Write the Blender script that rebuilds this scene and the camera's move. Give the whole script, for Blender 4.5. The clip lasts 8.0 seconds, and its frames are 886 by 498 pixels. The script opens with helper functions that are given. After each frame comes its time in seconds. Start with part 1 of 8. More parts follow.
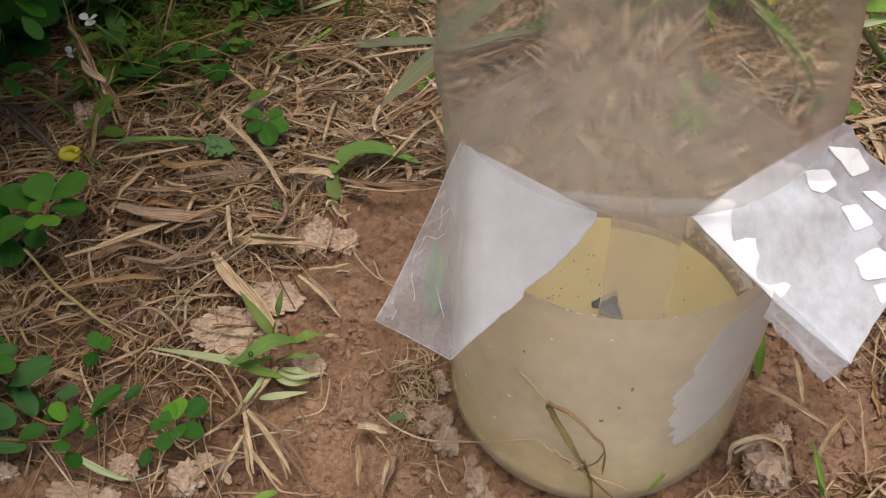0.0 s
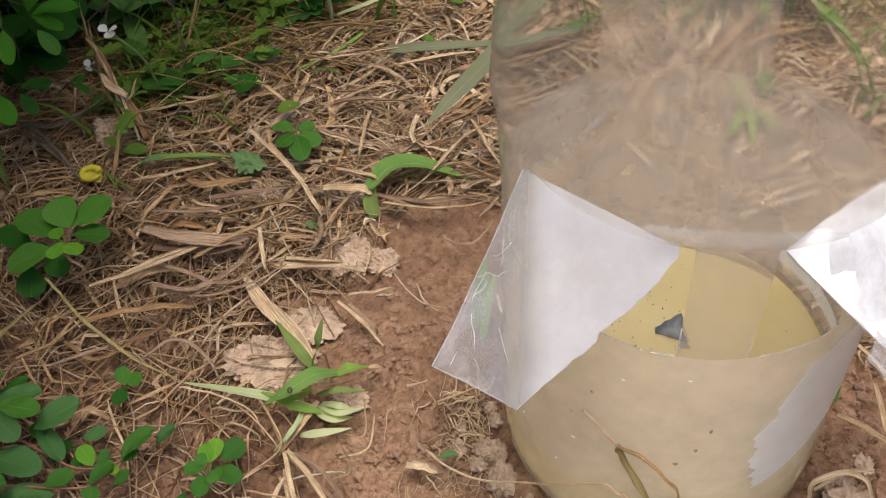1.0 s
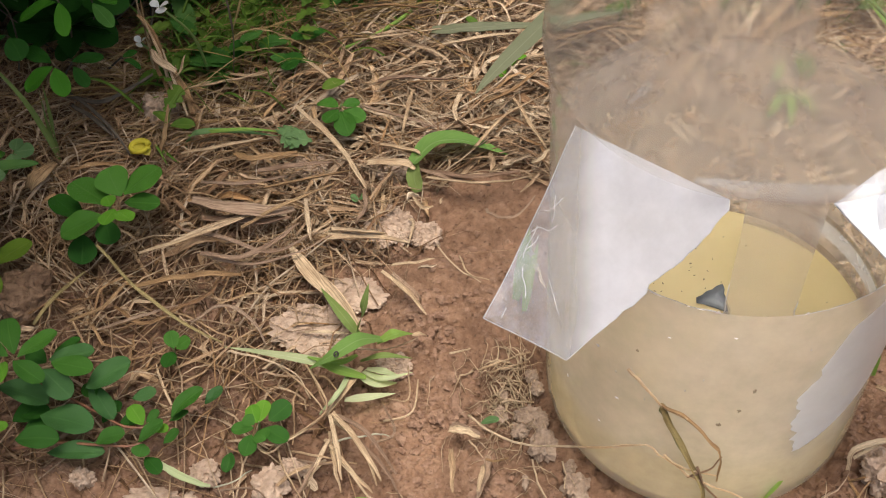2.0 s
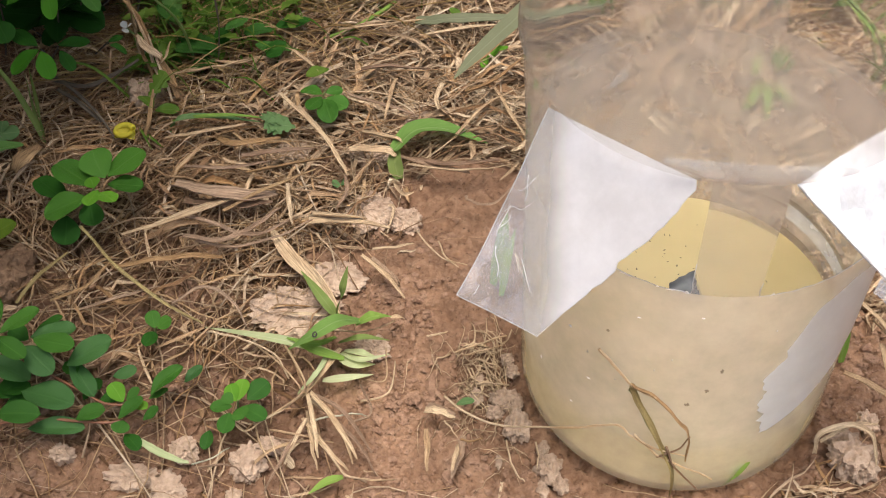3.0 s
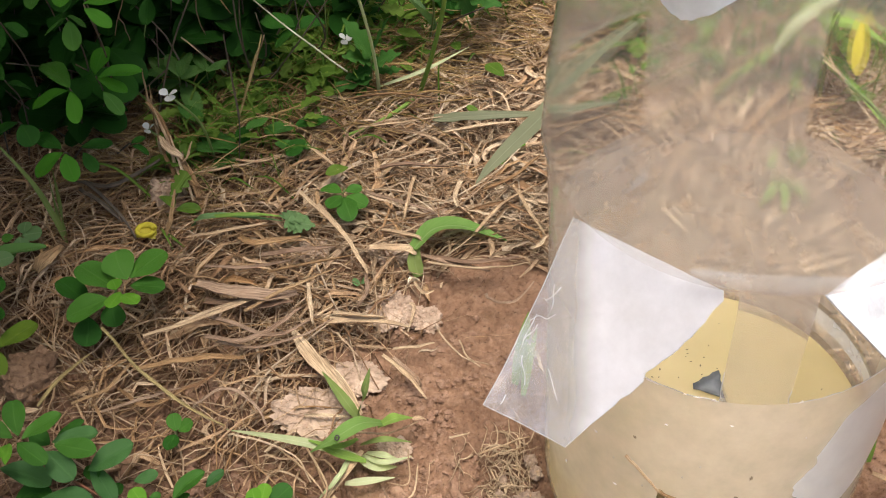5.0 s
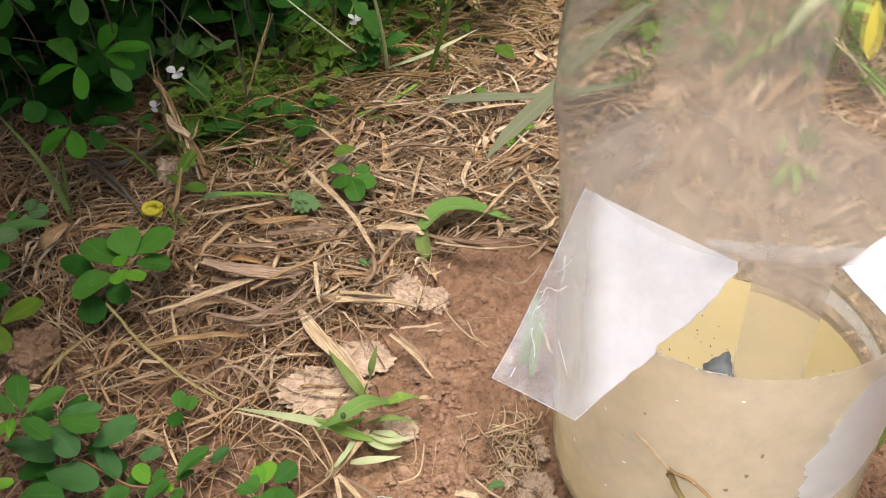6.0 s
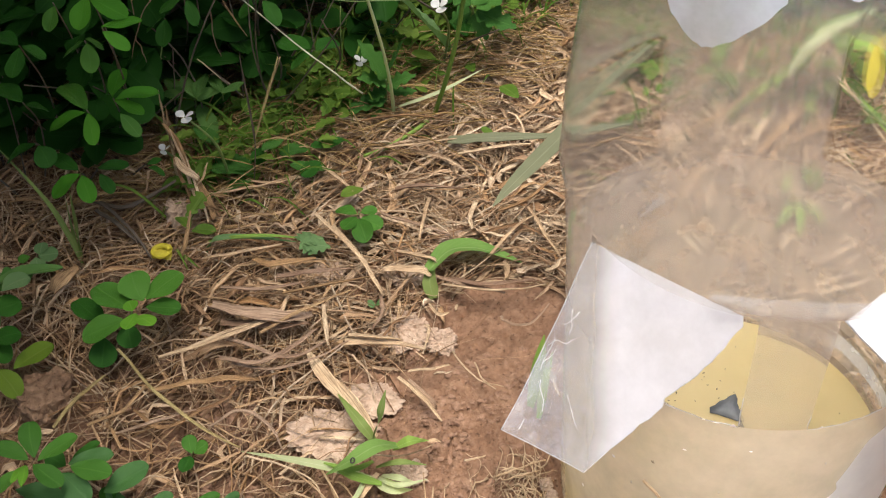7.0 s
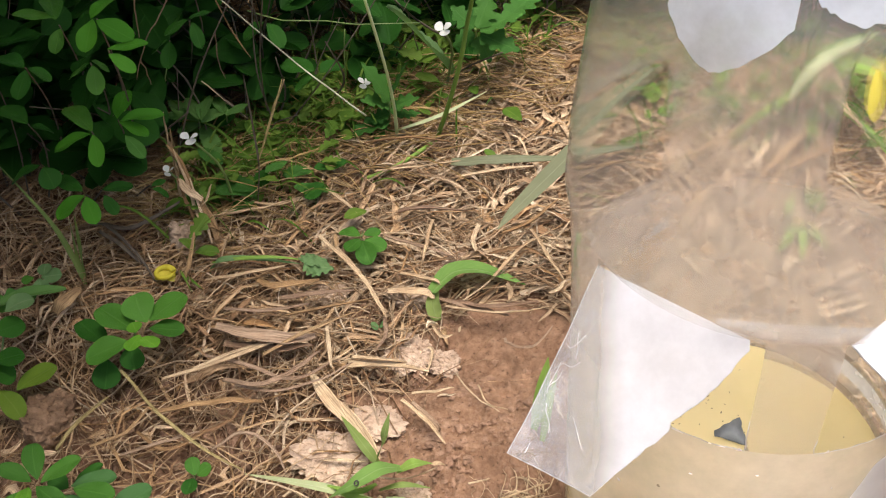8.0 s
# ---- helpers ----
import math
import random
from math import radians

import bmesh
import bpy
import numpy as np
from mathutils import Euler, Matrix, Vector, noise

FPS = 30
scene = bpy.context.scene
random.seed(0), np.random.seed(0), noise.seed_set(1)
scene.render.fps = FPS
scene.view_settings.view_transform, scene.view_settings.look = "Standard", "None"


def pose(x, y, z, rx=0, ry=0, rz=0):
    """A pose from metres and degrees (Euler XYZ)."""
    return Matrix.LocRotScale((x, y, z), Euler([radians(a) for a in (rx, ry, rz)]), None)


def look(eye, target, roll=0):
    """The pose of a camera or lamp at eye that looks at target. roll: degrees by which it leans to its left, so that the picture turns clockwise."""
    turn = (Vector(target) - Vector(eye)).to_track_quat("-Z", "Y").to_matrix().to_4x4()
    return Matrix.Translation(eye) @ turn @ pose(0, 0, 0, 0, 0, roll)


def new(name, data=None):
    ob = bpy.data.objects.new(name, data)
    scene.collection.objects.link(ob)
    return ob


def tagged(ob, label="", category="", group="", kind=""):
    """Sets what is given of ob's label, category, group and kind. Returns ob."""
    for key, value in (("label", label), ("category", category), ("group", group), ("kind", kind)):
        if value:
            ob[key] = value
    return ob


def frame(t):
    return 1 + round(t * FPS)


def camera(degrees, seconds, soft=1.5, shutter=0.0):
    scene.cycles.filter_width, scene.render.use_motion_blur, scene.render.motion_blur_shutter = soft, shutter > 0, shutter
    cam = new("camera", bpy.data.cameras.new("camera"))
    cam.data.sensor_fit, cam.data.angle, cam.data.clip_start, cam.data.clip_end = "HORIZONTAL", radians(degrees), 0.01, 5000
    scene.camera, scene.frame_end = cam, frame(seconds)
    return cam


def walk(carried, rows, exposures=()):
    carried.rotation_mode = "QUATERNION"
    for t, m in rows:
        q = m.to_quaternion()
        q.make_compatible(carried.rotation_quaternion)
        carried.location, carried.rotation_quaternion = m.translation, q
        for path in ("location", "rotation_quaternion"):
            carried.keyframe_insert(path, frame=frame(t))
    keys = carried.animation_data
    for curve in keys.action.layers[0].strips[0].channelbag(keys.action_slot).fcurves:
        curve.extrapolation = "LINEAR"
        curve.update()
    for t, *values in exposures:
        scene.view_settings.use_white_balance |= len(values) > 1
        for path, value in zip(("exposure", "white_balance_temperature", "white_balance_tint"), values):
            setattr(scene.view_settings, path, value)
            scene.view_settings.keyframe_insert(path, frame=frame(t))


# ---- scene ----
cam = camera(42.0, 8.0, 1.12)
PATH = [
    (0, (0.11, 0.143, 0.369), (0.003, 1.396, -1.187), -2.6),
    (0.5, (0.098, 0.16, 0.36), (-0.002, 1.415, -1.194), -2.6),
    (1, (0.097, 0.171, 0.355), (-0.039, 1.403, -1.214), -4.8),
    (1.5, (0.093, 0.166, 0.358), (-0.076, 1.395, -1.21), -5.9),
    (1.7, (0.089, 0.161, 0.352), (-0.084, 1.403, -1.206), -5.7),
    (3, (0.094, 0.146, 0.353), (-0.06, 1.394, -1.202), -3.9),
    (3.5, (0.094, 0.144, 0.358), (-0.056, 1.421, -1.174), -3.8),
    (4, (0.095, 0.153, 0.359), (-0.054, 1.471, -1.137), -4.1),
    (4.2, (0.087, 0.152, 0.363), (-0.077, 1.489, -1.115), -4.1),
    (5.3, (0.09, 0.152, 0.358), (-0.091, 1.498, -1.109), -4.9),
    (5.5, (0.088, 0.149, 0.357), (-0.104, 1.491, -1.114), -5.1),
    (6, (0.088, 0.149, 0.352), (-0.093, 1.493, -1.118), -4.3),
    (6.5, (0.086, 0.153, 0.358), (-0.097, 1.511, -1.098), -4.5),
    (7, (0.087, 0.153, 0.361), (-0.102, 1.521, -1.086), -4.8),
    (7.5, (0.086, 0.154, 0.36), (-0.101, 1.531, -1.078), -4.6),
    (8, (0.085, 0.153, 0.362), (-0.102, 1.546, -1.06), -4.5),
]
EXPOSURES = [(0.0, 0.03), (0.5, 0.33), (1.5, 0.48), (3.0, 0.72), (3.5, 0.57), (4.0, 0.6), (5.5, 0.87), (6.0, 0.88), (7.0, 0.85), (8.0, 0.97)]
walk(cam, [(t, look(eye, target, roll)) for t, eye, target, roll in PATH], EXPOSURES)

# ---- light: bright overcast sky ----
world = bpy.data.worlds.new("sky")
scene.world = world
world.use_nodes = True
wn = world.node_tree.nodes
sky = wn.new("ShaderNodeTexSky")
sky.sky_type = "NISHITA"
sky.sun_disc = False
sky.sun_elevation = radians(82)
sky.sun_rotation = radians(140)
sky.air_density, sky.dust_density, sky.ozone_density = 1.0, 6.0, 1.0
wn["Background"].inputs["Strength"].default_value = 0.11
world.node_tree.links.new(sky.outputs[0], wn["Background"].inputs["Color"])
sun_data = bpy.data.lights.new("sun", "SUN")
sun_data.energy, sun_data.angle, sun_data.color = 2.6, radians(28), (1.0, 0.95, 0.89)
sun = new("sun", sun_data)
sun.matrix_world = look((0.22, 0.1, 3.0), (0.05, 0.45, 0.0))


# ---- materials ----
def principled(name):
    mat = bpy.data.materials.new(name)
    mat.use_nodes = True
    return mat, mat.node_tree.nodes, mat.node_tree.links, mat.node_tree.nodes["Principled BSDF"]


def noise_node(nt, scale, detail=6.0, rough=0.6, coords="Object", stretch=None):
    tc = nt.nodes.new("ShaderNodeTexCoord")
    tex = nt.nodes.new("ShaderNodeTexNoise")
    tex.inputs["Scale"].default_value = scale
    tex.inputs["Detail"].default_value = detail
    tex.inputs["Roughness"].default_value = rough
    src = tc.outputs[coords]
    if stretch:
        mp = nt.nodes.new("ShaderNodeMapping")
        mp.inputs["Scale"].default_value = stretch
        nt.links.new(src, mp.inputs["Vector"])
        src = mp.outputs["Vector"]
    nt.links.new(src, tex.inputs["Vector"])
    return tex.outputs["Fac"]


def ramp(nt, fac, stops):
    node = nt.nodes.new("ShaderNodeValToRGB")
    el = node.color_ramp.elements
    while len(el) < len(stops):
        el.new(0.5)
    for e, (p, c) in zip(el, stops):
        e.position, e.color = p, (*c, 1.0)
    nt.links.new(fac, node.inputs["Fac"])
    return node.outputs["Color"]


def mixed(nt, a, b, fac, mode="MIX"):
    node = nt.nodes.new("ShaderNodeMix")
    node.data_type, node.blend_type = "RGBA", mode
    for sock, v in ((node.inputs[0], fac), (node.inputs[6], a), (node.inputs[7], b)):
        if isinstance(v, (int, float)):
            sock.default_value = v
        elif isinstance(v, tuple):
            sock.default_value = (*v, 1.0)
        else:
            nt.links.new(v, sock)
    return node.outputs[2]


def bumped(nt, bsdf, height, strength, distance):
    b = nt.nodes.new("ShaderNodeBump")
    b.inputs["Strength"].default_value, b.inputs["Distance"].default_value = strength, distance
    nt.links.new(height, b.inputs["Height"])
    nt.links.new(b.outputs["Normal"], bsdf.inputs["Normal"])


def random_value(nt, island):
    if island:
        return nt.nodes.new("ShaderNodeNewGeometry").outputs["Random Per Island"]
    return nt.nodes.new("ShaderNodeObjectInfo").outputs["Random"]


def soil_material(name, dark, mid, pale, rough=0.95, pitted=0.85):
    """Dry earth: broad tones, crumbs and pits, single pale grains."""
    mat, n, l, b = principled(name)
    nt = mat.node_tree
    big = noise_node(nt, 16.0, 4.0)
    fine = noise_node(nt, 260.0, 8.0, 0.7)
    pits = noise_node(nt, 620.0, 4.0, 0.6)
    base = ramp(nt, fine, [(0.3, dark), (0.5, mid), (0.72, pale)])
    tone = ramp(nt, big, [(0.35, (0.76, 0.72, 0.7)), (0.65, (1.1, 1.08, 1.06))])
    # low grains go dark, so shade in the pits is in the colour
    grain = ramp(nt, pits, [(0.31, (0.36, 0.32, 0.29)), (0.4, (1.0, 1.0, 1.0)), (0.72, (1.25, 1.25, 1.25))])
    c = mixed(nt, base, tone, 1.0, "MULTIPLY")
    l.new(mixed(nt, c, grain, pitted, "MULTIPLY"), b.inputs["Base Color"])
    b.inputs["Roughness"].default_value = rough
    b.inputs["Specular IOR Level"].default_value = 0.2
    bumped(nt, b, mixed(nt, fine, pits, 0.4), 1.0, 0.002)
    return mat


def straw_material(name, tones, island):
    """Dry stalks: one tone from tones for each piece, long fibres, small stains."""
    mat, n, l, b = principled(name)
    nt = mat.node_tree
    rnd = random_value(nt, island)
    k = max(1, len(tones) - 1)
    base = ramp(nt, rnd, [(i / k, c) for i, c in enumerate(tones)])
    fibre = noise_node(nt, 1.0, 5.0, 0.65, "UV", (13.0, 2.2, 1.0))
    stain = noise_node(nt, 90.0, 3.0)
    c = mixed(nt, base, ramp(nt, fibre, [(0.32, (0.3, 0.25, 0.2)), (0.62, (1.3, 1.27, 1.22))]), 1.0, "MULTIPLY")
    c = mixed(nt, c, ramp(nt, stain, [(0.35, (0.62, 0.55, 0.5)), (0.6, (1.0, 1.0, 1.0))]), 0.7, "MULTIPLY")
    l.new(c, b.inputs["Base Color"])
    b.inputs["Roughness"].default_value = 0.7
    b.inputs["Specular IOR Level"].default_value = 0.3
    bumped(nt, b, fibre, 0.8, 0.0006)
    return mat


def leaf_material(name, dark, light, vein, gloss=0.42, island=False, sheer=0.25, spec=0.06):
    """Green leaf: veins along the blade, blotches, some light through it."""
    mat, n, l, b = principled(name)
    nt = mat.node_tree
    tc = n.new("ShaderNodeTexCoord")
    sep = n.new("ShaderNodeSeparateXYZ")
    l.new(tc.outputs["UV"], sep.inputs[0])
    rnd = random_value(nt, island)
    blot = noise_node(nt, 140.0, 5.0)
    mixv = n.new("ShaderNodeMath")
    mixv.operation = "MULTIPLY_ADD"
    l.new(blot, mixv.inputs[0])
    mixv.inputs[1].default_value = 0.7
    l.new(rnd, mixv.inputs[2])
    half = n.new("ShaderNodeMath")
    half.operation = "MULTIPLY"
    l.new(mixv.outputs[0], half.inputs[0])
    half.inputs[1].default_value = 0.62
    base = ramp(nt, half.outputs[0], [(0.1, dark), (0.9, light)])
    off = n.new("ShaderNodeMath")
    off.operation = "SUBTRACT"
    l.new(sep.outputs[0], off.inputs[0])
    off.inputs[1].default_value = 0.5
    ab = n.new("ShaderNodeMath")
    ab.operation = "ABSOLUTE"
    l.new(off.outputs[0], ab.inputs[0])
    mid = ramp(nt, ab.outputs[0], [(0.0, (1, 1, 1)), (0.045, (0, 0, 0))])
    side = n.new("ShaderNodeMath")
    side.operation = "MULTIPLY_ADD"
    l.new(ab.outputs[0], side.inputs[0])
    side.inputs[1].default_value = -0.7
    l.new(sep.outputs[1], side.inputs[2])
    wave = n.new("ShaderNodeMath")
    wave.operation = "PINGPONG"
    l.new(side.outputs[0], wave.inputs[0])
    wave.inputs[1].default_value = 0.055
    ribs = ramp(nt, wave.outputs[0], [(0.0, (0.25, 0.25, 0.25)), (0.012, (0, 0, 0))])
    veins = mixed(nt, mid, ribs, 1.0, "ADD")
    col = mixed(nt, base, vein, mixed(nt, veins, (0.4, 0.4, 0.4), 1.0, "MULTIPLY"))
    l.new(col, b.inputs["Base Color"])
    b.inputs["Roughness"].default_value = gloss
    b.inputs["Specular IOR Level"].default_value = spec
    bumped(nt, b, mixed(nt, veins, blot, 0.5), 0.35, 0.0008)
    tr = n.new("ShaderNodeBsdfTranslucent")
    l.new(mixed(nt, col, (1.0, 1.25, 0.5), 0.6, "MULTIPLY"), tr.inputs["Color"])
    mx = n.new("ShaderNodeMixShader")
    mx.inputs[0].default_value = sheer
    l.new(b.outputs[0], mx.inputs[1])
    l.new(tr.outputs[0], mx.inputs[2])
    l.new(mx.outputs[0], n["Material Output"].inputs["Surface"])
    return mat


def plastic_material(name, haze, tint, rough=0.08, film=(0.8, 0.8, 0.8), smudge=0.5, crinkle=0.25, blur=0.0, fade=0.0, thins=None, shine=0.09, back=0.5):
    """Thin clear bottle wall: sees through, scatters a little on scuffs, shines by its angle."""
    mat, n, l, b = principled(name)
    nt = mat.node_tree
    clear = n.new("ShaderNodeBsdfTransparent")
    clear.inputs["Color"].default_value = (*tint, 1)
    if blur:
        sharp = clear
        soft = n.new("ShaderNodeBsdfRefraction")
        soft.inputs["Color"].default_value = (*tint, 1)
        soft.inputs["IOR"].default_value, soft.inputs["Roughness"].default_value = 1.02, blur
        clear = n.new("ShaderNodeMixShader")
        clear.inputs[0].default_value = 0.65
        l.new(sharp.outputs[0], clear.inputs[1])
        l.new(soft.outputs[0], clear.inputs[2])
    b.inputs["Base Color"].default_value = (*film, 1)
    b.inputs["Roughness"].default_value = 0.4
    tr = n.new("ShaderNodeBsdfTranslucent")
    tr.inputs["Color"].default_value = (*film, 1)
    scat = n.new("ShaderNodeMixShader")
    scat.inputs[0].default_value = back
    l.new(b.outputs[0], scat.inputs[1])
    l.new(tr.outputs[0], scat.inputs[2])
    blot = noise_node(nt, 60.0, 5.0, 0.65)
    mr = n.new("ShaderNodeMapRange")
    l.new(blot, mr.inputs[0])
    mr.inputs[1].default_value, mr.inputs[2].default_value = 0.3, 0.7
    mr.inputs[3].default_value, mr.inputs[4].default_value = haze * (1 - smudge), haze * (1 + smudge)
    cover = mr.outputs[0]
    if fade:
        # the milkiness thins out towards the fold across the sheet
        tc = n.new("ShaderNodeTexCoord")
        sep = n.new("ShaderNodeSeparateXYZ")
        l.new(tc.outputs["UV"], sep.inputs[0])
        off = n.new("ShaderNodeMath")
        off.operation = "SUBTRACT"
        l.new(sep.outputs[0], off.inputs[0])
        l.new(sep.outputs[1], off.inputs[1])
        edge = n.new("ShaderNodeMapRange")
        edge.interpolation_type = "SMOOTHSTEP"
        l.new(off.outputs[0], edge.inputs[0])
        edge.inputs[1].default_value, edge.inputs[2].default_value = 0.0, fade
        edge.inputs[3].default_value, edge.inputs[4].default_value = 0.3, 1.0
        thin = n.new("ShaderNodeMath")
        thin.operation = "MULTIPLY"
        l.new(cover, thin.inputs[0])
        l.new(edge.outputs[0], thin.inputs[1])
        cover = thin.outputs[0]
    if thins:
        # the mist changes up the wall
        tc = n.new("ShaderNodeTexCoord")
        sep = n.new("ShaderNodeSeparateXYZ")
        l.new(tc.outputs["Object"], sep.inputs[0])
        up = n.new("ShaderNodeMapRange")
        up.interpolation_type = "SMOOTHSTEP"
        l.new(sep.outputs[2], up.inputs[0])
        up.inputs[1].default_value, up.inputs[2].default_value = thins[0], thins[1]
        up.inputs[3].default_value, up.inputs[4].default_value = 1.0, thins[2]
        thin = n.new("ShaderNodeMath")
        thin.operation = "MULTIPLY"
        l.new(cover, thin.inputs[0])
        l.new(up.outputs[0], thin.inputs[1])
        cover = thin.outputs[0]
    m1 = n.new("ShaderNodeMixShader")
    l.new(cover, m1.inputs[0])
    l.new(clear.outputs[0], m1.inputs[1])
    l.new(scat.outputs[0], m1.inputs[2])
    gl = n.new("ShaderNodeBsdfGlossy")
    gl.inputs["Roughness"].default_value = rough
    lw = n.new("ShaderNodeLayerWeight")
    lw.inputs["Blend"].default_value = 0.5
    p5 = n.new("ShaderNodeMath")
    p5.operation = "POWER"
    l.new(lw.outputs["Facing"], p5.inputs[0])
    p5.inputs[1].default_value = 4.0
    fr = n.new("ShaderNodeMath")
    fr.operation = "MULTIPLY_ADD"
    l.new(p5.outputs[0], fr.inputs[0])
    fr.inputs[1].default_value, fr.inputs[2].default_value = 0.7, shine
    m2 = n.new("ShaderNodeMixShader")
    l.new(fr.outputs[0], m2.inputs[0])
    l.new(m1.outputs[0], m2.inputs[1])
    l.new(gl.outputs[0], m2.inputs[2])
    wob = n.new("ShaderNodeBump")
    wob.inputs["Strength"].default_value, wob.inputs["Distance"].default_value = crinkle, 0.004
    l.new(noise_node(nt, 45.0, 2.0), wob.inputs["Height"])
    l.new(wob.outputs[0], gl.inputs["Normal"])
    l.new(m2.outputs[0], n["Material Output"].inputs["Surface"])
    return mat


def plain_material(name, a, c, rough=0.5, scale=200.0, bump=0.3, dist=0.0005):
    mat, n, l, b = principled(name)
    nt = mat.node_tree
    f = noise_node(nt, scale, 5.0)
    l.new(ramp(nt, f, [(0.3, a), (0.7, c)]), b.inputs["Base Color"])
    b.inputs["Roughness"].default_value = rough
    bumped(nt, b, f, bump, dist)
    return mat


M_SOIL = soil_material("red_brown_soil", (0.16, 0.091, 0.055), (0.245, 0.145, 0.09), (0.325, 0.21, 0.138))
M_CRUMB = soil_material("soil_crumb", (0.19, 0.112, 0.073), (0.28, 0.172, 0.114), (0.36, 0.24, 0.165))
M_MUD_PALE = soil_material("pale_dry_mud", (0.38, 0.275, 0.195), (0.51, 0.385, 0.285), (0.6, 0.475, 0.365), pitted=0.3)
M_MUD_GREY = soil_material("grey_dry_mud", (0.29, 0.205, 0.145), (0.42, 0.315, 0.23), (0.54, 0.425, 0.325), pitted=0.3)
M_MUD_BROWN = soil_material("brown_mud", (0.13, 0.08, 0.05), (0.22, 0.14, 0.085), (0.3, 0.2, 0.13))
PALE = [(0.5, 0.36, 0.22), (0.6, 0.46, 0.3), (0.68, 0.55, 0.38)]
GREYS = [(0.26, 0.17, 0.115), (0.33, 0.23, 0.16), (0.4, 0.29, 0.205)]
ORANGE = [(0.29, 0.175, 0.085), (0.37, 0.235, 0.115), (0.43, 0.3, 0.165)]
M_STRAW_PALE = straw_material("pale_straw", PALE, False)
M_STRAW_GREY = straw_material("grey_straw", GREYS, False)
M_STRAW_ORANGE = straw_material("orange_straw", ORANGE, False)
M_STRAW_WHITE = straw_material("whitish_stem", [(0.62, 0.66, 0.5), (0.7, 0.72, 0.58)], False)
M_STRAW_OLIVE = straw_material("olive_straw", [(0.34, 0.28, 0.12), (0.43, 0.35, 0.17)], False)
M_LITTER_PALE = straw_material("bleached_litter", [(0.5, 0.375, 0.245), (0.63, 0.495, 0.34), (0.42, 0.292, 0.18), (0.7, 0.575, 0.415), (0.55, 0.42, 0.28), (0.34, 0.225, 0.135), (0.76, 0.64, 0.485)], True)
# old brown straw, darkened further to carry shade low down and left
M_LITTER_DARK = straw_material("dark_litter", [(0.09, 0.047, 0.022), (0.17, 0.094, 0.045), (0.13, 0.066, 0.028), (0.23, 0.134, 0.066)], True)
M_LITTER = straw_material("mixed_litter", [(0.21, 0.12, 0.06), (0.37, 0.23, 0.128), (0.5, 0.342, 0.198), (0.42, 0.25, 0.112), (0.63, 0.46, 0.282), (0.46, 0.308, 0.18), (0.74, 0.58, 0.4), (0.3, 0.188, 0.104)], True)
M_LEAF = leaf_material("green_leaf", (0.036, 0.115, 0.015), (0.078, 0.205, 0.028), (0.1, 0.225, 0.045), spec=0.13)
# brighter copy of the shrub leaf, sunlight put into its colour
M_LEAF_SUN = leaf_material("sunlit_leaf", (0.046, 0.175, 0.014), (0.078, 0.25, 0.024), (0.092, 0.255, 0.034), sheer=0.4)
M_LEAF_WEED = leaf_material("weed_leaf", (0.03, 0.095, 0.018), (0.065, 0.165, 0.032), (0.08, 0.18, 0.045))
M_LEAF_MID = leaf_material("middle_green_leaf", (0.03, 0.098, 0.018), (0.058, 0.16, 0.024), (0.072, 0.175, 0.034), spec=0.08)
M_LEAF_PALE = leaf_material("pale_weed_leaf", (0.06, 0.14, 0.032), (0.1, 0.2, 0.05), (0.13, 0.22, 0.07))
M_LEAF_BLUE = leaf_material("bluish_green_leaf", (0.038, 0.11, 0.028), (0.066, 0.165, 0.044), (0.08, 0.18, 0.055), spec=0.22)
# darker copy of the leaf; on the shrub it carries the shade
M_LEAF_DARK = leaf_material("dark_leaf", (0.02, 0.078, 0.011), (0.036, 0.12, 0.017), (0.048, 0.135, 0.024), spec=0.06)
M_LEAF_YOUNG = leaf_material("young_leaf", (0.09, 0.24, 0.02), (0.15, 0.32, 0.035), (0.2, 0.36, 0.07))
M_LEAF_GREY = leaf_material("grey_green_leaf", (0.09, 0.17, 0.06), (0.15, 0.25, 0.1), (0.24, 0.32, 0.17))
M_LEAF_YELLOW = leaf_material("yellow_green_leaf", (0.085, 0.15, 0.016), (0.14, 0.21, 0.025), (0.17, 0.23, 0.045))
# near-black green: the shrub's deep shade is put into the leaf colour
M_FOLIAGE = leaf_material("shade_darkened_foliage", (0.01, 0.04, 0.006), (0.022, 0.078, 0.012), (0.028, 0.085, 0.016), island=True, spec=0.03)
M_GRASS = leaf_material("grass_leaf", (0.15, 0.26, 0.045), (0.25, 0.37, 0.085), (0.34, 0.45, 0.16))
M_GRASS_OLIVE = leaf_material("olive_grass_leaf", (0.13, 0.19, 0.05), (0.2, 0.26, 0.08), (0.3, 0.35, 0.15))
M_GRASS_MID = leaf_material("middle_green_grass_leaf", (0.1, 0.2, 0.04), (0.17, 0.285, 0.075), (0.33, 0.42, 0.2))
M_GRASS_PALE = leaf_material("pale_grass_leaf", (0.44, 0.5, 0.26), (0.6, 0.64, 0.4), (0.74, 0.75, 0.56), sheer=0.4)
M_GRASS_GREY = leaf_material("grey_grass_leaf", (0.14, 0.15, 0.085), (0.21, 0.22, 0.135), (0.31, 0.32, 0.21))
M_PETAL_YELLOW = leaf_material("yellow_petal", (0.58, 0.49, 0.05), (0.68, 0.59, 0.09), (0.62, 0.52, 0.08), 0.6)
M_PETAL_WHITE = leaf_material("white_petal", (0.58, 0.58, 0.55), (0.68, 0.68, 0.65), (0.55, 0.58, 0.46), 0.6)
M_STEM = plain_material("green_stem", (0.09, 0.15, 0.035), (0.16, 0.22, 0.06))
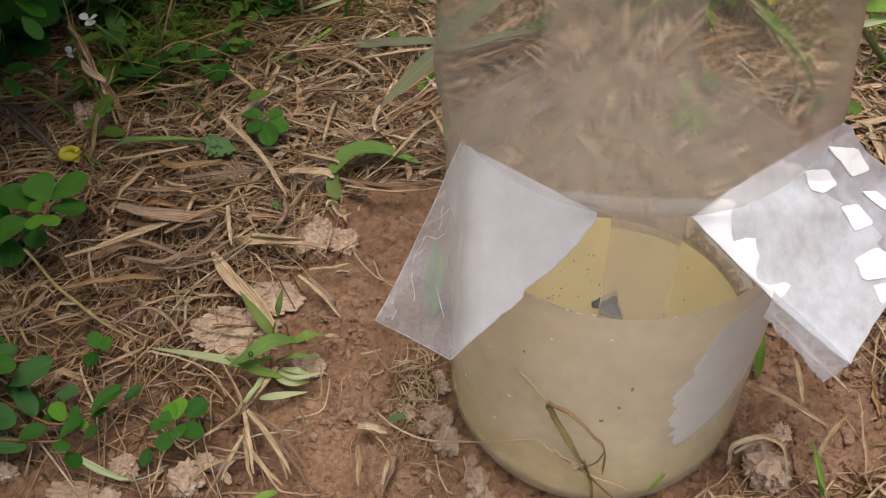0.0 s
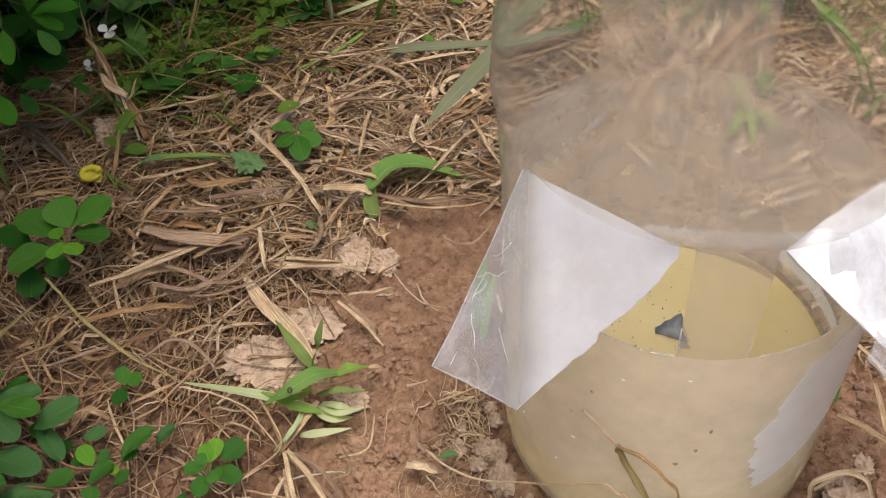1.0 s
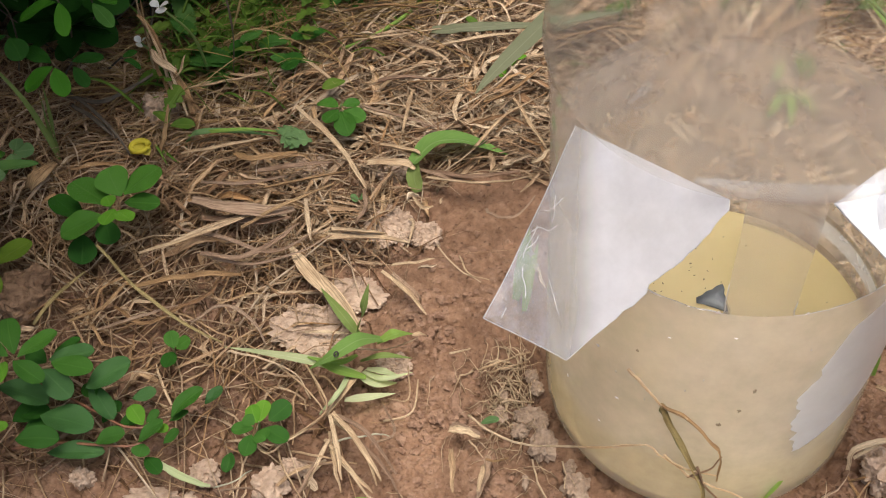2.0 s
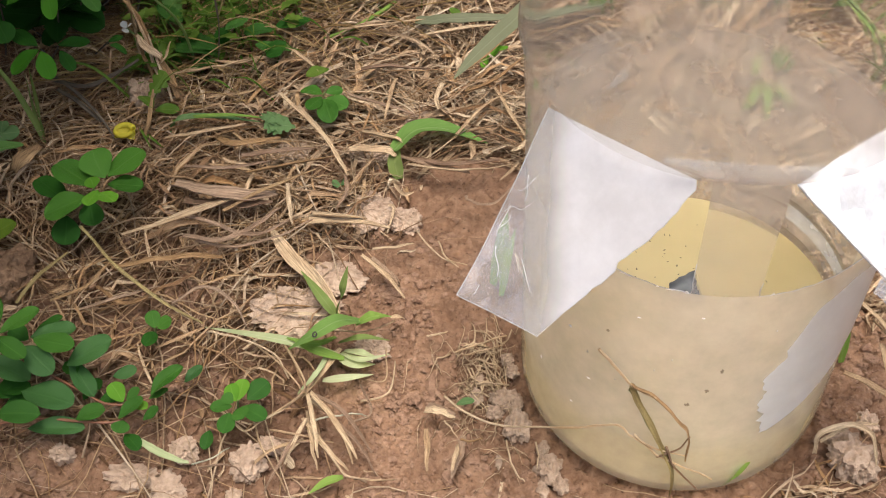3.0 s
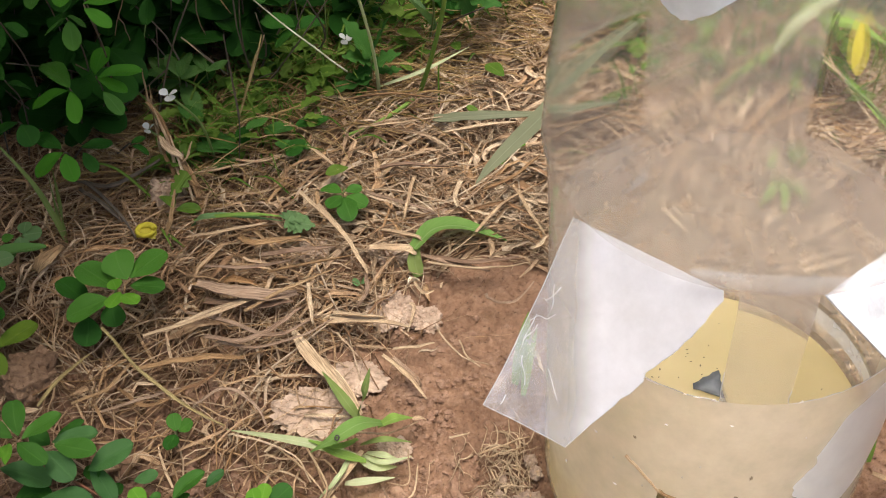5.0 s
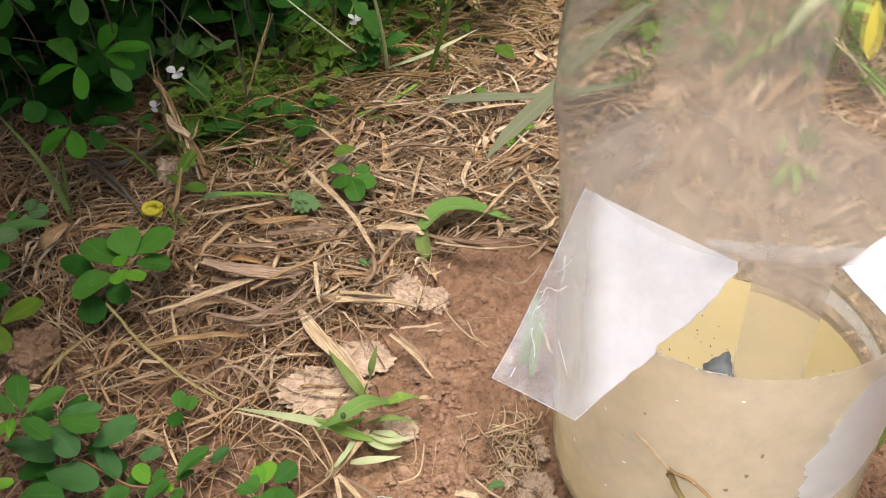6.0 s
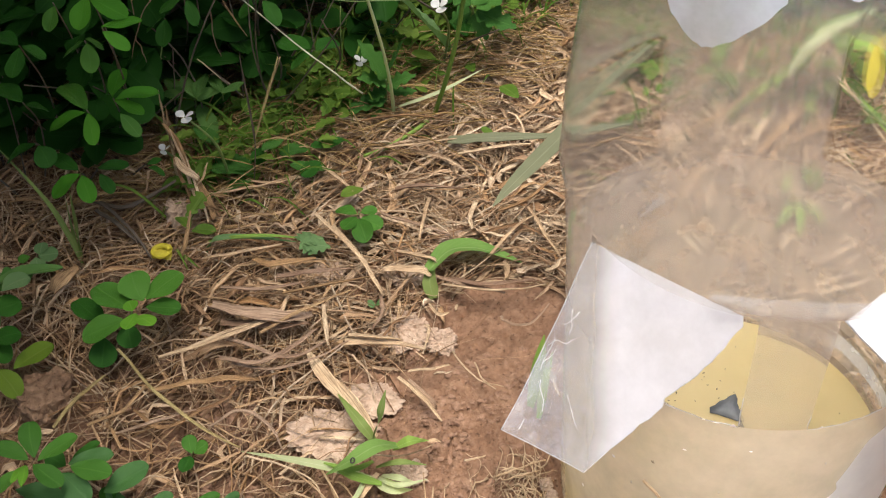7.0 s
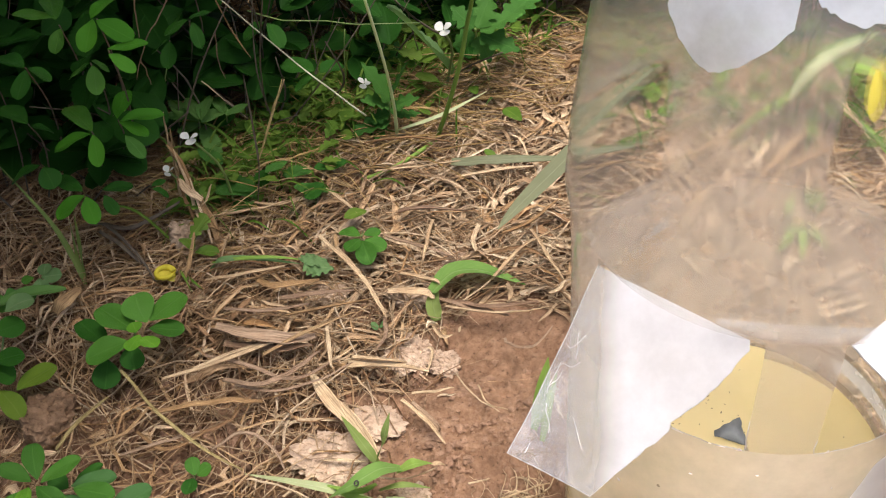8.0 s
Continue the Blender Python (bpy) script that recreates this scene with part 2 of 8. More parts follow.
M_STEM_RED = plain_material("red_stem", (0.16, 0.06, 0.035), (0.26, 0.12, 0.06))
M_STEM_DARK = plain_material("dark_stem", (0.05, 0.038, 0.025), (0.12, 0.09, 0.062), 0.8)
M_PLASTIC = plastic_material("bottle_plastic", 0.215, (0.96, 0.955, 0.94), film=(0.93, 0.875, 0.8), smudge=0.2, blur=0.2, thins=(0.15, 0.21, 0.34), shine=0.045)
M_MISTED = plastic_material("misted_plastic", 0.4, (0.99, 0.98, 0.94), film=(1.0, 0.93, 0.77), smudge=0.16, blur=0.2, back=0.3, thins=(0.01, 0.05, 1.42))
M_REAR = plastic_material("thinly_misted_plastic", 0.3, (0.97, 0.965, 0.95), film=(0.96, 0.9, 0.8), smudge=0.3, blur=0.2)
# dark film for mud smudges, and for shading painted into the grooves
M_GROOVE_SMUDGE = plastic_material("dark_groove_and_smudge", 0.5, (0.8, 0.76, 0.7), film=(0.36, 0.3, 0.24), smudge=0.3)
M_FLAP_CLEAR = plastic_material("flap_plastic", 0.19, (0.95, 0.96, 0.96), film=(0.9, 0.9, 0.94), smudge=0.5, crinkle=1.0)
M_FLAP_HALF = plastic_material("half_clear_plastic", 0.52, (0.95, 0.96, 0.97), 0.1, (0.86, 0.86, 0.93), 0.5, crinkle=1.0)
M_FLAP_MILKY = plastic_material("milky_plastic", 0.86, (0.95, 0.96, 0.96), 0.16, (0.79, 0.79, 0.82), 0.12, fade=0.24)
M_FLAP_CLOUDY = plastic_material("cloudy_plastic", 0.8, (0.95, 0.96, 0.97), 0.1, (0.94, 0.96, 1.0), 0.4, crinkle=1.0)
M_RIDGE = plastic_material("sheen_ridge", 0.22, (0.95, 0.95, 0.95), 0.15, (0.95, 0.94, 0.92), 0.5, crinkle=0.6)
M_PALE_FILM = plastic_material("pale_film", 0.68, (0.95, 0.96, 0.97), 0.3, (0.74, 0.81, 0.9), 0.2)
M_RIM = plastic_material("cut_rim", 0.75, (0.95, 0.95, 0.95))
M_CUT_EDGE = plain_material("cut_plastic_edge", (0.75, 0.74, 0.72), (0.85, 0.84, 0.82), 0.3)
# white for painted sky glints on the flap, and for nicks in the wall
M_WHITE = plain_material("white_glint_and_nick", (0.86, 0.86, 0.87), (0.92, 0.92, 0.93), 0.45)
M_GREY_WHITE = plastic_material("grey_white_film", 0.93, (0.9, 0.92, 0.95), 0.35, (0.94, 0.98, 1.0), 0.06)
M_CAP = plain_material("cap_plastic", (0.55, 0.57, 0.6), (0.6, 0.62, 0.65), 0.4)
M_SPECK = plain_material("dark_speck", (0.015, 0.012, 0.01), (0.05, 0.04, 0.03), 0.6)
M_SLATE = plain_material("slate_dark", (0.035, 0.04, 0.045), (0.08, 0.085, 0.09), 0.6)


def liquid_material():
    mat, n, l, b = principled("murky_yellow_liquid")
    nt = mat.node_tree
    f = noise_node(nt, 55.0, 4.0)
    l.new(ramp(nt, f, [(0.3, (0.4, 0.345, 0.19)), (0.7, (0.485, 0.42, 0.245))]), b.inputs["Base Color"])
    b.inputs["Roughness"].default_value = 0.12
    b.inputs["IOR"].default_value = 1.33
    bumped(nt, b, noise_node(nt, 30.0, 2.0), 0.02, 0.002)
    tr = n.new("ShaderNodeBsdfTranslucent")
    tr.inputs["Color"].default_value = (0.96, 0.87, 0.6, 1)
    mx = n.new("ShaderNodeMixShader")
    mx.inputs[0].default_value = 0.6
    l.new(b.outputs[0], mx.inputs[1])
    l.new(tr.outputs[0], mx.inputs[2])
    l.new(mx.outputs[0], n["Material Output"].inputs["Surface"])
    return mat


M_LIQUID = liquid_material()


# ---- mesh helpers ----
def mesh_of(name, verts, faces, mat, uvs=None, smooth=True):
    me = bpy.data.meshes.new(name)
    me.from_pydata([tuple(v) for v in verts], [], faces)
    if uvs is not None:
        layer = me.uv_layers.new(name="UVMap")
        idx = np.empty(len(me.loops), dtype=np.int32)
        me.loops.foreach_get("vertex_index", idx)
        layer.data.foreach_set("uv", np.asarray(uvs, dtype=np.float32)[idx].ravel())
    if smooth:
        me.polygons.foreach_set("use_smooth", [True] * len(me.polygons))
    me.materials.append(mat)
    me.update()
    return me


def part(name, me, parent, label="", m=None):
    """One mesh object under a thing or under a part; m is a pose in the world."""
    ob = new(name, me)
    if parent is not None:
        ob.parent = parent
        base = parent.matrix_basis
        if parent.parent is not None:
            base = parent.parent.matrix_basis @ parent.matrix_parent_inverse @ base
        ob.matrix_parent_inverse = base.inverted()
    if m is not None:
        ob.matrix_basis = m
    return tagged(ob, label)


def plant(name, base, label, category, group=""):
    root = new(name)
    root.empty_display_size = 0.01
    root.matrix_basis = Matrix.Translation(base)
    return tagged(root, label, category, group)


def curve_points(pts, per=5):
    """A smooth line through a few points (Catmull-Rom)."""
    p = [Vector(q) for q in pts]
    p = [2 * p[0] - p[1]] + p + [2 * p[-1] - p[-2]]
    out = []
    for i in range(1, len(p) - 2):
        for k in range(per):
            t = k / per
            a, b, c, d = p[i - 1], p[i], p[i + 1], p[i + 2]
            out.append(0.5 * ((2 * b) + (c - a) * t + (2 * a - 5 * b + 4 * c - d) * t * t + (3 * b - a - 3 * c + d) * t ** 3))
    return out + [p[-2]]


def ribbon_data(line, width, fold=0.25, taper=(0.55, 0.1), roll=0.0, rough=0.0, rng=random, twist=0.0):
    """Blade along a line: three points across with a fold; returns verts, faces, uvs."""
    V, F, U = [], [], []
    n = len(line)
    for i, p in enumerate(line):
        tan = (line[min(i + 1, n - 1)] - line[max(i - 1, 0)]).normalized()
        side = tan.cross(Vector((0, 0, 1)))
        if side.length < 0.05:
            side = tan.cross(Vector((0, 1, 0)))
        side.normalize()
        up = side.cross(tan)
        t = i / (n - 1)
        ca, sa = math.cos(roll + twist * t), math.sin(roll + twist * t)
        s2, u2 = side * ca + up * sa, up * ca - side * sa
        w = 0.5 * width * (taper[0] + (1 - taper[0]) * min(1, t / 0.25)) * (1 if t < 0.45 else (1 - (1 - taper[1]) * ((t - 0.45) / 0.55) ** 1.6))
        w *= 1 + rough * (rng.random() - 0.5)
        for k, x in enumerate((-1, -0.4, 0.4, 1)):
            lift = fold * w * (abs(x) - 0.5)
            V.append(p + s2 * (x * w) + u2 * lift)
            U.append((0.5 + 0.5 * x, t))
    for i in range(n - 1):
        for k in range(3):
            a = 4 * i + k
            F.append((a, a + 1, a + 5, a + 4))
    return V, F, U


def tube_data(line, r0, r1, sides=6):
    V, F, U = [], [], []
    n = len(line)
    for i, p in enumerate(line):
        tan = (line[min(i + 1, n - 1)] - line[max(i - 1, 0)]).normalized()
        side = tan.cross(Vector((0.12, 0.2, 1))).normalized()
        up = side.cross(tan)
        r = r0 + (r1 - r0) * i / (n - 1)
        for k in range(sides):
            a = 2 * math.pi * k / sides
            V.append(p + side * (r * math.cos(a)) + up * (r * math.sin(a)))
            U.append((k / sides, i / (n - 1)))
    for i in range(n - 1):
        for k in range(sides):
            a, b = i * sides + k, i * sides + (k + 1) % sides
            F.append((a, b, b + sides, a + sides))
    F.append(tuple(range(sides))[::-1])
    F.append(tuple((n - 1) * sides + k for k in range(sides)))
    return V, F, U


def leaf_shape(style, seed, coarse=None):
    """Unit leaf along +Y, one metre long and wide, bowed and creased along the midrib."""
    rng = random.Random(seed)
    rows, cols = (coarse or (14, 6)) if style == "oval" else (22, 6)
    bow, cup, skew = rng.uniform(0.02, 0.16), rng.uniform(0.02, 0.16), rng.uniform(-0.05, 0.05)
    V, F, U = [], [], []
    for i in range(rows + 1):
        t = i / rows
        if style == "oval":
            # widest past the middle, with a blunt round tip
            t = 1 - (1 - t) ** 1.4
            w = math.sin(0.5 * math.pi * t / 0.58) ** 0.8 if t < 0.58 else math.sqrt(max(0.0, 1 - ((t - 0.58) / 0.42) ** 2))
        elif style == "toothed":
            w = math.sin(math.pi * t ** 0.85) ** 0.75 * (1.0 - 0.16 * (i % 2)) if 0 < t < 1 else 0.03
        else:
            w = math.sin(math.pi * t ** 0.7) ** 0.7 * (0.45 + 0.55 * abs(math.sin(math.pi * 3.5 * t))) if 0 < t < 1 else 0.05
        w = max(w, 0.03) * 0.5
        for j in range(cols + 1):
            x = 2 * j / cols - 1
            wave = 0.02 * math.sin(9 * t + 3 * x + seed) * abs(x)
            V.append((x * w + skew * math.sin(math.pi * t), t, cup * abs(x) * w + wave - bow * (t - 0.35) ** 2 * 1.2))
            U.append((0.5 + 0.5 * x, t))
    for i in range(rows):
        for j in range(cols):
            a = i * (cols + 1) + j
            F.append((a, a + 1, a + cols + 2, a + cols + 1))
    return V, F, U


LEAF_MESHES = {}


def leaf_mesh(style, seed, mat):
    key = (style, seed, mat.name)
    if key not in LEAF_MESHES:
        V, F, U = leaf_shape(style, seed)
        LEAF_MESHES[key] = mesh_of("leaf_" + style, V, F, mat, U)
    return LEAF_MESHES[key]


leaf_rng = random.Random(5)


def leaf_pose(base, tip, width, roll):
    y = Vector(tip) - Vector(base)
    length = y.length
    y.normalize()
    x = y.cross(Vector((0, 0, 1))).normalized()
    z = x.cross(y)
    ca, sa = math.cos(roll), math.sin(roll)
    x, z = x * ca + z * sa, z * ca - x * sa
    m = Matrix((x * width, y * length, z * length)).transposed().to_4x4()
    m.translation = Vector(base)
    return m


def leaflet(parent, base, tip, width, mat, style="oval"):
    m = leaf_pose(base, tip, width * 1.14, leaf_rng.uniform(-0.25, 0.25))
    return part("leaf", leaf_mesh(style, leaf_rng.randrange(5), mat), parent, "", m)


def blade(parent, pts, width, mat):
    V, F, U = ribbon_data(curve_points(pts, 7), width, leaf_rng.uniform(0.15, 0.5), (0.5, 0.06), leaf_rng.uniform(-0.3, 0.3))
    return part("blade", mesh_of("blade", V, F, mat, U), parent)


def stalk(parent, pts, width, mat):
    V, F, U = tube_data(curve_points(pts, 5), width * 0.5, width * 0.35)
    return part("stem", mesh_of("stem", V, F, mat, U), parent)


straw_rng = random.Random(11)


def straw_thing(name, pts, width, mat, label):
    """One loose dry stalk: a split, folded blade where it is wide, a round stem where it is thin."""
    f = 0.00016
    width *= 0.78
    line = curve_points([Vector(p) + Vector((straw_rng.gauss(0, f), straw_rng.gauss(0, f), 0.003 + straw_rng.gauss(0, 0.0002))) for p in curve_points(pts, 3)], 2)
    if width > 0.0011 or mat in (M_GRASS_GREY, M_GRASS_PALE):
        V, F, U = ribbon_data(line, width, straw_rng.uniform(0.5, 1.2), (0.8, 0.35), straw_rng.uniform(-0.4, 0.4), 0.25, straw_rng, straw_rng.uniform(-0.7, 0.7))
        up = Vector((0, 0, -0.0004))
        n = len(V)
        V = V + [v + up for v in V]
        F = F + [tuple(i + n for i in reversed(q)) for q in F]
        rows = n // 4
        for i in range(rows - 1):
            for a, b in ((4 * i, 4 * i + 4), (4 * i + 7, 4 * i + 3)):
                F.append((a, b, b + n, a + n))
        U = U + U
    else:
        V, F, U = tube_data(line, width * 0.5, width * 0.3, 7)
    ob = new(name, mesh_of(name, V, F, mat, U))
    return tagged(ob, label, "straw", "dry straws")


clod_rng = random.Random(3)
CLODS = []


def height(x, y):
    """Lie of the ground: low swells, crumbs and cracks."""
    p = Vector((x, y, 0.0))
    z = 0.004 * noise.noise(p * 18) + 0.0022 * noise.noise(p * 55 + Vector((3, 1, 0))) + 0.0013 * noise.noise(p * 150) - 0.002
    # torn crust: ragged ledges, fissures and lumps near the bottle's foot, trodden smoother further off
    crumbly = max(0.0, min(1.0, (0.45 - y) / 0.05))
    broken = max(crumbly, 0.75 * max(0.0, min(1.0, (0.5 - y) / 0.03)))
    if broken > 0 and -0.15 < x < 0.3 and y > 0.28:
        q = p + Vector((noise.noise(p * 120), noise.noise(p * 120 + Vector((9, 0, 0))), 0)) * 0.0022
        torn = noise.noise(q * 42) + 0.5 * noise.noise(q * 100 + Vector((5, 0, 0))) + 0.3 * noise.noise(q * 260)
        for level in (-0.45, -0.05, 0.35):
            z += broken * 0.0015 * (max(0.0, min(1.0, (torn - level) / 0.1)) - 0.5)
        split = noise.noise(q * 60 + Vector((0, 7, 0))) + 0.35 * noise.noise(q * 190)
        z -= broken * 0.0035 * max(0.0, 1 - abs(split) / 0.07)
        near = noise.voronoi(q * 300.0)[0]
        z += crumbly * 0.0016 * (min(1.0, 1.9 * (near[1] - near[0])) - 0.7)
    return z + 0.0007 * noise.noise(p * 300)


def clod(x, y, sx, sy, sz, mat, label):
    """Irregular crumbly lump of dry mud, half sunk."""
    bm = bmesh.new()
    bmesh.ops.create_icosphere(bm, subdivisions=5, radius=0.5)
    seed = Vector((clod_rng.uniform(0, 90), clod_rng.uniform(0, 90), 0))
    crust = "crust" in label
    for v in bm.verts:
        d = v.co.normalized()
        if crust:
            # a thin slab with a cracked outline
            k = 0.98 + 0.36 * noise.noise(d * 1.6 + seed) + 0.34 * noise.noise(d * 3.6 + seed) + 0.2 * noise.noise(d * 8 + seed) + 0.1 * noise.noise(d * 17 + seed)
            flat = d * k * 0.5
            top = min(flat.z, 0.2 + 0.06 * noise.noise(d * 5 + seed) - 0.12 * max(0.0, 0.12 - abs(noise.noise(Vector((flat.x, flat.y, 0)) * 5 + seed))) / 0.12)
        else:
            # crumbs packed together
            k = 0.95 + 0.42 * noise.noise(d * 1.7 + seed) + 0.2 * noise.noise(d * 4.5 + seed)
            k += 0.24 * (0.5 - noise.voronoi(d * 2.8 + seed)[0][0]) + 0.12 * (0.4 - noise.voronoi(d * 7.5 + seed)[0][0]) + 0.05 * noise.noise(d * 22 + seed)
            flat = d * k * 0.5
            top = min(flat.z, 0.3 + 0.1 * noise.noise(d * 3 + seed))
        v.co = Vector((flat.x * sx, flat.y * sy, top * sz * 1.7))
    me = bpy.data.meshes.new("clod")
    bm.to_mesh(me)
    bm.free()
    me.materials.append(mat)
    ob = new("mud_clod", me)
    CLODS.append((x, y, sx, sy))
    ob.location = (x, y, height(x, y) + sz * 0.32 + (0.002 if crust else 0.0015))
    return tagged(ob, label, "clod", "mud clods")


# ---- the ground: one sheet to the horizon, fine where the camera looks ----
def spread(lo, hi, step, far):
    mid = list(np.arange(lo, hi + step / 2, step))
    out, d, a, b = [], step, lo, hi
    left, right = [], []
    while b < far:
        d *= 1.35
        a, b = a - d, b + d
        left.append(a)
        right.append(b)
    return left[::-1] + mid + right


def ground():
    xs, ys = spread(-0.28, 0.32, 0.0011, 60.0), spread(0.29, 0.74, 0.0011, 60.0)
    V = []
    for y in ys:
        for x in xs:
            near = -0.5 < x < 0.6 and 0.0 < y < 1.2
            V.append((x, y, height(x, y) if near else -0.002))
    nx = len(xs)
    F = [(j * nx + i, j * nx + i + 1, (j + 1) * nx + i + 1, (j + 1) * nx + i) for j in range(len(ys) - 1) for i in range(nx - 1)]
    tagged(new("ground", mesh_of("ground", V, F, M_SOIL)), "bare reddish-brown crumbly soil", "ground", "", "structure")


ground()


def bare(x, y):
    """How bare the soil is: a worn strip beside the bottle, less litter in the near corner."""
    strip = [(0.07, 0.452), (0.066, 0.425), (0.062, 0.4), (0.064, 0.37), (0.072, 0.347), (0.078, 0.3)]
    d = min(math.hypot(x - a, y - b) for a, b in strip)
    k = max(0.0, 1 - (d / (0.032 + 0.02 * max(0.0, min(1.0, (0.43 - y) / 0.06)))) ** 2)
    k = max(k, 0.75 * max(0.0, 1 - (math.hypot(x - 0.215, y - 0.37) / 0.045) ** 2))
    k = max(k, 0.25 * max(0.0, 1 - (math.hypot(x - 0.265, y - 0.55) / 0.075) ** 2))
    if y < 0.37 and x < 0.06:
        k = max(k, 0.3)
    return min(1.0, k * 1.4)


# ---- the bottle ----
BX, BY, R = 0.1433, 0.3764, 0.0523
Z_CUT, Z_FOLD = 0.1155, 0.159
WINDOWS = [(-150, -100, Z_CUT, Z_FOLD), (-81, -29, Z_CUT, Z_FOLD), (10, 62, 0.12, 0.163), (116, 164, 0.12, 0.163)]


def profile(z):
    if z < 0.012:
        return R - 0.006 * (1 - z / 0.012) ** 2
    r = R
    for zr in (0.051, 0.061):
        r -= 0.00012 * math.exp(-((z - zr) / 0.0022) ** 2)
    # a slight swell over the windows, then the long taper of the shoulder
    t = min(1.0, max(0.0, (z - 0.12) / 0.05))
    r += 0.0014 * t * t * (3 - 2 * t) + 0.0008 * math.exp(-((z - 0.162) / 0.002) ** 2) - 0.12 * max(0.0, min(z, 0.225) - 0.172)
    if z > 0.225:
        t = min(1, (z - 0.225) / 0.07)
        r += (0.0145 - r) * (3 * t * t - 2 * t ** 3)
    return r


def tilt(p):
    """The bottle leans back a little on the soft soil and widens slowly upwards."""
    k = 0.5 * p[2]
    return Vector((p[0] + k * (p[0] - 0.09), p[1] + k * (p[1] - 0.152), p[2] - k * (0.358 - p[2])))


def at_wall(deg, z, out=0.0):
    r = profile(z) + out
    lean = -0.001 * min(1.0, max(0.0, (z - 0.15) / 0.03))
    return tilt((BX + lean + r * math.cos(radians(deg)), BY + r * math.sin(radians(deg)), z))


def bottle():
    root = plant("plastic_bottle", (BX, BY, 0.0), "clear plastic bottle trap with cut window flaps holding yellow liquid", "bottle")
    degs = sorted(set(list(range(-180, 180, 4)) + [d for w in WINDOWS for d in w[:2]]))
    zs = sorted(set([0.0, 0.002, 0.005, 0.008, 0.012] + [0.02 + 0.01 * i for i in range(3)] + [0.046 + 0.0025 * i for i in range(8)] + [0.075, 0.09, 0.1, Z_CUT, 0.12, 0.13, 0.14, 0.15, Z_FOLD, 0.1605, 0.162, 0.163, 0.165, 0.168, 0.18, 0.2, 0.22] + [0.225 + 0.007 * i for i in range(11)] + [0.315]))
    n = len(degs)
    V = [at_wall(d, z) for z in zs for d in degs]
    F, low, rear = [], [], []
    for j in range(len(zs) - 1):
        zc = (zs[j] + zs[j + 1]) / 2
        for i in range(n):
            a, b = degs[i], degs[(i + 1) % n] if i + 1 < n else 180
            dc = (a + b) / 2
            if any(w[0] < dc < w[1] and w[2] < zc < w[3] for w in WINDOWS):
                continue
            k = (i + 1) % n
            (F if not 0.003 < zc < Z_CUT else rear if 4 < dc < 176 else low).append((j * n + i, j * n + k, (j + 1) * n + k, (j + 1) * n + i))
    part("wall", mesh_of("bottle_wall", V, F, M_PLASTIC), root).visible_shadow = False
    part("wall", mesh_of("misted_wall", V, low, M_MISTED), root, "misted plastic wall round the liquid").visible_shadow = False
    part("wall", mesh_of("rear_wall", V, rear, M_REAR), root, "thinly misted plastic wall").visible_shadow = False
    base = [Vector((BX, BY, 0.004))] + [at_wall(d, 0.0005) for d in degs]
    part("base", mesh_of("bottle_base", base, [(0, 1 + i, 1 + (i + 1) % n) for i in range(n)], M_PLASTIC), root)
    # bright cut edges of the two front windows
    edge_rng = random.Random(14)
    for d0, d1, z0, z1 in WINDOWS:
        rim = [at_wall(d0, z0 + 0.005), at_wall(d0, z0)] + [at_wall(d0 + (d1 - d0) * k / 8, z0) for k in range(1, 9)] + [at_wall(d1, z0 + 0.005), at_wall(d1, z0 + 0.012)]
        front = d0 < 0
        rim = [p + Vector((0, 0, edge_rng.gauss(0, 0.00035))) for p in curve_points(rim, 2)]
        if not front:
            continue
        V, F, U = tube_data(rim, 0.00015, 0.00017, 5)
        part("cut_edge", mesh_of("cut_edge", V, F, M_RIM, U), root, "pale rough cut edge of plastic")
        for k in range(7):
            # splinters left by the knife
            d, w, h = edge_rng.uniform(d0 + 1, d1 - 1), edge_rng.uniform(0.8, 3.2), edge_rng.uniform(0.0004, 0.0014)
            V = [at_wall(d, z0 - 0.0003, 0.0001), at_wall(d + w, z0 - 0.0002, 0.0001), at_wall(d + w * edge_rng.uniform(0.2, 0.8), z0 + h, 0.0005)]
            V += [v + Vector((0.0001, 0.0002, -0.0001)) for v in V]
            part("splinter", mesh_of("splinter", V, [(0, 1, 2), (5, 4, 3), (0, 2, 5, 3), (1, 4, 5, 2)], M_CUT_EDGE, None, False), root, "white splinter of cut plastic")
    # mud smudges and pale nicks on the lower wall
    for d, z, w, h, mat in ((-89, 0.071, 1.3, 0.002, M_GROOVE_SMUDGE),
                           (-86, 0.081, 1.1, 0.0024, M_GROOVE_SMUDGE),
                           (-122, 0.088, 1.2, 0.0012, M_GROOVE_SMUDGE),
                           (-94, 0.063, 1.6, 0.002, M_GROOVE_SMUDGE),
                           (-136, 0.078, 1.6, 0.0012, M_WHITE),
                           (-133, 0.040, 1.4, 0.0008, M_WHITE),
                           (-127, 0.059, 2.0, 0.0007, M_WHITE),
                           (-150, 0.046, 1.0, 0.002, M_WHITE),
                           (-113, 0.100, 1.4, 0.0007, M_WHITE),
                           (-95, 0.106, 1.2, 0.0006, M_WHITE)):
        around = [(math.cos(2 * math.pi * k / 14), math.sin(2 * math.pi * k / 14), edge_rng.uniform(0.6, 1.2)) for k in range(14)]
        V = [at_wall(d + w * 0.5 * c * g, z + h * 0.5 * q * g, 0.0003) for c, q, g in around] + [at_wall(d, z, 0.0006)]
        part("smudge" if mat == M_GROOVE_SMUDGE else "nick", mesh_of("wall_mark", V, [(k, (k + 1) % 14, 14) for k in range(14)], mat), root, "brown mud smudge" if mat == M_GROOVE_SMUDGE else "pale nick in the plastic")
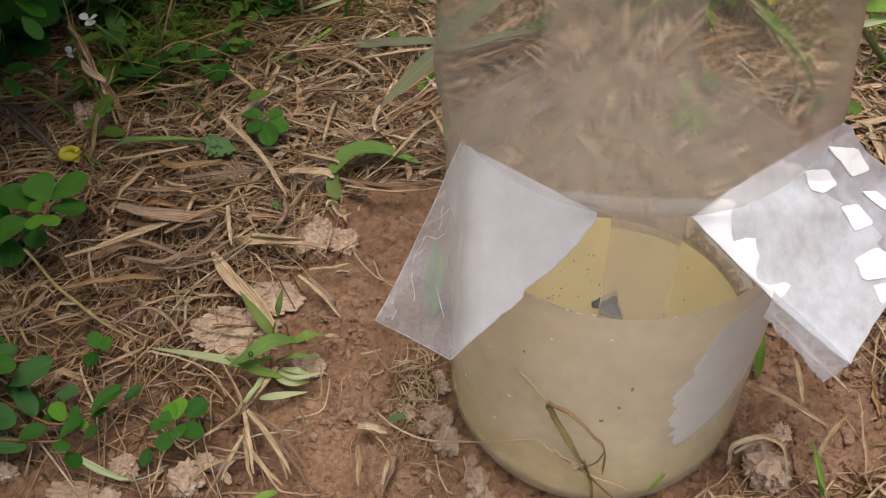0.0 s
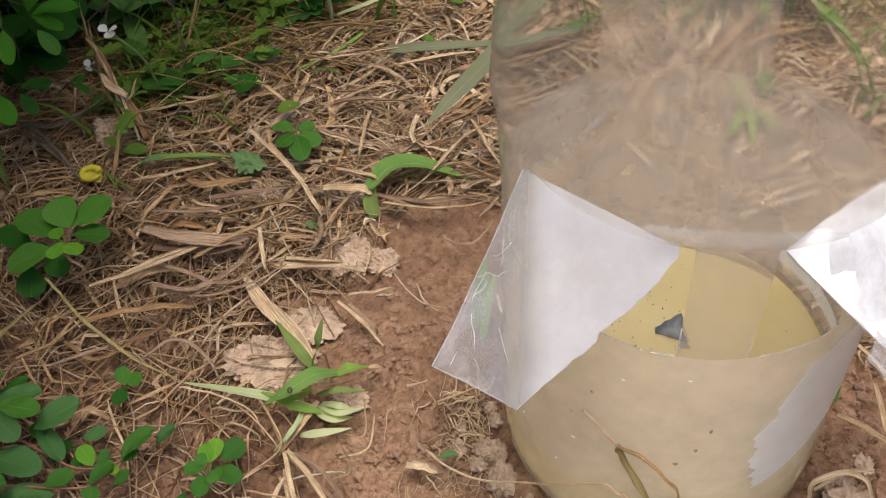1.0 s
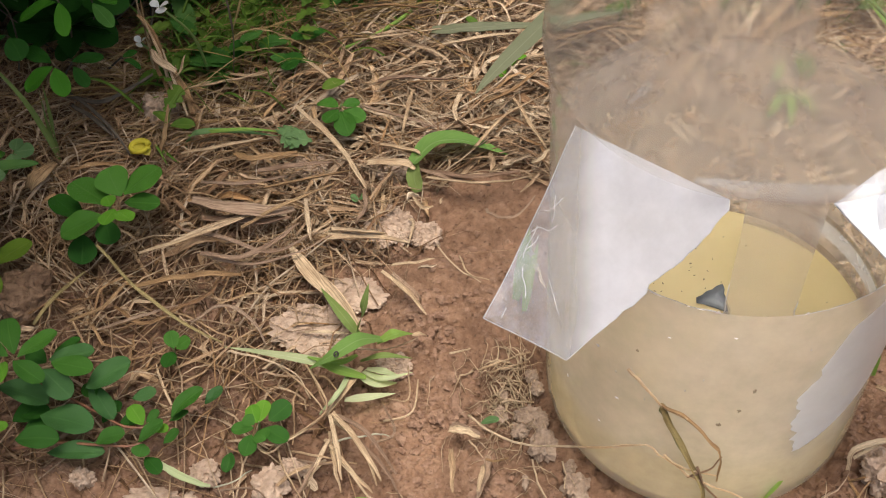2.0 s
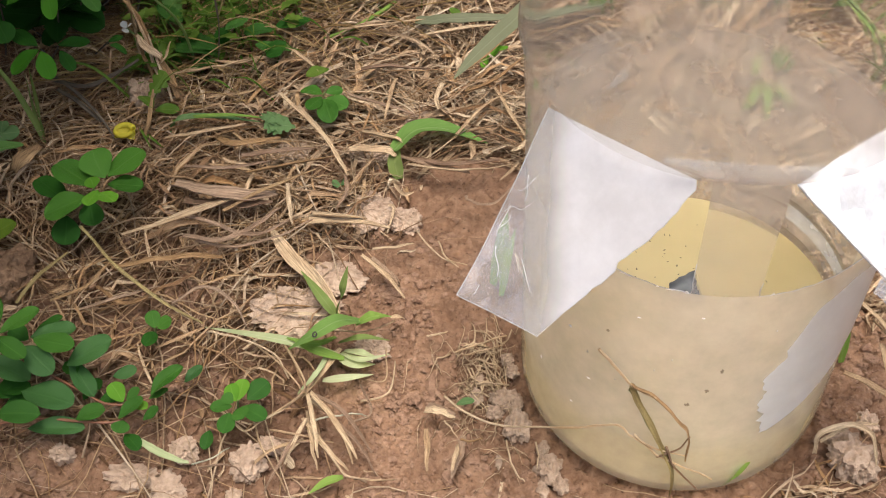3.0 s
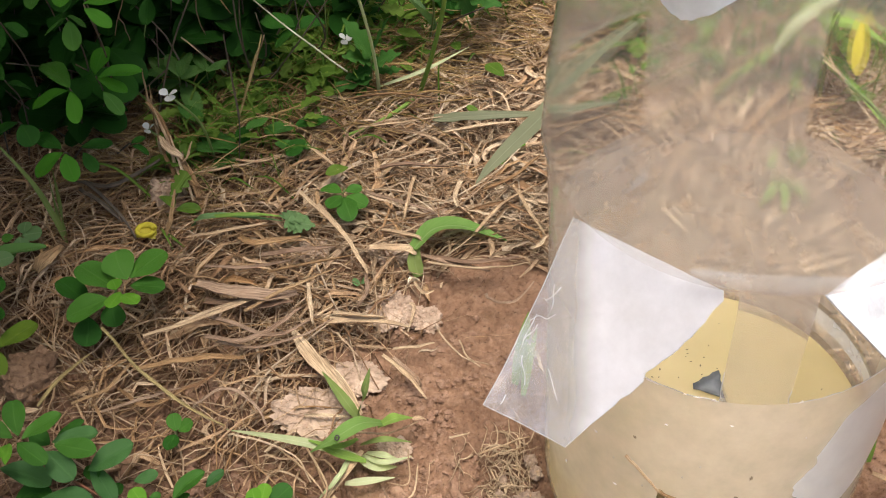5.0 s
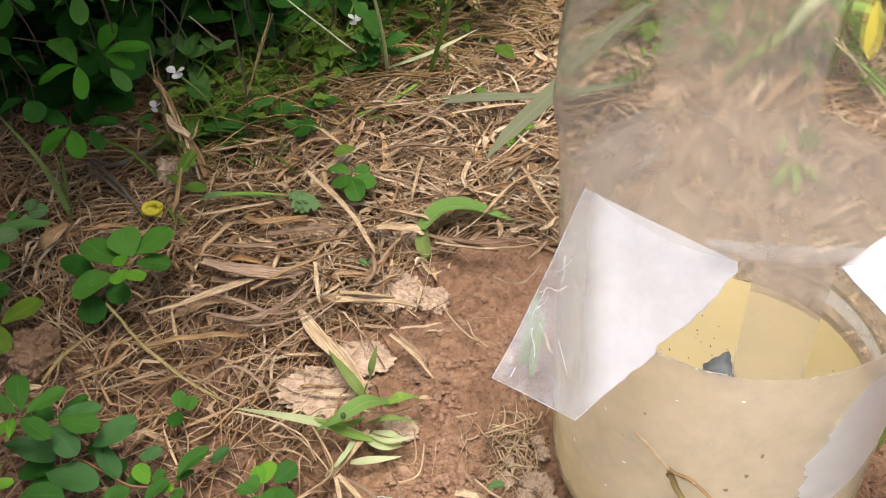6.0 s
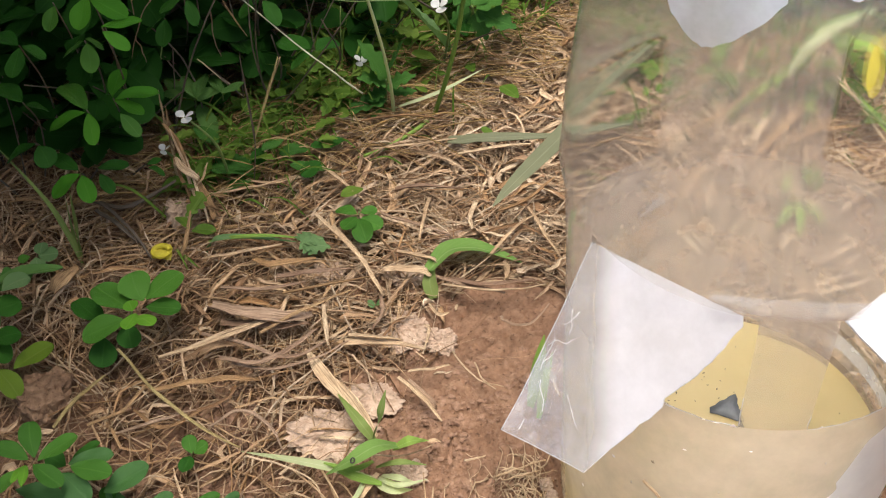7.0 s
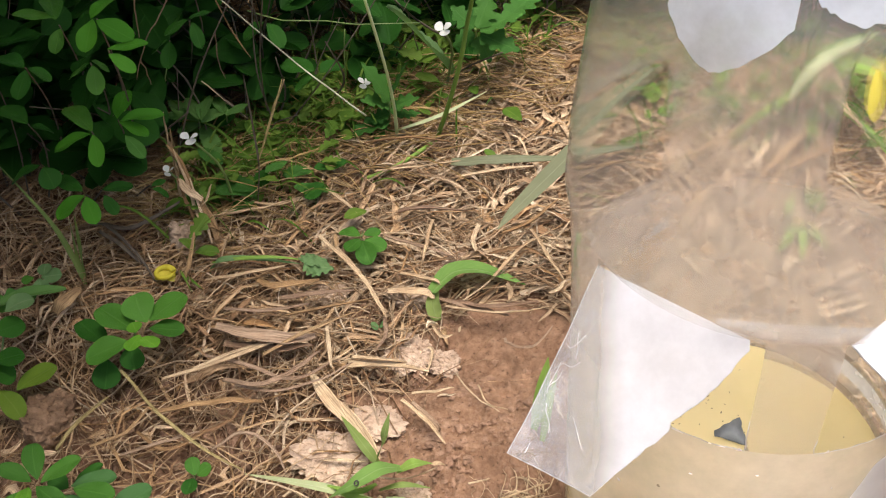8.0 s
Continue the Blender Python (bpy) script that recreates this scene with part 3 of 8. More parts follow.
    cap_line = [tilt((BX, BY, 0.3)), tilt((BX, BY, 0.318))]
    V, F, U = tube_data(cap_line, 0.0165, 0.016, 40)
    part("cap", mesh_of("bottle_cap", V, F, M_CAP, U), root, "pale screw cap")
    # wall ridge between the two front flaps; its sheen is put into haze
    for z_mid, half, d0, d1 in ((0.1636, 0.0032, -112, -66),):
        V = [at_wall(d0 + (d1 - d0) * k / 30, z_mid + 0.0012 * math.sin(math.pi * k / 30) - 0.0024 * k / 30 + half * (j / 3 - 1) * math.sin(math.pi * (k + 1) / 32) ** 0.6, 0.0006 + 0.0007 * math.sin(math.pi * j / 6)) for k in range(31) for j in range(7)]
        F = [(7 * k + j, 7 * k + j + 7, 7 * k + j + 8, 7 * k + j + 1) for k in range(30) for j in range(6)]
        part("ridge", mesh_of("ridge", V, F, M_RIDGE), root, "ridge of the bottle wall, its sheen put into pale haze")
    # ragged grey-white patch on the side
    rng = random.Random(2)
    V, F = [], []
    rows = 40
    for i in range(rows + 1):
        t = i / rows
        z = 0.108 - 0.066 * t
        lo = float(np.interp(t, (0, 0.08, 0.3, 0.55, 1), (-48, -60, -66, -71, -68))) + rng.uniform(-1.6, 1.6) * (t > 0.3)
        hi = float(np.interp(t, (0, 0.6, 0.85, 1), (-16, -26, -46, -64)))
        for k in range(9):
            V.append(at_wall(lo + (max(hi, lo + 1.5) - lo) * k / 8, z - 0.006 * (k / 8) * (1 - t), 0.0005))
    for i in range(rows):
        for k in range(8):
            a = 9 * i + k
            F.append((a, a + 1, a + 10, a + 9))
    part("pale_patch", mesh_of("pale_patch", V, F, M_GREY_WHITE), root, "ragged grey-white patch on the wall")
    # pale films high up, ragged below; the second paints a sky reflection
    for d0, d1, zlow in ((-139, -107, 0.2235), (-103, -78, 0.2375)):
        V, F = [], []
        for k in range(25):
            t = k / 24
            low = zlow + (0.011 if d0 < -120 else 0.004) * abs(2 * t - 0.9) ** 1.5 + rng.uniform(0, 0.0008)
            for j in range(5):
                V.append(at_wall(d0 + (d1 - d0) * t, low + (0.262 - low) * j / 4, 0.0006))
        F = [(5 * k + j, 5 * k + j + 5, 5 * k + j + 6, 5 * k + j + 1) for k in range(24) for j in range(4)]
        part("pale_patch", mesh_of("upper_film", V, F, M_PALE_FILM), root, "cloudy pale film on the upper wall")
    # small bent corner of plastic at a rear window, milky to paint its glint
    V = [at_wall(120.5, 0.0955, -0.0005), at_wall(113.5, 0.1038, -0.0005), at_wall(118.5, 0.0968, -0.0012), at_wall(111.5, 0.0995, -0.0015)]
    part("bent_corner", mesh_of("bent_corner", V, [(0, 2, 1), (2, 3, 1)], M_FLAP_MILKY, None, False), root, "bent plastic corner, its glint put into milky colour")
    # far-side grooves, their shading put into dark plastic, and a pale band between
    for lo, hi, end in ((0.0362, 0.0402, 74), (0.0516, 0.0546, 62)):
        V = [at_wall(end * k / 20, lo + (hi - lo) * j * min(1.0, 3 - 3 * k / 20), -0.0004 - 0.0004 * (j == 1)) for j in (0, 0.5, 1) for k in range(21)]
        F = [(21 * j + k, 21 * j + k + 1, 21 * j + k + 22, 21 * j + k + 21) for j in range(2) for k in range(20)]
        part("groove", mesh_of("groove", V, F, M_GROOVE_SMUDGE), root, "groove in the wall, its shading put into dark plastic")
    V = [at_wall(44 * k / 16, z, 0.0005) for z in (0.0432, 0.047, 0.0506) for k in range(17)]
    F = [(17 * j + k, 17 * j + k + 1, 17 * j + k + 18, 17 * j + k + 17) for j in range(2) for k in range(16)]
    part("pale_patch", mesh_of("far_band", V, F, M_GREY_WHITE), root, "ragged grey-white patch on the wall")
    return root


trap = bottle()


def sheet(corners, nu, nv, bulge, thick, seed, belly, torn=0.002):
    """Bent plastic sheet between four corners (fold line first), with thickness."""
    a, b, c, d = [Vector(q) for q in corners]
    nrm = (b - a).cross(d - a).normalized()
    V, F, U = [], [], []
    for side in (0, 1):
        for j in range(nv + 1):
            for i in range(nu + 1):
                u, v = i / nu, j / nv
                if u >= v:
                    p = a * (1 - u) + b * (u - v) + c * v
                else:
                    p = a * (1 - v) + c * u + d * (v - u)
                k = bulge * (math.sqrt((u - v) ** 2 + 0.012) - 0.1) * 4 * (1 - abs(u - v)) + (0.0009 * noise.noise(Vector((u * 3 + seed, v * 3, 0))) if belly else 0.0016 * abs(noise.noise(Vector((u * 3.2 + v * 2 + seed, v * 2.6 - u * 2, 0)))) + 0.0005 * noise.noise(Vector((u * 9, v * 9, seed))))
                p = p + (b - a).normalized() * (belly * max(0.0, 2 * u - 1) ** 1.5 * math.sin(math.pi * v ** 0.4))
                p = p + (b - a).normalized() * (torn * u ** 8 * max(0.0, 0.9 - v) * (2 * noise.noise(Vector((v * 7.5, seed, 3.0))) + noise.noise(Vector((v * 23, seed, 5.0)))))
                V.append(p + nrm * (k - side * thick))
                U.append((u, v))
    w = nu + 1
    n = w * (nv + 1)
    for j in range(nv):
        for i in range(nu):
            q = j * w + i
            for t3 in ((q, q + 1, q + w + 1), (q, q + w + 1, q + w)):
                F.append(t3)
                F.append(tuple(n + s for s in reversed(t3)))
    return V, F, U, nrm, n, w


def flap(corners, seed, bulge, white, milk, belly, rest=None):
    """A cut window folded outwards; white(u, v) says where the sheet is milky."""
    V, F, U, nrm, n, w = sheet(corners, 24, 24, bulge, 0.0004, seed, belly)
    clear, milky = [], []
    for f in F:
        u = sum(U[i][0] for i in f) / 3
        v = sum(U[i][1] for i in f) / 3
        (milky if white(u, v) else clear).append(f)
    ob = part("flap", mesh_of("flap", V, clear, rest or M_FLAP_CLEAR, U), trap, "clear plastic flap folded outwards")
    part("milky_area", mesh_of("flap_milky", V, milky, milk, U), ob, "milky white plastic")
    edge = [V[i * w] for i in range(25)] + [V[24 * w + i] for i in range(1, 25)] + [V[(24 - i) * w + 24] for i in range(1, 25)]
    E, EF, EU = tube_data(edge, 0.00015, 0.00015, 5)
    part("cut_edge", mesh_of("flap_edge", E, EF, M_RIM, EU), ob, "bright cut edge")
    return ob, V, w, nrm


def creases(parent, V, w, count, seed):
    """Fine creases pressed into the sheet; pale threads stand for their glints."""
    rng = random.Random(seed)
    for k in range(count):
        v = rng.uniform(0.3, 0.92)
        u = rng.uniform(0.1, 0.85) * v
        pts = []
        du, dv = rng.gauss(0, 0.035), rng.choice((-1, 1)) * rng.uniform(0.02, 0.05)
        for s in range(4):
            i, j = min(23, max(1, int(round(u * 24)))), min(23, max(1, int(round(v * 24))))
            pts.append(Vector(V[j * w + i]) + Vector((rng.gauss(0, 0.00015), rng.gauss(0, 0.00015), 0.0005)))
            u, v = u + du + rng.gauss(0, 0.008), v + dv
        E, EF, EU = tube_data(curve_points(pts, 4), 0.00012, 0.00008, 5)
        part("crease", mesh_of("crease", E, EF, M_RIM, EU), parent)


# each: fold line left and right, free corners right and left
flap_a, Va, wa, na = flap([at_wall(-150, Z_FOLD - 0.003), at_wall(-104, Z_FOLD), tilt((0.0955, 0.307, 0.12)), tilt((0.0751, 0.3188, 0.12))], 1.0, 0.0018,
                          lambda u, v: u > v, M_FLAP_MILKY, 0.002)
flap_b, Vb, wb, nb = flap([at_wall(-80, Z_FOLD), at_wall(-25, Z_FOLD + 0.002), tilt((0.2335, 0.356, 0.1215)), tilt((0.1968, 0.309, 0.12))], 7.0, 0.004,
                          lambda u, v: u < 0.66 - 0.1 * v + 0.1 * noise.noise(Vector((u * 4, v * 5, 2.0))), M_FLAP_CLOUDY, 0.0, M_FLAP_HALF)
creases(flap_a, Va, wa, 8, 3)
# flat white patches and a white crumpled edge, painting sky reflections on the flap
up_b = nb if nb.z > 0 else -nb


def on_flap(u, v, off):
    """A point off metres above the second flap, at u along the fold and v down the sheet."""
    x, y = max(0.0, min(23.999, u * 24)), max(0.0, min(23.999, v * 24))
    i, j = int(x), int(y)
    low = Vector(Vb[j * wb + i]).lerp(Vector(Vb[j * wb + i + 1]), x - i)
    high = Vector(Vb[(j + 1) * wb + i]).lerp(Vector(Vb[(j + 1) * wb + i + 1]), x - i)
    return low.lerp(high, y - j) + up_b * off


patch_rng = random.Random(6)
PATCHES = [
    ((0.857, 0.086), (0.966, 0.207), (0.919, 0.379), (0.810, 0.355), (0.840, 0.214)),
    ((0.656, 0.151), (0.750, 0.213), (0.720, 0.343), (0.614, 0.342), (0.581, 0.273)),
    ((0.587, 0.455), (0.681, 0.508), (0.638, 0.670), (0.530, 0.621)),
    ((0.768, 0.460), (0.840, 0.515), (0.800, 0.708), (0.748, 0.641)),
    ((0.439, 0.718), (0.566, 0.760), (0.603, 0.858), (0.502, 0.919), (0.393, 0.831)),
    ((0.411, 0.878), (0.497, 0.946), (0.439, 0.985), (0.363, 0.970)),
]
for corners in PATCHES:
    n = len(corners)
    u, v = sum(p[0] for p in corners) / n, sum(p[1] for p in corners) / n
    around = []
    for k in range(6 * n):
        p, q, t = corners[k // 6], corners[(k // 6 + 1) % n], (k % 6) / 6
        x, y = p[0] + (q[0] - p[0]) * t, p[1] + (q[1] - p[1]) * t
        # rounded corners, slightly ragged sides
        g = (0.93 if k % 6 == 0 else 1.0) * patch_rng.uniform(0.98, 1.02)
        around.append((u + (x - u) * g, v + (y - v) * g))
    m = len(around)
    V = [on_flap(p, q, 0.0005) for p, q in around] + [on_flap(u + (p - u) * 0.97, v + (q - v) * 0.97, 0.0009) for p, q in around] + [on_flap(u, v, 0.0009)]
    F = [(k, (k + 1) % m, m + (k + 1) % m, m + k) for k in range(m)] + [(m + k, m + (k + 1) % m, 2 * m) for k in range(m)]
    part("white_patch", mesh_of("white_patch", V, F, M_WHITE, None, False), flap_b, "white patch painting a sky reflection on the flap")
V, F = [], []
for j in range(17):
    wide = (0.05 + 0.13 * (1 - j / 16) ** 1.5 + 0.05 * math.sin(0.9 * j)) * patch_rng.uniform(0.7, 1.15)
    for i in range(6):
        V.append(on_flap(wide * i / 5, 0.01 + 0.56 * j / 16, 0.0005 + 0.0007 * math.sin(math.pi * i / 5)))
F = [(6 * j + i, 6 * j + i + 6, 6 * j + i + 7, 6 * j + i + 1) for j in range(16) for i in range(5)]
part("crumpled_edge", mesh_of("crumpled_edge", V, F, M_WHITE), flap_b, "crumpled edge of the flap, its sky highlight put into white")


# clear corner that hangs below the second flap
V, F, U, _, n, w = sheet([(0.1799, 0.3281, 0.1253), (0.1771, 0.3205, 0.1231), (0.1943, 0.3110, 0.1077), (0.2026, 0.3181, 0.1064)], 8, 8, 0.001, 0.0004, 3.0, 0.0)
part("clear_corner", mesh_of("clear_corner", V, F, M_FLAP_CLEAR, U), flap_b, "clear corner of the cut plastic")


# ---- what is in the bottle ----
def liquid():
    top, n = 0.036, 72
    V, F = [], []
    rings = [(0.003, -0.0022), (0.012, -0.0012), (0.03, -0.0012), (top - 0.0006, -0.0012), (top, -0.0006)]
    for z, o in rings:
        V += [at_wall(360 * k / n, z, o) for k in range(n)]
    for j in range(len(rings) - 1):
        F += [(j * n + k, j * n + (k + 1) % n, (j + 1) * n + (k + 1) % n, (j + 1) * n + k) for k in range(n)]
    F.append(tuple(range(n))[::-1])
    last = (len(rings) - 1) * n
    edge = V[last:] + [tilt((BX + 0.0495 * math.cos(2 * math.pi * k / n), BY + 0.0495 * math.sin(2 * math.pi * k / n), top - 0.0008)) for k in range(n)]
    root = plant("liquid", tilt((BX, BY, 0.003)), "murky yellow liquid standing in the cut bottle", "liquid")
    part("body", mesh_of("liquid_body", V, F, M_LIQUID), root)
    lid = [(k, (k + 1) % n, n + (k + 1) % n, n + k) for k in range(n)] + [tuple(n + k for k in range(n))]
    part("surface", mesh_of("liquid_surface", edge, lid, M_LIQUID), root, "still surface of the liquid")
    rng = random.Random(8)
    V, F = [], []
    for _ in range(120):
        x, y = BX + rng.gauss(-0.006, 0.02), BY + rng.gauss(0.012, 0.018)
        if math.hypot(x - BX, y - BY) > 0.046:
            continue
        a, l = rng.uniform(0, 6.28), rng.uniform(0.0003, 0.00065)
        n0 = len(V)
        for sx, sy, sz in ((-1, 0, 0), (0, 0.4, 0), (1, 0, 0), (0, -0.4, 0), (0, 0, 0.4)):
            V.append(tilt((x + l * (sx * math.cos(a) - sy * math.sin(a)), y + l * (sx * math.sin(a) + sy * math.cos(a)), top - 0.0005 + l * sz)))
        F += [(n0 + k, n0 + (k + 1) % 4, n0 + 4) for k in range(4)]
    tagged(new("floating_specks", mesh_of("floating_specks", V, F, M_SPECK, None, False)), "tiny dark specks floating on the yellow liquid", "specks", "", "stuff")


liquid()


def sediment():
    """Blots of silt and scum on the inside of the wall."""
    rng = random.Random(17)
    for k in range(9):
        d, z, s = rng.uniform(-140, -60), rng.uniform(0.04, 0.1), rng.uniform(0.0003, 0.0007)
        V = [at_wall(d, z, -0.0012)]
        for i in range(9):
            a = 2 * math.pi * i / 9
            r = s * rng.uniform(0.5, 1.5)
            V.append(at_wall(d + math.degrees(r * math.cos(a) / R) * 0.8, z + r * math.sin(a) * 1.4, -0.0008))
        part("silt_blot", mesh_of("silt_blot", V, [(0, 1 + i, 1 + (i + 1) % 9) for i in range(9)], M_MUD_BROWN), trap, "brown silt blot inside the wall")
    for k in range(6):
        # drops of condensation that catch the light
        d, z, s = rng.uniform(-140, -70), rng.uniform(0.055, 0.112), rng.uniform(0.0002, 0.0004)
        V, F, U = tube_data([at_wall(d, z + s * a, 0.0) for a in (-1.3, -0.6, 0.3, 1.0)], s * 0.9, s * 0.5, 7)
        part("drop", mesh_of("drop", V, F, M_RIM, U), trap, "pale drop on the plastic wall")


sediment()


# ---- small blooms ----
def yellow_bloom(x, y, z):
    root = plant("yellow_flower", (x, y, 0.0), "small fallen yellow pea flower on dry litter", "flower")
    m = leaf_pose((x - 0.005, y - 0.001, z), (x + 0.004, y + 0.003, z + 0.002), 0.01, 0.2)
    part("petal", leaf_mesh("oval", 1, M_PETAL_YELLOW), root, "", m)
    part("petal", leaf_mesh("oval", 2, M_PETAL_YELLOW), root, "", leaf_pose((x + 0.004, y - 0.002, z), (x - 0.003, y + 0.003, z + 0.003), 0.009, -0.3))
    ring = [Vector((x + 0.0036 * math.cos(a), y + 0.0032 * math.sin(a), z + 0.003)) for a in np.linspace(0.4, 6.0, 9)]
    V, F, U = tube_data(curve_points(ring, 3), 0.0013, 0.001, 7)
    part("keel", mesh_of("keel", V, F, M_PETAL_YELLOW, U), root)


def white_bloom(x, y, z, size, stem_to):
    root = plant("white_flower", (x, y, z), "small white pea flower on a thin green stem", "flower", "white flowers")
    rng = random.Random(int(1000 * abs(x)))
    for k in range(3):
        a = 0.5 + 2.1 * k + rng.uniform(-0.3, 0.3)
        tip = (x + size * math.cos(a), y + size * 0.6 * math.sin(a), z + size * 0.7 * math.sin(a) + 0.001)
        part("petal", leaf_mesh("oval", k, M_PETAL_WHITE), root, "", leaf_pose((x, y, z), tip, size * 1.25, rng.uniform(-0.5, 0.5)))
    V, F, U = tube_data(curve_points([stem_to, ((x + stem_to[0]) / 2 + 0.004, (y + stem_to[1]) / 2, z * 0.6), (x, y, z)], 5), 0.0007, 0.0005, 6)
    part("stem", mesh_of("stem", V, F, M_STEM, U), root)


yellow_bloom(-0.0792, 0.48, 0.008)
white_bloom(-0.0676, 0.5165, 0.055, 0.0038, (-0.06, 0.53, 0.0))
white_bloom(0.0346, 0.5882, 0.06, 0.004, (0.03, 0.62, 0.0))
white_bloom(-0.0047, 0.5871, 0.03, 0.0034, (-0.004, 0.6, 0.0))
white_bloom(-0.0839, 0.5231, 0.03, 0.0028, (-0.084, 0.53, 0.0))


def near_corner(x, y):
    """One in the thinly littered near corner, fading out towards the thick straw."""
    return max(0.0, min(1.0, (0.455 - y) / 0.05)) * max(0.0, min(1.0, (0.07 - x) / 0.03))


# ---- the litter: straw, fibres, husk bits and crumbs too many to count ----
def litter():
    """Loose dry plant matter: bleached on the open side, brown and shade-darkened left and underneath."""
    rng = random.Random(21)
    heaps = {"pale": ([], [], []), "mixed": ([], [], []), "darkened": ([], [], [])}

    def add(kind, data):
        V, F, U = heaps[kind]
        v, f, u = data
        o = len(V)
        V.extend(v)
        F.extend(tuple(i + o for i in q) for q in f)
        U.extend(u)

    # low and shaded-side pieces get the dark tone, shade put into colour
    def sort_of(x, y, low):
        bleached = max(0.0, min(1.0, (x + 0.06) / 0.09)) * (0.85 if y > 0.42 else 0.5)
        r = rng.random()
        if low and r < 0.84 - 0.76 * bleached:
            return "darkened"
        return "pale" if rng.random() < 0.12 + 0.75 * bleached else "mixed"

    made = 0
    while made < 28500:
        if rng.random() < 0.84:
            x, y = rng.uniform(-0.26, 0.29), rng.uniform(0.29, 0.72)
        else:
            x, y = rng.uniform(-0.6, 0.6), rng.uniform(0.1, 1.2)
        keep = 1 - bare(x, y)
        if math.hypot(x - BX, y - BY) < R + 0.004 or rng.random() > keep * (0.45 + 0.9 * max(0, 0.5 + noise.noise(Vector((x * 22, y * 22, 7.0))))) + 0.03:
            continue
        if rng.random() < 0.95 and any(abs(x - c[0]) < 0.75 * c[2] and abs(y - c[1]) < 0.8 * c[3] for c in CLODS):
            continue
        made += 1
        # much soil shows between the straws in the near corner
        if rng.random() < near_corner(x, y) * max(0.0, min(1.0, 0.52 + 1.3 * noise.noise(Vector((x * 30, y * 30, 4.0))))):
            continue
        kind = rng.random()
        low = rng.random() < 0.42
        swirl = 2.2 * noise.noise(Vector((x * 9, y * 9, 2.0)))
        a = swirl + rng.gauss(0.1, 0.95)
        length = rng.uniform(0.012, 0.05) if kind < 0.72 else rng.uniform(0.01, 0.03)
        if kind < 0.2:
            length = rng.uniform(0.03, 0.075)
        if bare(x, y) > 0.5:
            length *= 0.5
        curly = rng.random() < 0.25
        bend = rng.gauss(0, 30 if curly else 7) * (1 if kind < 0.72 else 0.4)
        n = 7
        kink = rng.randrange(1, n)
        line = []
        p = Vector((x, y, 0))
        lift, tilt, arch = rng.uniform(0.0003, 0.0016 if low else 0.007) * keep, rng.gauss(0, 0.08), rng.uniform(0, 0.001 if low else 0.0045) * keep
        for i in range(n):
            t = i / (n - 1)
            z = height(p.x, p.y) + 0.0004 + lift + max(-lift, tilt * length * (t - 0.5)) + arch * math.sin(math.pi * t)
            line.append(Vector((p.x, p.y, z)))
            a += bend * length / n + rng.gauss(0, 0.1) + (rng.gauss(0, 0.5) if i == kink else 0.0)
            p = p + Vector((math.cos(a), math.sin(a), 0)) * (length / (n - 1))
        if any(math.hypot(q.x - BX, q.y - BY) < R + 0.001 for q in line):
            made -= 1
            continue
        if rng.random() < 0.9 and max(bare(line[3].x, line[3].y), bare(line[-1].x, line[-1].y)) > 0.55:
            continue
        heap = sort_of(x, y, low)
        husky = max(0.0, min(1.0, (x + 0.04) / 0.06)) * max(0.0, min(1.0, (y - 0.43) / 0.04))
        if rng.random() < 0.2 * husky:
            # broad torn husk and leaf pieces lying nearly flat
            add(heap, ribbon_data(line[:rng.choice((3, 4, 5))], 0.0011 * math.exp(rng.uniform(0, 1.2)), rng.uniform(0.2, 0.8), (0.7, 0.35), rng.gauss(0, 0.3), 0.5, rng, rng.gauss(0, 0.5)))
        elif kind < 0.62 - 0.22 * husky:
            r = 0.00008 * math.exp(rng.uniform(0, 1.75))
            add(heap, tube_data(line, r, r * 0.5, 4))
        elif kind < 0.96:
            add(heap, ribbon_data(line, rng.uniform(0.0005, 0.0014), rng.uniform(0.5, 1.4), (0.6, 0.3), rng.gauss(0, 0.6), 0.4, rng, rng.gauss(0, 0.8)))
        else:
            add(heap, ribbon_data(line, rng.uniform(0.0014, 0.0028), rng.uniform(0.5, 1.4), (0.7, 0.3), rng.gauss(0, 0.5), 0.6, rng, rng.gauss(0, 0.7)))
    flakes = 0
    while flakes < 1000:
        x, y = rng.uniform(-0.12, 0.28), rng.uniform(0.33, 0.68)
        if math.hypot(x - BX, y - BY) < R + 0.012 or rng.random() > (1 - bare(x, y)) ** 2 * (1 - 0.75 * near_corner(x, y)) * (0.25 + max(0, 0.4 + 1.4 * noise.noise(Vector((x * 14, y * 14, 9.0))))):
            continue
        if any(abs(x - c[0]) < 0.5 * c[2] and abs(y - c[1]) < 0.6 * c[3] for c in CLODS):
            continue
        flakes += 1
        a, l = rng.uniform(0, 6.28), rng.uniform(0.004, 0.013)
        p = Vector((x, y, height(x, y) + rng.uniform(0.001, 0.006)))
        q = p + Vector((math.cos(a) * l, math.sin(a) * l, rng.gauss(0, 0.2) * l))
        mid = (p + q) / 2 + Vector((rng.gauss(0, 0.2) * l, rng.gauss(0, 0.2) * l, rng.uniform(0, 0.35) * l))
        add(sort_of(x, y, False), ribbon_data(curve_points([p, mid, q], 3), rng.uniform(0.0012, 0.0036), rng.uniform(0.5, 1.6), (0.5, 0.25), rng.gauss(0, 0.7), 0.45, rng, rng.gauss(0, 0.9)))
    # long thin stems arching over the rest, mostly running one way
    strands = 0
    while strands < 330:
        x, y = rng.uniform(-0.15, 0.06), rng.uniform(0.33, 0.53)
        a, l, bend = rng.choice((0.45, 0.45, -0.75)) + rng.gauss(0, 0.4), rng.uniform(0.035, 0.09), rng.gauss(0, 11)
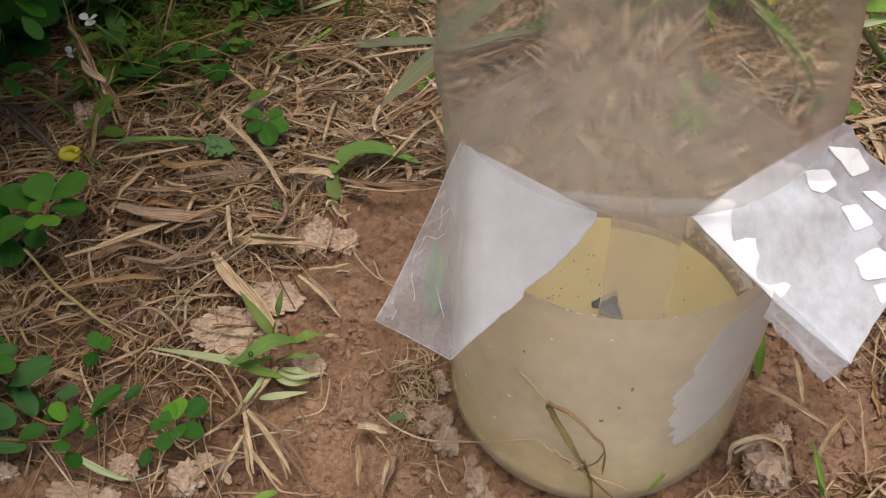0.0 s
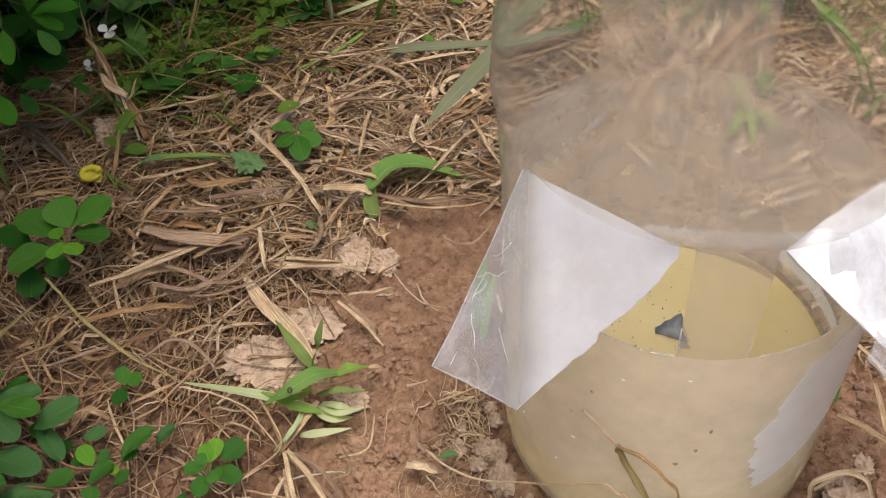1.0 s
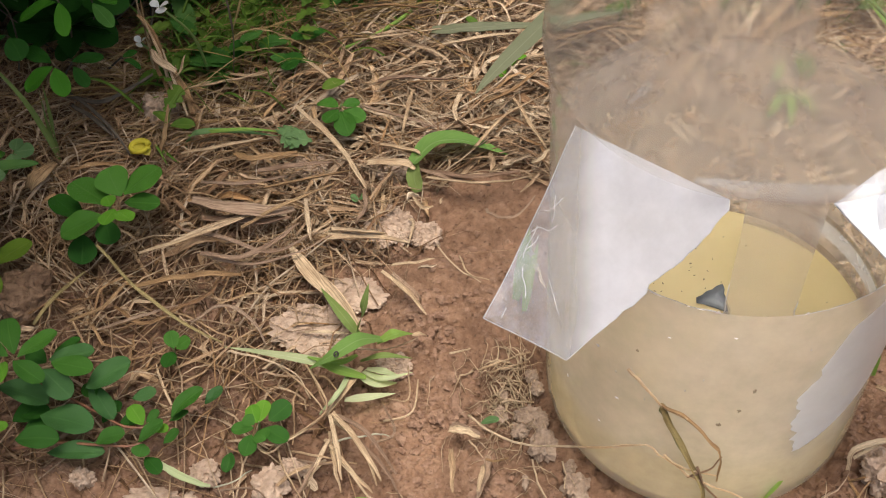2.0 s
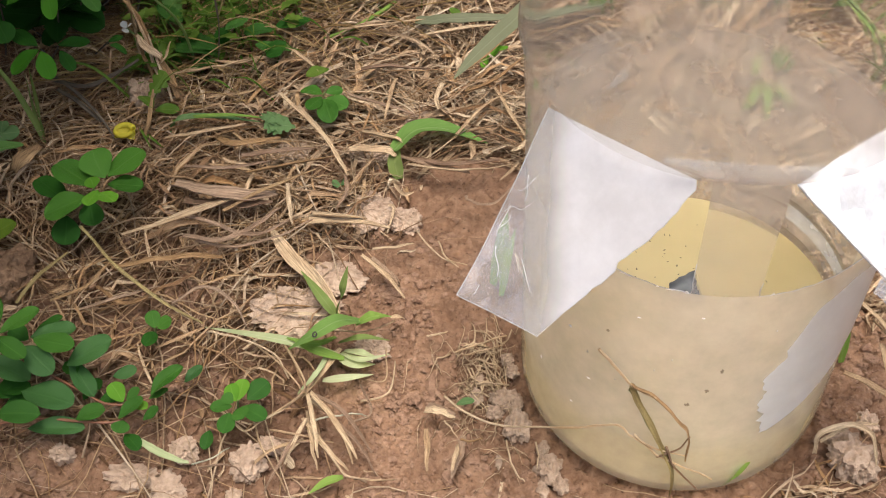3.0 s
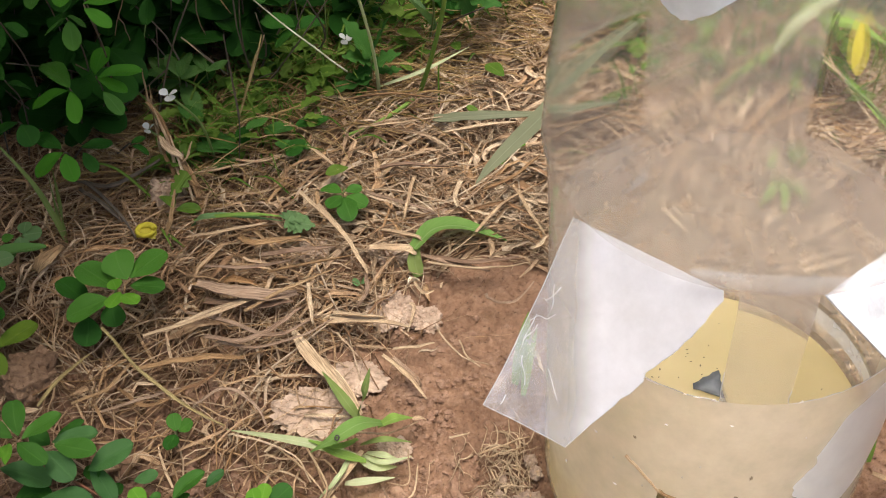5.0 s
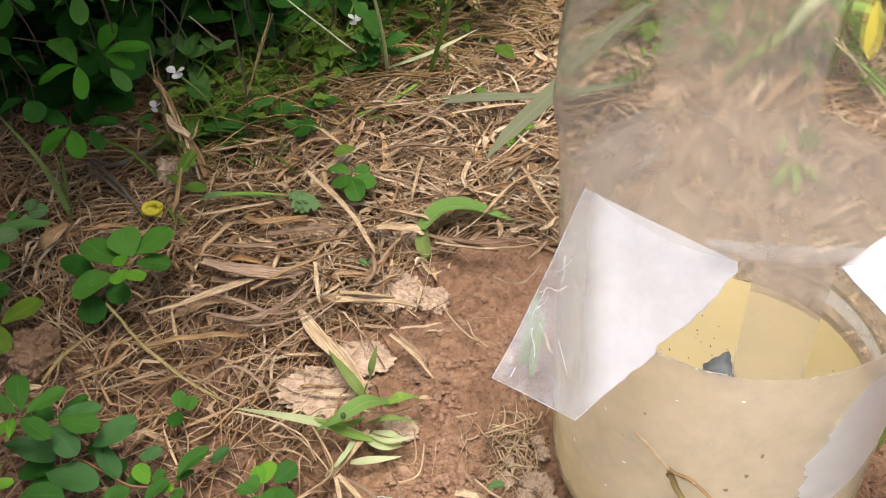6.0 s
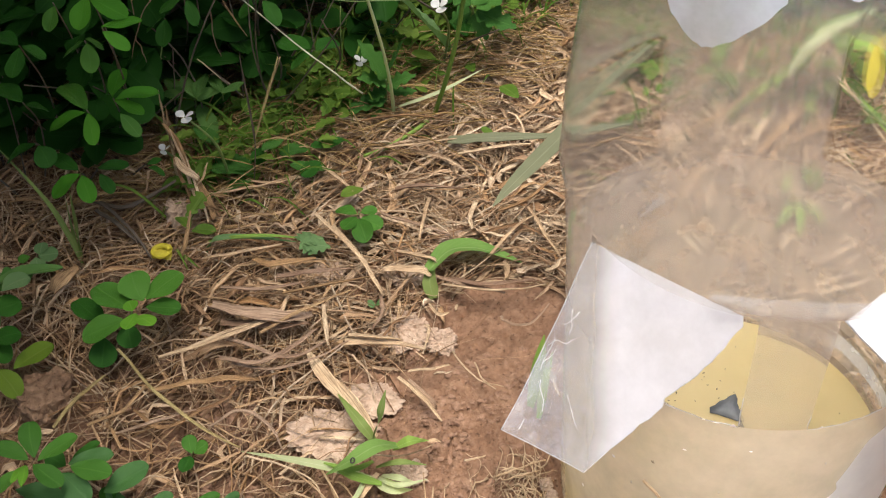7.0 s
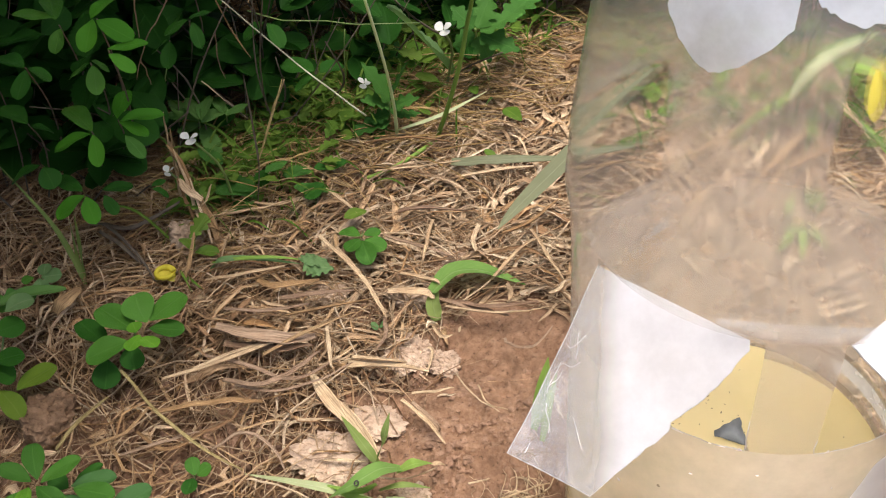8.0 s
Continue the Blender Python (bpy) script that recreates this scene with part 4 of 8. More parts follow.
        line, p = [], Vector((x, y, 0))
        lift = rng.uniform(0.002, 0.007)
        for i in range(9):
            line.append(Vector((p.x, p.y, height(p.x, p.y) + 0.001 + lift * (0.4 + math.sin(math.pi * i / 8)))))
            a += bend * l / 8 + rng.gauss(0, 0.07)
            p = p + Vector((math.cos(a), math.sin(a), 0)) * (l / 8)
        if any(bare(q.x, q.y) > 0.45 or math.hypot(q.x - BX, q.y - BY) < R + 0.004 for q in line[::2]) or rng.random() < 0.6 * near_corner(x, y):
            continue
        strands += 1
        r = rng.uniform(0.00022, 0.00048)
        add(rng.choice(("mixed", "mixed", "pale")), tube_data(line, r, r * 0.6, 5))
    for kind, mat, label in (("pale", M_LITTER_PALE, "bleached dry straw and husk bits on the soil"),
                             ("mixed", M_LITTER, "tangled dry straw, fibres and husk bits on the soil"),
                             ("darkened", M_LITTER_DARK, "dark old straw and fibres under the dry litter, partly darkened for shade")):
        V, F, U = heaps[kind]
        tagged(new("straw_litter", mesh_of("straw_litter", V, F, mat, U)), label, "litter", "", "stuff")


def soil_lumps():
    """Angular lumps of broken crust lying in the bare soil, from grains to a fingertip's width."""
    rng = random.Random(37)
    ball = bmesh.new()
    bmesh.ops.create_icosphere(ball, subdivisions=2, radius=1.0)
    dirs, tri = [v.co.normalized() for v in ball.verts], [[v.index for v in f.verts] for f in ball.faces]
    ball.free()
    V, F, made = [], [], 0
    while made < 3600:
        x, y = rng.uniform(-0.13, 0.27), rng.uniform(0.29, 0.46)
        away = math.hypot(x - BX, y - BY) - R
        if away < 0.003 or (x < 0.13 and y > 0.45 - 0.02 * rng.random()):
            continue
        if rng.random() > 0.12 + 1.6 * max(0.0, noise.noise(Vector((x * 48, y * 48, 1.0)))) * (1.0 if y < 0.42 else 0.4):
            continue
        made += 1
        s = min(0.0034, away * 0.6, 0.00085 * math.exp(rng.gauss(0.0, 0.5)))
        seed, o, a = Vector((rng.uniform(0, 90), rng.uniform(0, 90), 0)), len(V), rng.uniform(0, 6.28)
        sx, sy, sz = s * rng.uniform(0.9, 1.7), s * rng.uniform(0.7, 1.1), s * rng.uniform(0.45, 0.85)
        z = height(x, y) + sz * rng.uniform(-0.1, 0.35)
        for d in dirs:
            k = 1 + 0.7 * noise.noise(d * 1.3 + seed) + 0.35 * noise.noise(d * 3.2 + seed)
            px, py = d.x * k * sx, d.y * k * sy
            V.append((x + px * math.cos(a) - py * math.sin(a), y + px * math.sin(a) + py * math.cos(a), z + d.z * k * sz))
        F += [tuple(i + o for i in t) for t in tri]
    tagged(new("soil_lumps", mesh_of("soil_lumps", V, F, M_CRUMB, None, False)), "angular lumps of broken reddish-brown soil crust", "soil", "", "stuff")


def crumbs():
    rng = random.Random(31)
    V, F = [], []
    base = [Vector(c).normalized() for c in ((1, 0, 0.3), (0.3, 0.95, 0.2), (-0.8, 0.6, 0.3), (-0.8, -0.6, 0.2), (0.3, -0.95, 0.3), (0, 0, 1), (0, 0, -0.6))]
    tri = [(0, 1, 5), (1, 2, 5), (2, 3, 5), (3, 4, 5), (4, 0, 5), (1, 0, 6), (2, 1, 6), (3, 2, 6), (4, 3, 6), (0, 4, 6)]
    for _ in range(95000):
        x, y = rng.uniform(-0.24, 0.28), rng.uniform(0.29, 0.7)
        k = bare(x, y)
        if rng.random() > 0.3 * (1 - k) + 0.05 + k * max(0.0, min(1.0, (0.435 - y) / 0.035)):
            continue
        if math.hypot(x - BX, y - BY) < R + 0.002 or noise.noise(Vector((x * 60, y * 60, 5.0))) < -0.15:
            continue
        s = min(0.0013, 0.00034 * math.exp(rng.gauss(0.2, 0.55)))
        z, o, a = height(x, y) + s * rng.uniform(-0.25, 0.2), len(V), rng.uniform(0, 6.28)
        for b in base:
            k = s * rng.uniform(0.7, 1.35)
            V.append((x + k * (b.x * math.cos(a) - b.y * math.sin(a)), y + k * (b.x * math.sin(a) + b.y * math.cos(a)), z + k * b.z * 0.65))
        F += [tuple(i + o for i in t) for t in tri]
    tagged(new("soil_crumbs", mesh_of("soil_crumbs", V, F, M_CRUMB, None, False)), "loose reddish-brown soil crumbs on the ground", "soil", "", "stuff")



# ---- shade: the body of the shrub and the weeds round its foot ----
def edge_y(x):
    """Where the open litter ends and the greenery begins."""
    pts = [(-1.0, 0.3), (-0.3, 0.46), (-0.157, 0.52), (-0.114, 0.545), (-0.077, 0.555), (-0.044, 0.585), (-0.014, 0.605), (0.034, 0.63), (0.075, 0.672), (0.12, 0.675), (0.2, 0.665), (0.3, 0.64), (1.0, 0.8)]
    return float(np.interp(x, [p[0] for p in pts], [p[1] for p in pts]))


def foliage():
    rng = random.Random(41)
    V, F, U = [], [], []
    shapes = [leaf_shape("oval", k, (8, 4)) for k in range(4)] + [leaf_shape("toothed", 1)]

    def add(shape, m):
        v, f, u = shape
        o = len(V)
        V.extend(m @ Vector(q) for q in v)
        F.extend(tuple(i + o for i in q) for q in f)
        U.extend(u)

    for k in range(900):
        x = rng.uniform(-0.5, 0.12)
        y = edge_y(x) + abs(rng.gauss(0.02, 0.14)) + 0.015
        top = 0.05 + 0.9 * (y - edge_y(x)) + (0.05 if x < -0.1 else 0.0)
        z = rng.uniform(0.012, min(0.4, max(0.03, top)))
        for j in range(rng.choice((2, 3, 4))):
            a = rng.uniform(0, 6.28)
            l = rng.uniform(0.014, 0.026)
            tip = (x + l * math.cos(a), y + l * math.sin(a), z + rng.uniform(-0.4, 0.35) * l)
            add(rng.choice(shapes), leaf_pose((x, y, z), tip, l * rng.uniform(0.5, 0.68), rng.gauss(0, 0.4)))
    # more darkened leaves added low on the left to deepen the shade
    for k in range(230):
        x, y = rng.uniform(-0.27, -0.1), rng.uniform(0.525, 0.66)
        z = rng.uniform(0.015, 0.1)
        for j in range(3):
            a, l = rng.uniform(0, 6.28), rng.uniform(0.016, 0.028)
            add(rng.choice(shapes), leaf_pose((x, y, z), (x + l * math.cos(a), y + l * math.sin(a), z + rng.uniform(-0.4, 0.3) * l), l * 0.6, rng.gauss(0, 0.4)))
    for k in range(330):
        x = rng.uniform(0.07, 0.45)
        y, z = edge_y(x) - 0.005 + abs(rng.gauss(0, 0.05)), rng.uniform(0.008, 0.06)
        for j in range(3):
            a, l = rng.uniform(0, 6.28), rng.uniform(0.01, 0.022)
            add(rng.choice(shapes), leaf_pose((x, y, z), (x + l * math.cos(a), y + l * math.sin(a), z + rng.uniform(-0.3, 0.4) * l), l * 0.55, rng.gauss(0, 0.4)))
    # unseen canopy of the shrub, added behind, beside and over the litter for shade
    def dome(x, y):
        d = math.hypot((x + 0.435) / 0.438, (y - 0.6) / 0.66)
        return 1 - d * d + 0.55 * noise.noise(Vector((x * 5, y * 5, 1.0)))

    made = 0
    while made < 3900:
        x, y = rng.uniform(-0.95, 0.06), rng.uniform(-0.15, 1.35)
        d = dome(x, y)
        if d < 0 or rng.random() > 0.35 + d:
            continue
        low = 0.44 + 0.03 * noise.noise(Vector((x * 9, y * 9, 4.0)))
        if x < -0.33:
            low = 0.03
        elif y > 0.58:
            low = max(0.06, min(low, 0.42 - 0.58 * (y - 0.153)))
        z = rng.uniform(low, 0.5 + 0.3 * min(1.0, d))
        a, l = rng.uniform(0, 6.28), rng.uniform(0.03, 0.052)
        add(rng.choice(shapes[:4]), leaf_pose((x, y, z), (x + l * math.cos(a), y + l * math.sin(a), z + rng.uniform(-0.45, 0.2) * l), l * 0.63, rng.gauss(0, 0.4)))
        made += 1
    tagged(new("shrub_foliage", mesh_of("shrub_foliage", V, F, M_FOLIAGE, U)), "dark green shrub foliage, darkened for deep shade, and its unseen canopy", "foliage", "", "stuff")
    V, F, U = [], [], []
    for k in range(300):
        x = rng.uniform(-0.45, 0.12)
        y = edge_y(x) + abs(rng.gauss(0, 0.1))
        p, lean = Vector((x, y, -0.002)), Vector((rng.gauss(0, 0.5), rng.gauss(0, 0.4), 1)).normalized()
        h = rng.uniform(0.03, 0.16)
        line = curve_points([p, p + lean * h * 0.5 + Vector((rng.gauss(0, 0.006), rng.gauss(0, 0.006), 0)), p + lean * h], 4)
        r = rng.uniform(0.0003, 0.0007)
        v, f, u = tube_data(line, r, r * 0.6, 4)
        o = len(V)
        V.extend(v)
        F.extend(tuple(i + o for i in q) for q in f)
        U.extend(u)
    # unseen boughs added to carry the canopy
    for k in range(16):
        p = Vector((-0.45 + rng.gauss(0, 0.06), 0.7 + rng.gauss(0, 0.1), -0.002))
        q = Vector((rng.uniform(-0.8, -0.1), rng.uniform(0.1, 1.1), rng.uniform(0.45, 0.65)))
        line = curve_points([p, (p + q) / 2 + Vector((-0.05, 0.05, 0.12)), q], 8)
        v, f, u = tube_data(line, 0.006, 0.0018, 7)
        o = len(V)
        V.extend(v)
        F.extend(tuple(i + o for i in s) for s in f)
        U.extend(u)
    tagged(new("shrub_twigs", mesh_of("shrub_twigs", V, F, M_STEM_DARK, U)), "thin dark twigs and dead stems under the shrub, and unseen boughs", "twigs", "", "stuff")


def weeds():
    """Low grass and small-leaved weeds along the edge of the litter."""
    rng = random.Random(51)
    V, F, U = [], [], []

    def add(data, m=None):
        v, f, u = data
        o = len(V)
        V.extend(m @ Vector(q) for q in v) if m is not None else V.extend(v)
        F.extend(tuple(i + o for i in q) for q in f)
        U.extend(u)

    shapes = [leaf_shape("toothed", k) for k in range(3)] + [leaf_shape("lobed", k) for k in range(3)] + [leaf_shape("oval", 2)]
    for k in range(2100):
        x = (rng.uniform(-0.06, 0.3), rng.uniform(-0.06, 0.08), rng.uniform(0.12, 0.32), rng.uniform(-0.085, -0.01))[k % 4]
        y = edge_y(x) + rng.gauss((0.014, 0.014, -0.035, -0.002)[k % 4], 0.026 if k % 4 != 2 else 0.035)
        if rng.random() < 0.76:
            a, l = rng.uniform(0, 6.28), rng.uniform(0.015, 0.045)
            p = Vector((x, y, height(x, y)))
            q = p + Vector((math.cos(a) * l * 0.8, math.sin(a) * l * 0.8, rng.uniform(0.1, 0.7) * l))
            mid = (p + q) / 2 + Vector((0, 0, l * 0.25))
            add(ribbon_data(curve_points([p, mid, q], 4), rng.uniform(0.0006, 0.0016), 0.5, (0.6, 0.1), rng.gauss(0, 0.5)))
        else:
            a, l, z = rng.uniform(0, 6.28), rng.uniform(0.006, 0.014), rng.uniform(0.003, 0.02)
            add(rng.choice(shapes), leaf_pose((x, y, z), (x + l * math.cos(a), y + l * math.sin(a), z + rng.uniform(-0.2, 0.4) * l), l * 0.6, rng.gauss(0, 0.3)))
    tagged(new("edge_weeds", mesh_of("edge_weeds", V, F, M_WEEDS, U)), "low green weeds and grass along the litter edge", "weeds", "", "stuff")


def dry_edge_grass():
    """Golden dead grass stems arching among the weeds."""
    rng = random.Random(57)
    V, F, U = [], [], []
    for k in range(1250):
        x = rng.uniform(-0.09, 0.3) if k < 620 else rng.uniform(-0.1, 0.04)
        y = edge_y(x) + (rng.gauss(-0.022, 0.024) if k < 620 else rng.gauss(-0.004, 0.02))
        a, l = rng.choice((0.1, 3.0)) + rng.gauss(0, 0.55), rng.uniform(0.02, 0.065)
        p = Vector((x, y, height(x, y) + rng.uniform(0.001, 0.006)))
        q = p + Vector((math.cos(a) * l, math.sin(a) * l, rng.uniform(-0.02, 0.22) * l))
        mid = (p + q) / 2 + Vector((rng.gauss(0, 0.08) * l, rng.gauss(0, 0.08) * l, rng.uniform(0.02, 0.2) * l))
        r = rng.uniform(0.00018, 0.0005)
        v, f, u = tube_data(curve_points([p, mid, q], 4), r, r * 0.5, 4)
        o = len(V)
        V.extend(v)
        F.extend(tuple(i + o for i in s) for s in f)
        U.extend(u)
    tagged(new("dry_edge_grass", mesh_of("dry_edge_grass", V, F, M_EDGE_STRAW, U)), "golden dead grass stems among the low weeds", "grass", "", "stuff")


M_EDGE_STRAW = straw_material("golden_straw", [(0.36, 0.24, 0.09), (0.5, 0.36, 0.16), (0.28, 0.17, 0.065), (0.58, 0.44, 0.23)], True)
M_WEEDS = leaf_material("edge_weed_leaf", (0.04, 0.1, 0.012), (0.14, 0.21, 0.034), (0.17, 0.24, 0.055), island=True)
foliage()
weeds()
dry_edge_grass()

def bite_hole(parent, c):
    """Small brown-rimmed hole bitten in a leaf."""
    ring = [Vector(c) + Vector((0.0007 * math.cos(a), 0.001 * math.sin(a), 0)) for a in np.linspace(0, 6.2, 12)]
    V, F, U = tube_data(ring, 0.00028, 0.00028, 6)
    part("bite_rim", mesh_of("bite_rim", V, F, M_SPECK, U), parent, "dark rim of a bitten hole")


# ---- single plants, straws and clods ----

def fine_roots():
    rng = random.Random(61)
    V, F, U = [], [], []
    for k in range(190):
        thick = k < 75
        x, y = (0.0803 + rng.gauss(0, 0.0065), 0.3762 + rng.gauss(0, 0.0075)) if thick else (0.084 + rng.gauss(0, 0.012), 0.366 + rng.gauss(0, 0.015))
        if math.hypot(x - BX, y - BY) < R + 0.004:
            continue
        a, p, line = rng.uniform(0, 6.28), Vector((x, y, 0)), []
        lift, bend = rng.uniform(0.001, 0.006), rng.gauss(0, 0.22)
        for i in range(9):
            line.append(Vector((p.x, p.y, height(p.x, p.y) + lift * math.sin(math.pi * i / 8) + 0.0006)))
            a += bend * 0.3 + rng.gauss(0, 0.3)
            p = p + Vector((math.cos(a), math.sin(a), 0)) * 0.0019
        if any(math.hypot(q.x - BX, q.y - BY) < R + 0.001 for q in line):
            continue
        v, f, u = tube_data(line, rng.uniform(0.00022, 0.00045) if thick else rng.uniform(0.0001, 0.0002), 0.00008, 5)
        o = len(V)
        V.extend(v)
        F.extend(tuple(i + o for i in q) for q in f)
        U.extend(u)
    tagged(new("fine_roots", mesh_of("fine_roots", V, F, M_STRAW_PALE, U)), "tangle of fine pale dry roots on the soil", "roots", "", "stuff")


fine_roots()
# low legume sprig beside the yellow bloom
sprig = plant('legume_sprig', (-0.0871, 0.441, 0.002), 'small bright green legume sprig with rounded leaflets growing from straw', 'plant', 'legume sprigs')
stalk(sprig, [(-0.0893, 0.438, 0.0), (-0.0822, 0.4354, 0.014), (-0.0747, 0.4322, 0.028)], 0.0011, M_STEM)
leaflet(sprig, (-0.071, 0.4359, 0.03), (-0.0779, 0.4471, 0.034), 0.0116, M_LEAF)
leaflet(sprig, (-0.0698, 0.4365, 0.03), (-0.0584, 0.4495, 0.032), 0.0121, M_LEAF)
leaflet(sprig, (-0.0753, 0.4328, 0.028), (-0.0921, 0.4431, 0.03), 0.0121, M_LEAF)
leaflet(sprig, (-0.0699, 0.4347, 0.028), (-0.0566, 0.4357, 0.026), 0.0090, M_LEAF)
leaflet(sprig, (-0.0772, 0.4292, 0.026), (-0.0938, 0.4229, 0.022), 0.0106, M_LEAF)
leaflet(sprig, (-0.0893, 0.4335, 0.018), (-0.1046, 0.4458, 0.018), 0.0091, M_LEAF_DARK)
leaflet(sprig, (-0.0703, 0.4274, 0.031), (-0.062, 0.4204, 0.034), 0.0062, M_LEAF_YOUNG)
leaflet(sprig, (-0.0715, 0.4285, 0.031), (-0.0724, 0.4184, 0.034), 0.0058, M_LEAF_YOUNG)
leaflet(sprig, (-0.0727, 0.4287, 0.032), (-0.0737, 0.4304, 0.036), 0.0053, M_LEAF_YOUNG)
leaflet(sprig, (-0.0778, 0.4309, 0.022), (-0.0757, 0.4233, 0.016), 0.0085, M_LEAF_DARK)
leaflet(sprig, (-0.088, 0.4281, 0.016), (-0.0879, 0.418, 0.01), 0.0097, M_LEAF_DARK)
# four-leaved sprig on the straw
clover = plant('legume_sprig', (0.0015, 0.5096, 0.002), 'small dark green four-leaved sprig lying on dry straw', 'plant', 'legume sprigs')
stalk(clover, [(0.0008, 0.519, 0.0), (0.0022, 0.5081, 0.008), (0.0032, 0.5015, 0.013)], 0.001, M_STEM)
leaflet(clover, (0.0026, 0.5022, 0.013), (-0.0071, 0.5065, 0.012), 0.0065, M_LEAF)
leaflet(clover, (0.0029, 0.5001, 0.013), (-0.0028, 0.494, 0.012), 0.0076, M_LEAF)
leaflet(clover, (0.0049, 0.5001, 0.013), (0.0143, 0.4951, 0.012), 0.0076, M_LEAF)
leaflet(clover, (0.0035, 0.4994, 0.013), (0.0085, 0.4868, 0.012), 0.0082, M_LEAF)
leaflet(clover, (0.004, 0.5029, 0.013), (0.0109, 0.5062, 0.012), 0.0047, M_LEAF)
# rosette seedling
seedling = plant('seedling', (-0.0086, 0.354, 0.002), 'bright green rosette seedling with oval leaves on bare soil', 'plant', 'seedlings')
stalk(seedling, [(-0.0085, 0.3517, 0.0), (-0.0072, 0.3506, 0.007), (-0.0059, 0.3493, 0.013)], 0.001, M_STEM)
leaflet(seedling, (-0.0059, 0.3493, 0.0130), (-0.0051, 0.3571, 0.0146), 0.0058, M_LEAF_YOUNG)
leaflet(seedling, (-0.0066, 0.3489, 0.0130), (-0.0095, 0.3550, 0.0146), 0.0050, M_LEAF_YOUNG)
leaflet(seedling, (-0.0028, 0.3499, 0.0130), (0.0039, 0.3564, 0.0146), 0.0070, M_LEAF_MID)
leaflet(seedling, (-0.0039, 0.3472, 0.0130), (0.0054, 0.3415, 0.0146), 0.0058, M_LEAF_MID)
leaflet(seedling, (-0.0075, 0.3470, 0.0130), (-0.0146, 0.3449, 0.0146), 0.0050, M_LEAF_MID)
leaflet(seedling, (-0.0078, 0.3443, 0.0130), (-0.0084, 0.3354, 0.0146), 0.0054, M_LEAF_MID)
leaflet(seedling, (-0.0061, 0.3457, 0.0130), (-0.0024, 0.3416, 0.0146), 0.0058, M_LEAF_MID)
leaflet(seedling, (-0.0074, 0.3484, 0.0130), (-0.0113, 0.3499, 0.0146), 0.0043, M_LEAF_MID)
leaflet(seedling, (-0.0158, 0.3413, 0.0060), (-0.0162, 0.3337, 0.0060), 0.0043, M_LEAF_MID)
seedling_b = plant('seedling', (-0.0451, 0.3821, 0.002), 'tiny green two-leaved seedling among straw', 'plant', 'seedlings')
stalk(seedling_b, [(-0.045, 0.3796, 0.0), (-0.0438, 0.3807, 0.006), (-0.0426, 0.3798, 0.011)], 0.0006, M_STEM)
leaflet(seedling_b, (-0.0428, 0.3795, 0.011), (-0.0451, 0.3862, 0.013), 0.005, M_LEAF)
leaflet(seedling_b, (-0.0419, 0.3796, 0.011), (-0.0371, 0.3829, 0.013), 0.0054, M_LEAF)
leaflet(seedling_b, (-0.043, 0.3785, 0.011), (-0.0436, 0.3706, 0.013), 0.005, M_LEAF_DARK)
# trailing legume in the near corner
trailer = plant('trailing_legume', (-0.0833, 0.3486, 0.002), 'trailing legume with reddish stem and many oval leaves', 'plant')
stalk(trailer, [(-0.0848, 0.3620, 0.0120), (-0.0744, 0.3563, 0.0140), (-0.0628, 0.3506, 0.0140), (-0.0520, 0.3460, 0.0130), (-0.0427, 0.3471, 0.0120), (-0.0355, 0.3507, 0.0120)], 0.0011, M_STEM_RED)
stalk(trailer, [(-0.0917, 0.3387, 0.0080), (-0.0745, 0.3396, 0.0120), (-0.0581, 0.3386, 0.0130), (-0.0451, 0.3402, 0.0120), (-0.0354, 0.3503, 0.0120)], 0.0012, M_STEM_RED)
leaflet(trailer, (-0.0876, 0.3597, 0.0360), (-0.0934, 0.3732, 0.0380), 0.0068, M_LEAF)
leaflet(trailer, (-0.0860, 0.3584, 0.0360), (-0.0742, 0.3677, 0.0380), 0.0071, M_LEAF)
leaflet(trailer, (-0.0871, 0.3570, 0.0360), (-0.0748, 0.3495, 0.0350), 0.0064, M_LEAF)
leaflet(trailer, (-0.0899, 0.3594, 0.0350), (-0.1027, 0.3636, 0.0370), 0.0058, M_LEAF_MID)
leaflet(trailer, (-0.0899, 0.3573, 0.0340), (-0.0967, 0.3454, 0.0360), 0.0055, M_LEAF)
leaflet(trailer, (-0.0885, 0.3554, 0.0380), (-0.0853, 0.3451, 0.0420), 0.0027, M_LEAF_YOUNG)
leaflet(trailer, (-0.0889, 0.3560, 0.0370), (-0.0896, 0.3469, 0.0410), 0.0024, M_LEAF_YOUNG)
leaflet(trailer, (-0.0790, 0.3626, 0.0280), (-0.0630, 0.3656, 0.0300), 0.0070, M_LEAF_BLUE)
leaflet(trailer, (-0.0769, 0.3604, 0.0300), (-0.0609, 0.3569, 0.0320), 0.0072, M_LEAF)
leaflet(trailer, (-0.0801, 0.3662, 0.0240), (-0.0712, 0.3733, 0.0260), 0.0046, M_LEAF_DARK)
leaflet(trailer, (-0.0799, 0.3589, 0.0280), (-0.0684, 0.3499, 0.0250), 0.0079, M_LEAF_BLUE)
leaflet(trailer, (-0.0826, 0.3655, 0.0220), (-0.0898, 0.3682, 0.0240), 0.0060, M_LEAF_DARK)
leaflet(trailer, (-0.0670, 0.3567, 0.0200), (-0.0512, 0.3645, 0.0260), 0.0080, M_LEAF_BLUE)
leaflet(trailer, (-0.0681, 0.3610, 0.0160), (-0.0566, 0.3481, 0.0140), 0.0063, M_LEAF_BLUE)
leaflet(trailer, (-0.0710, 0.3617, 0.0140), (-0.0644, 0.3565, 0.0160), 0.0053, M_LEAF_DARK)
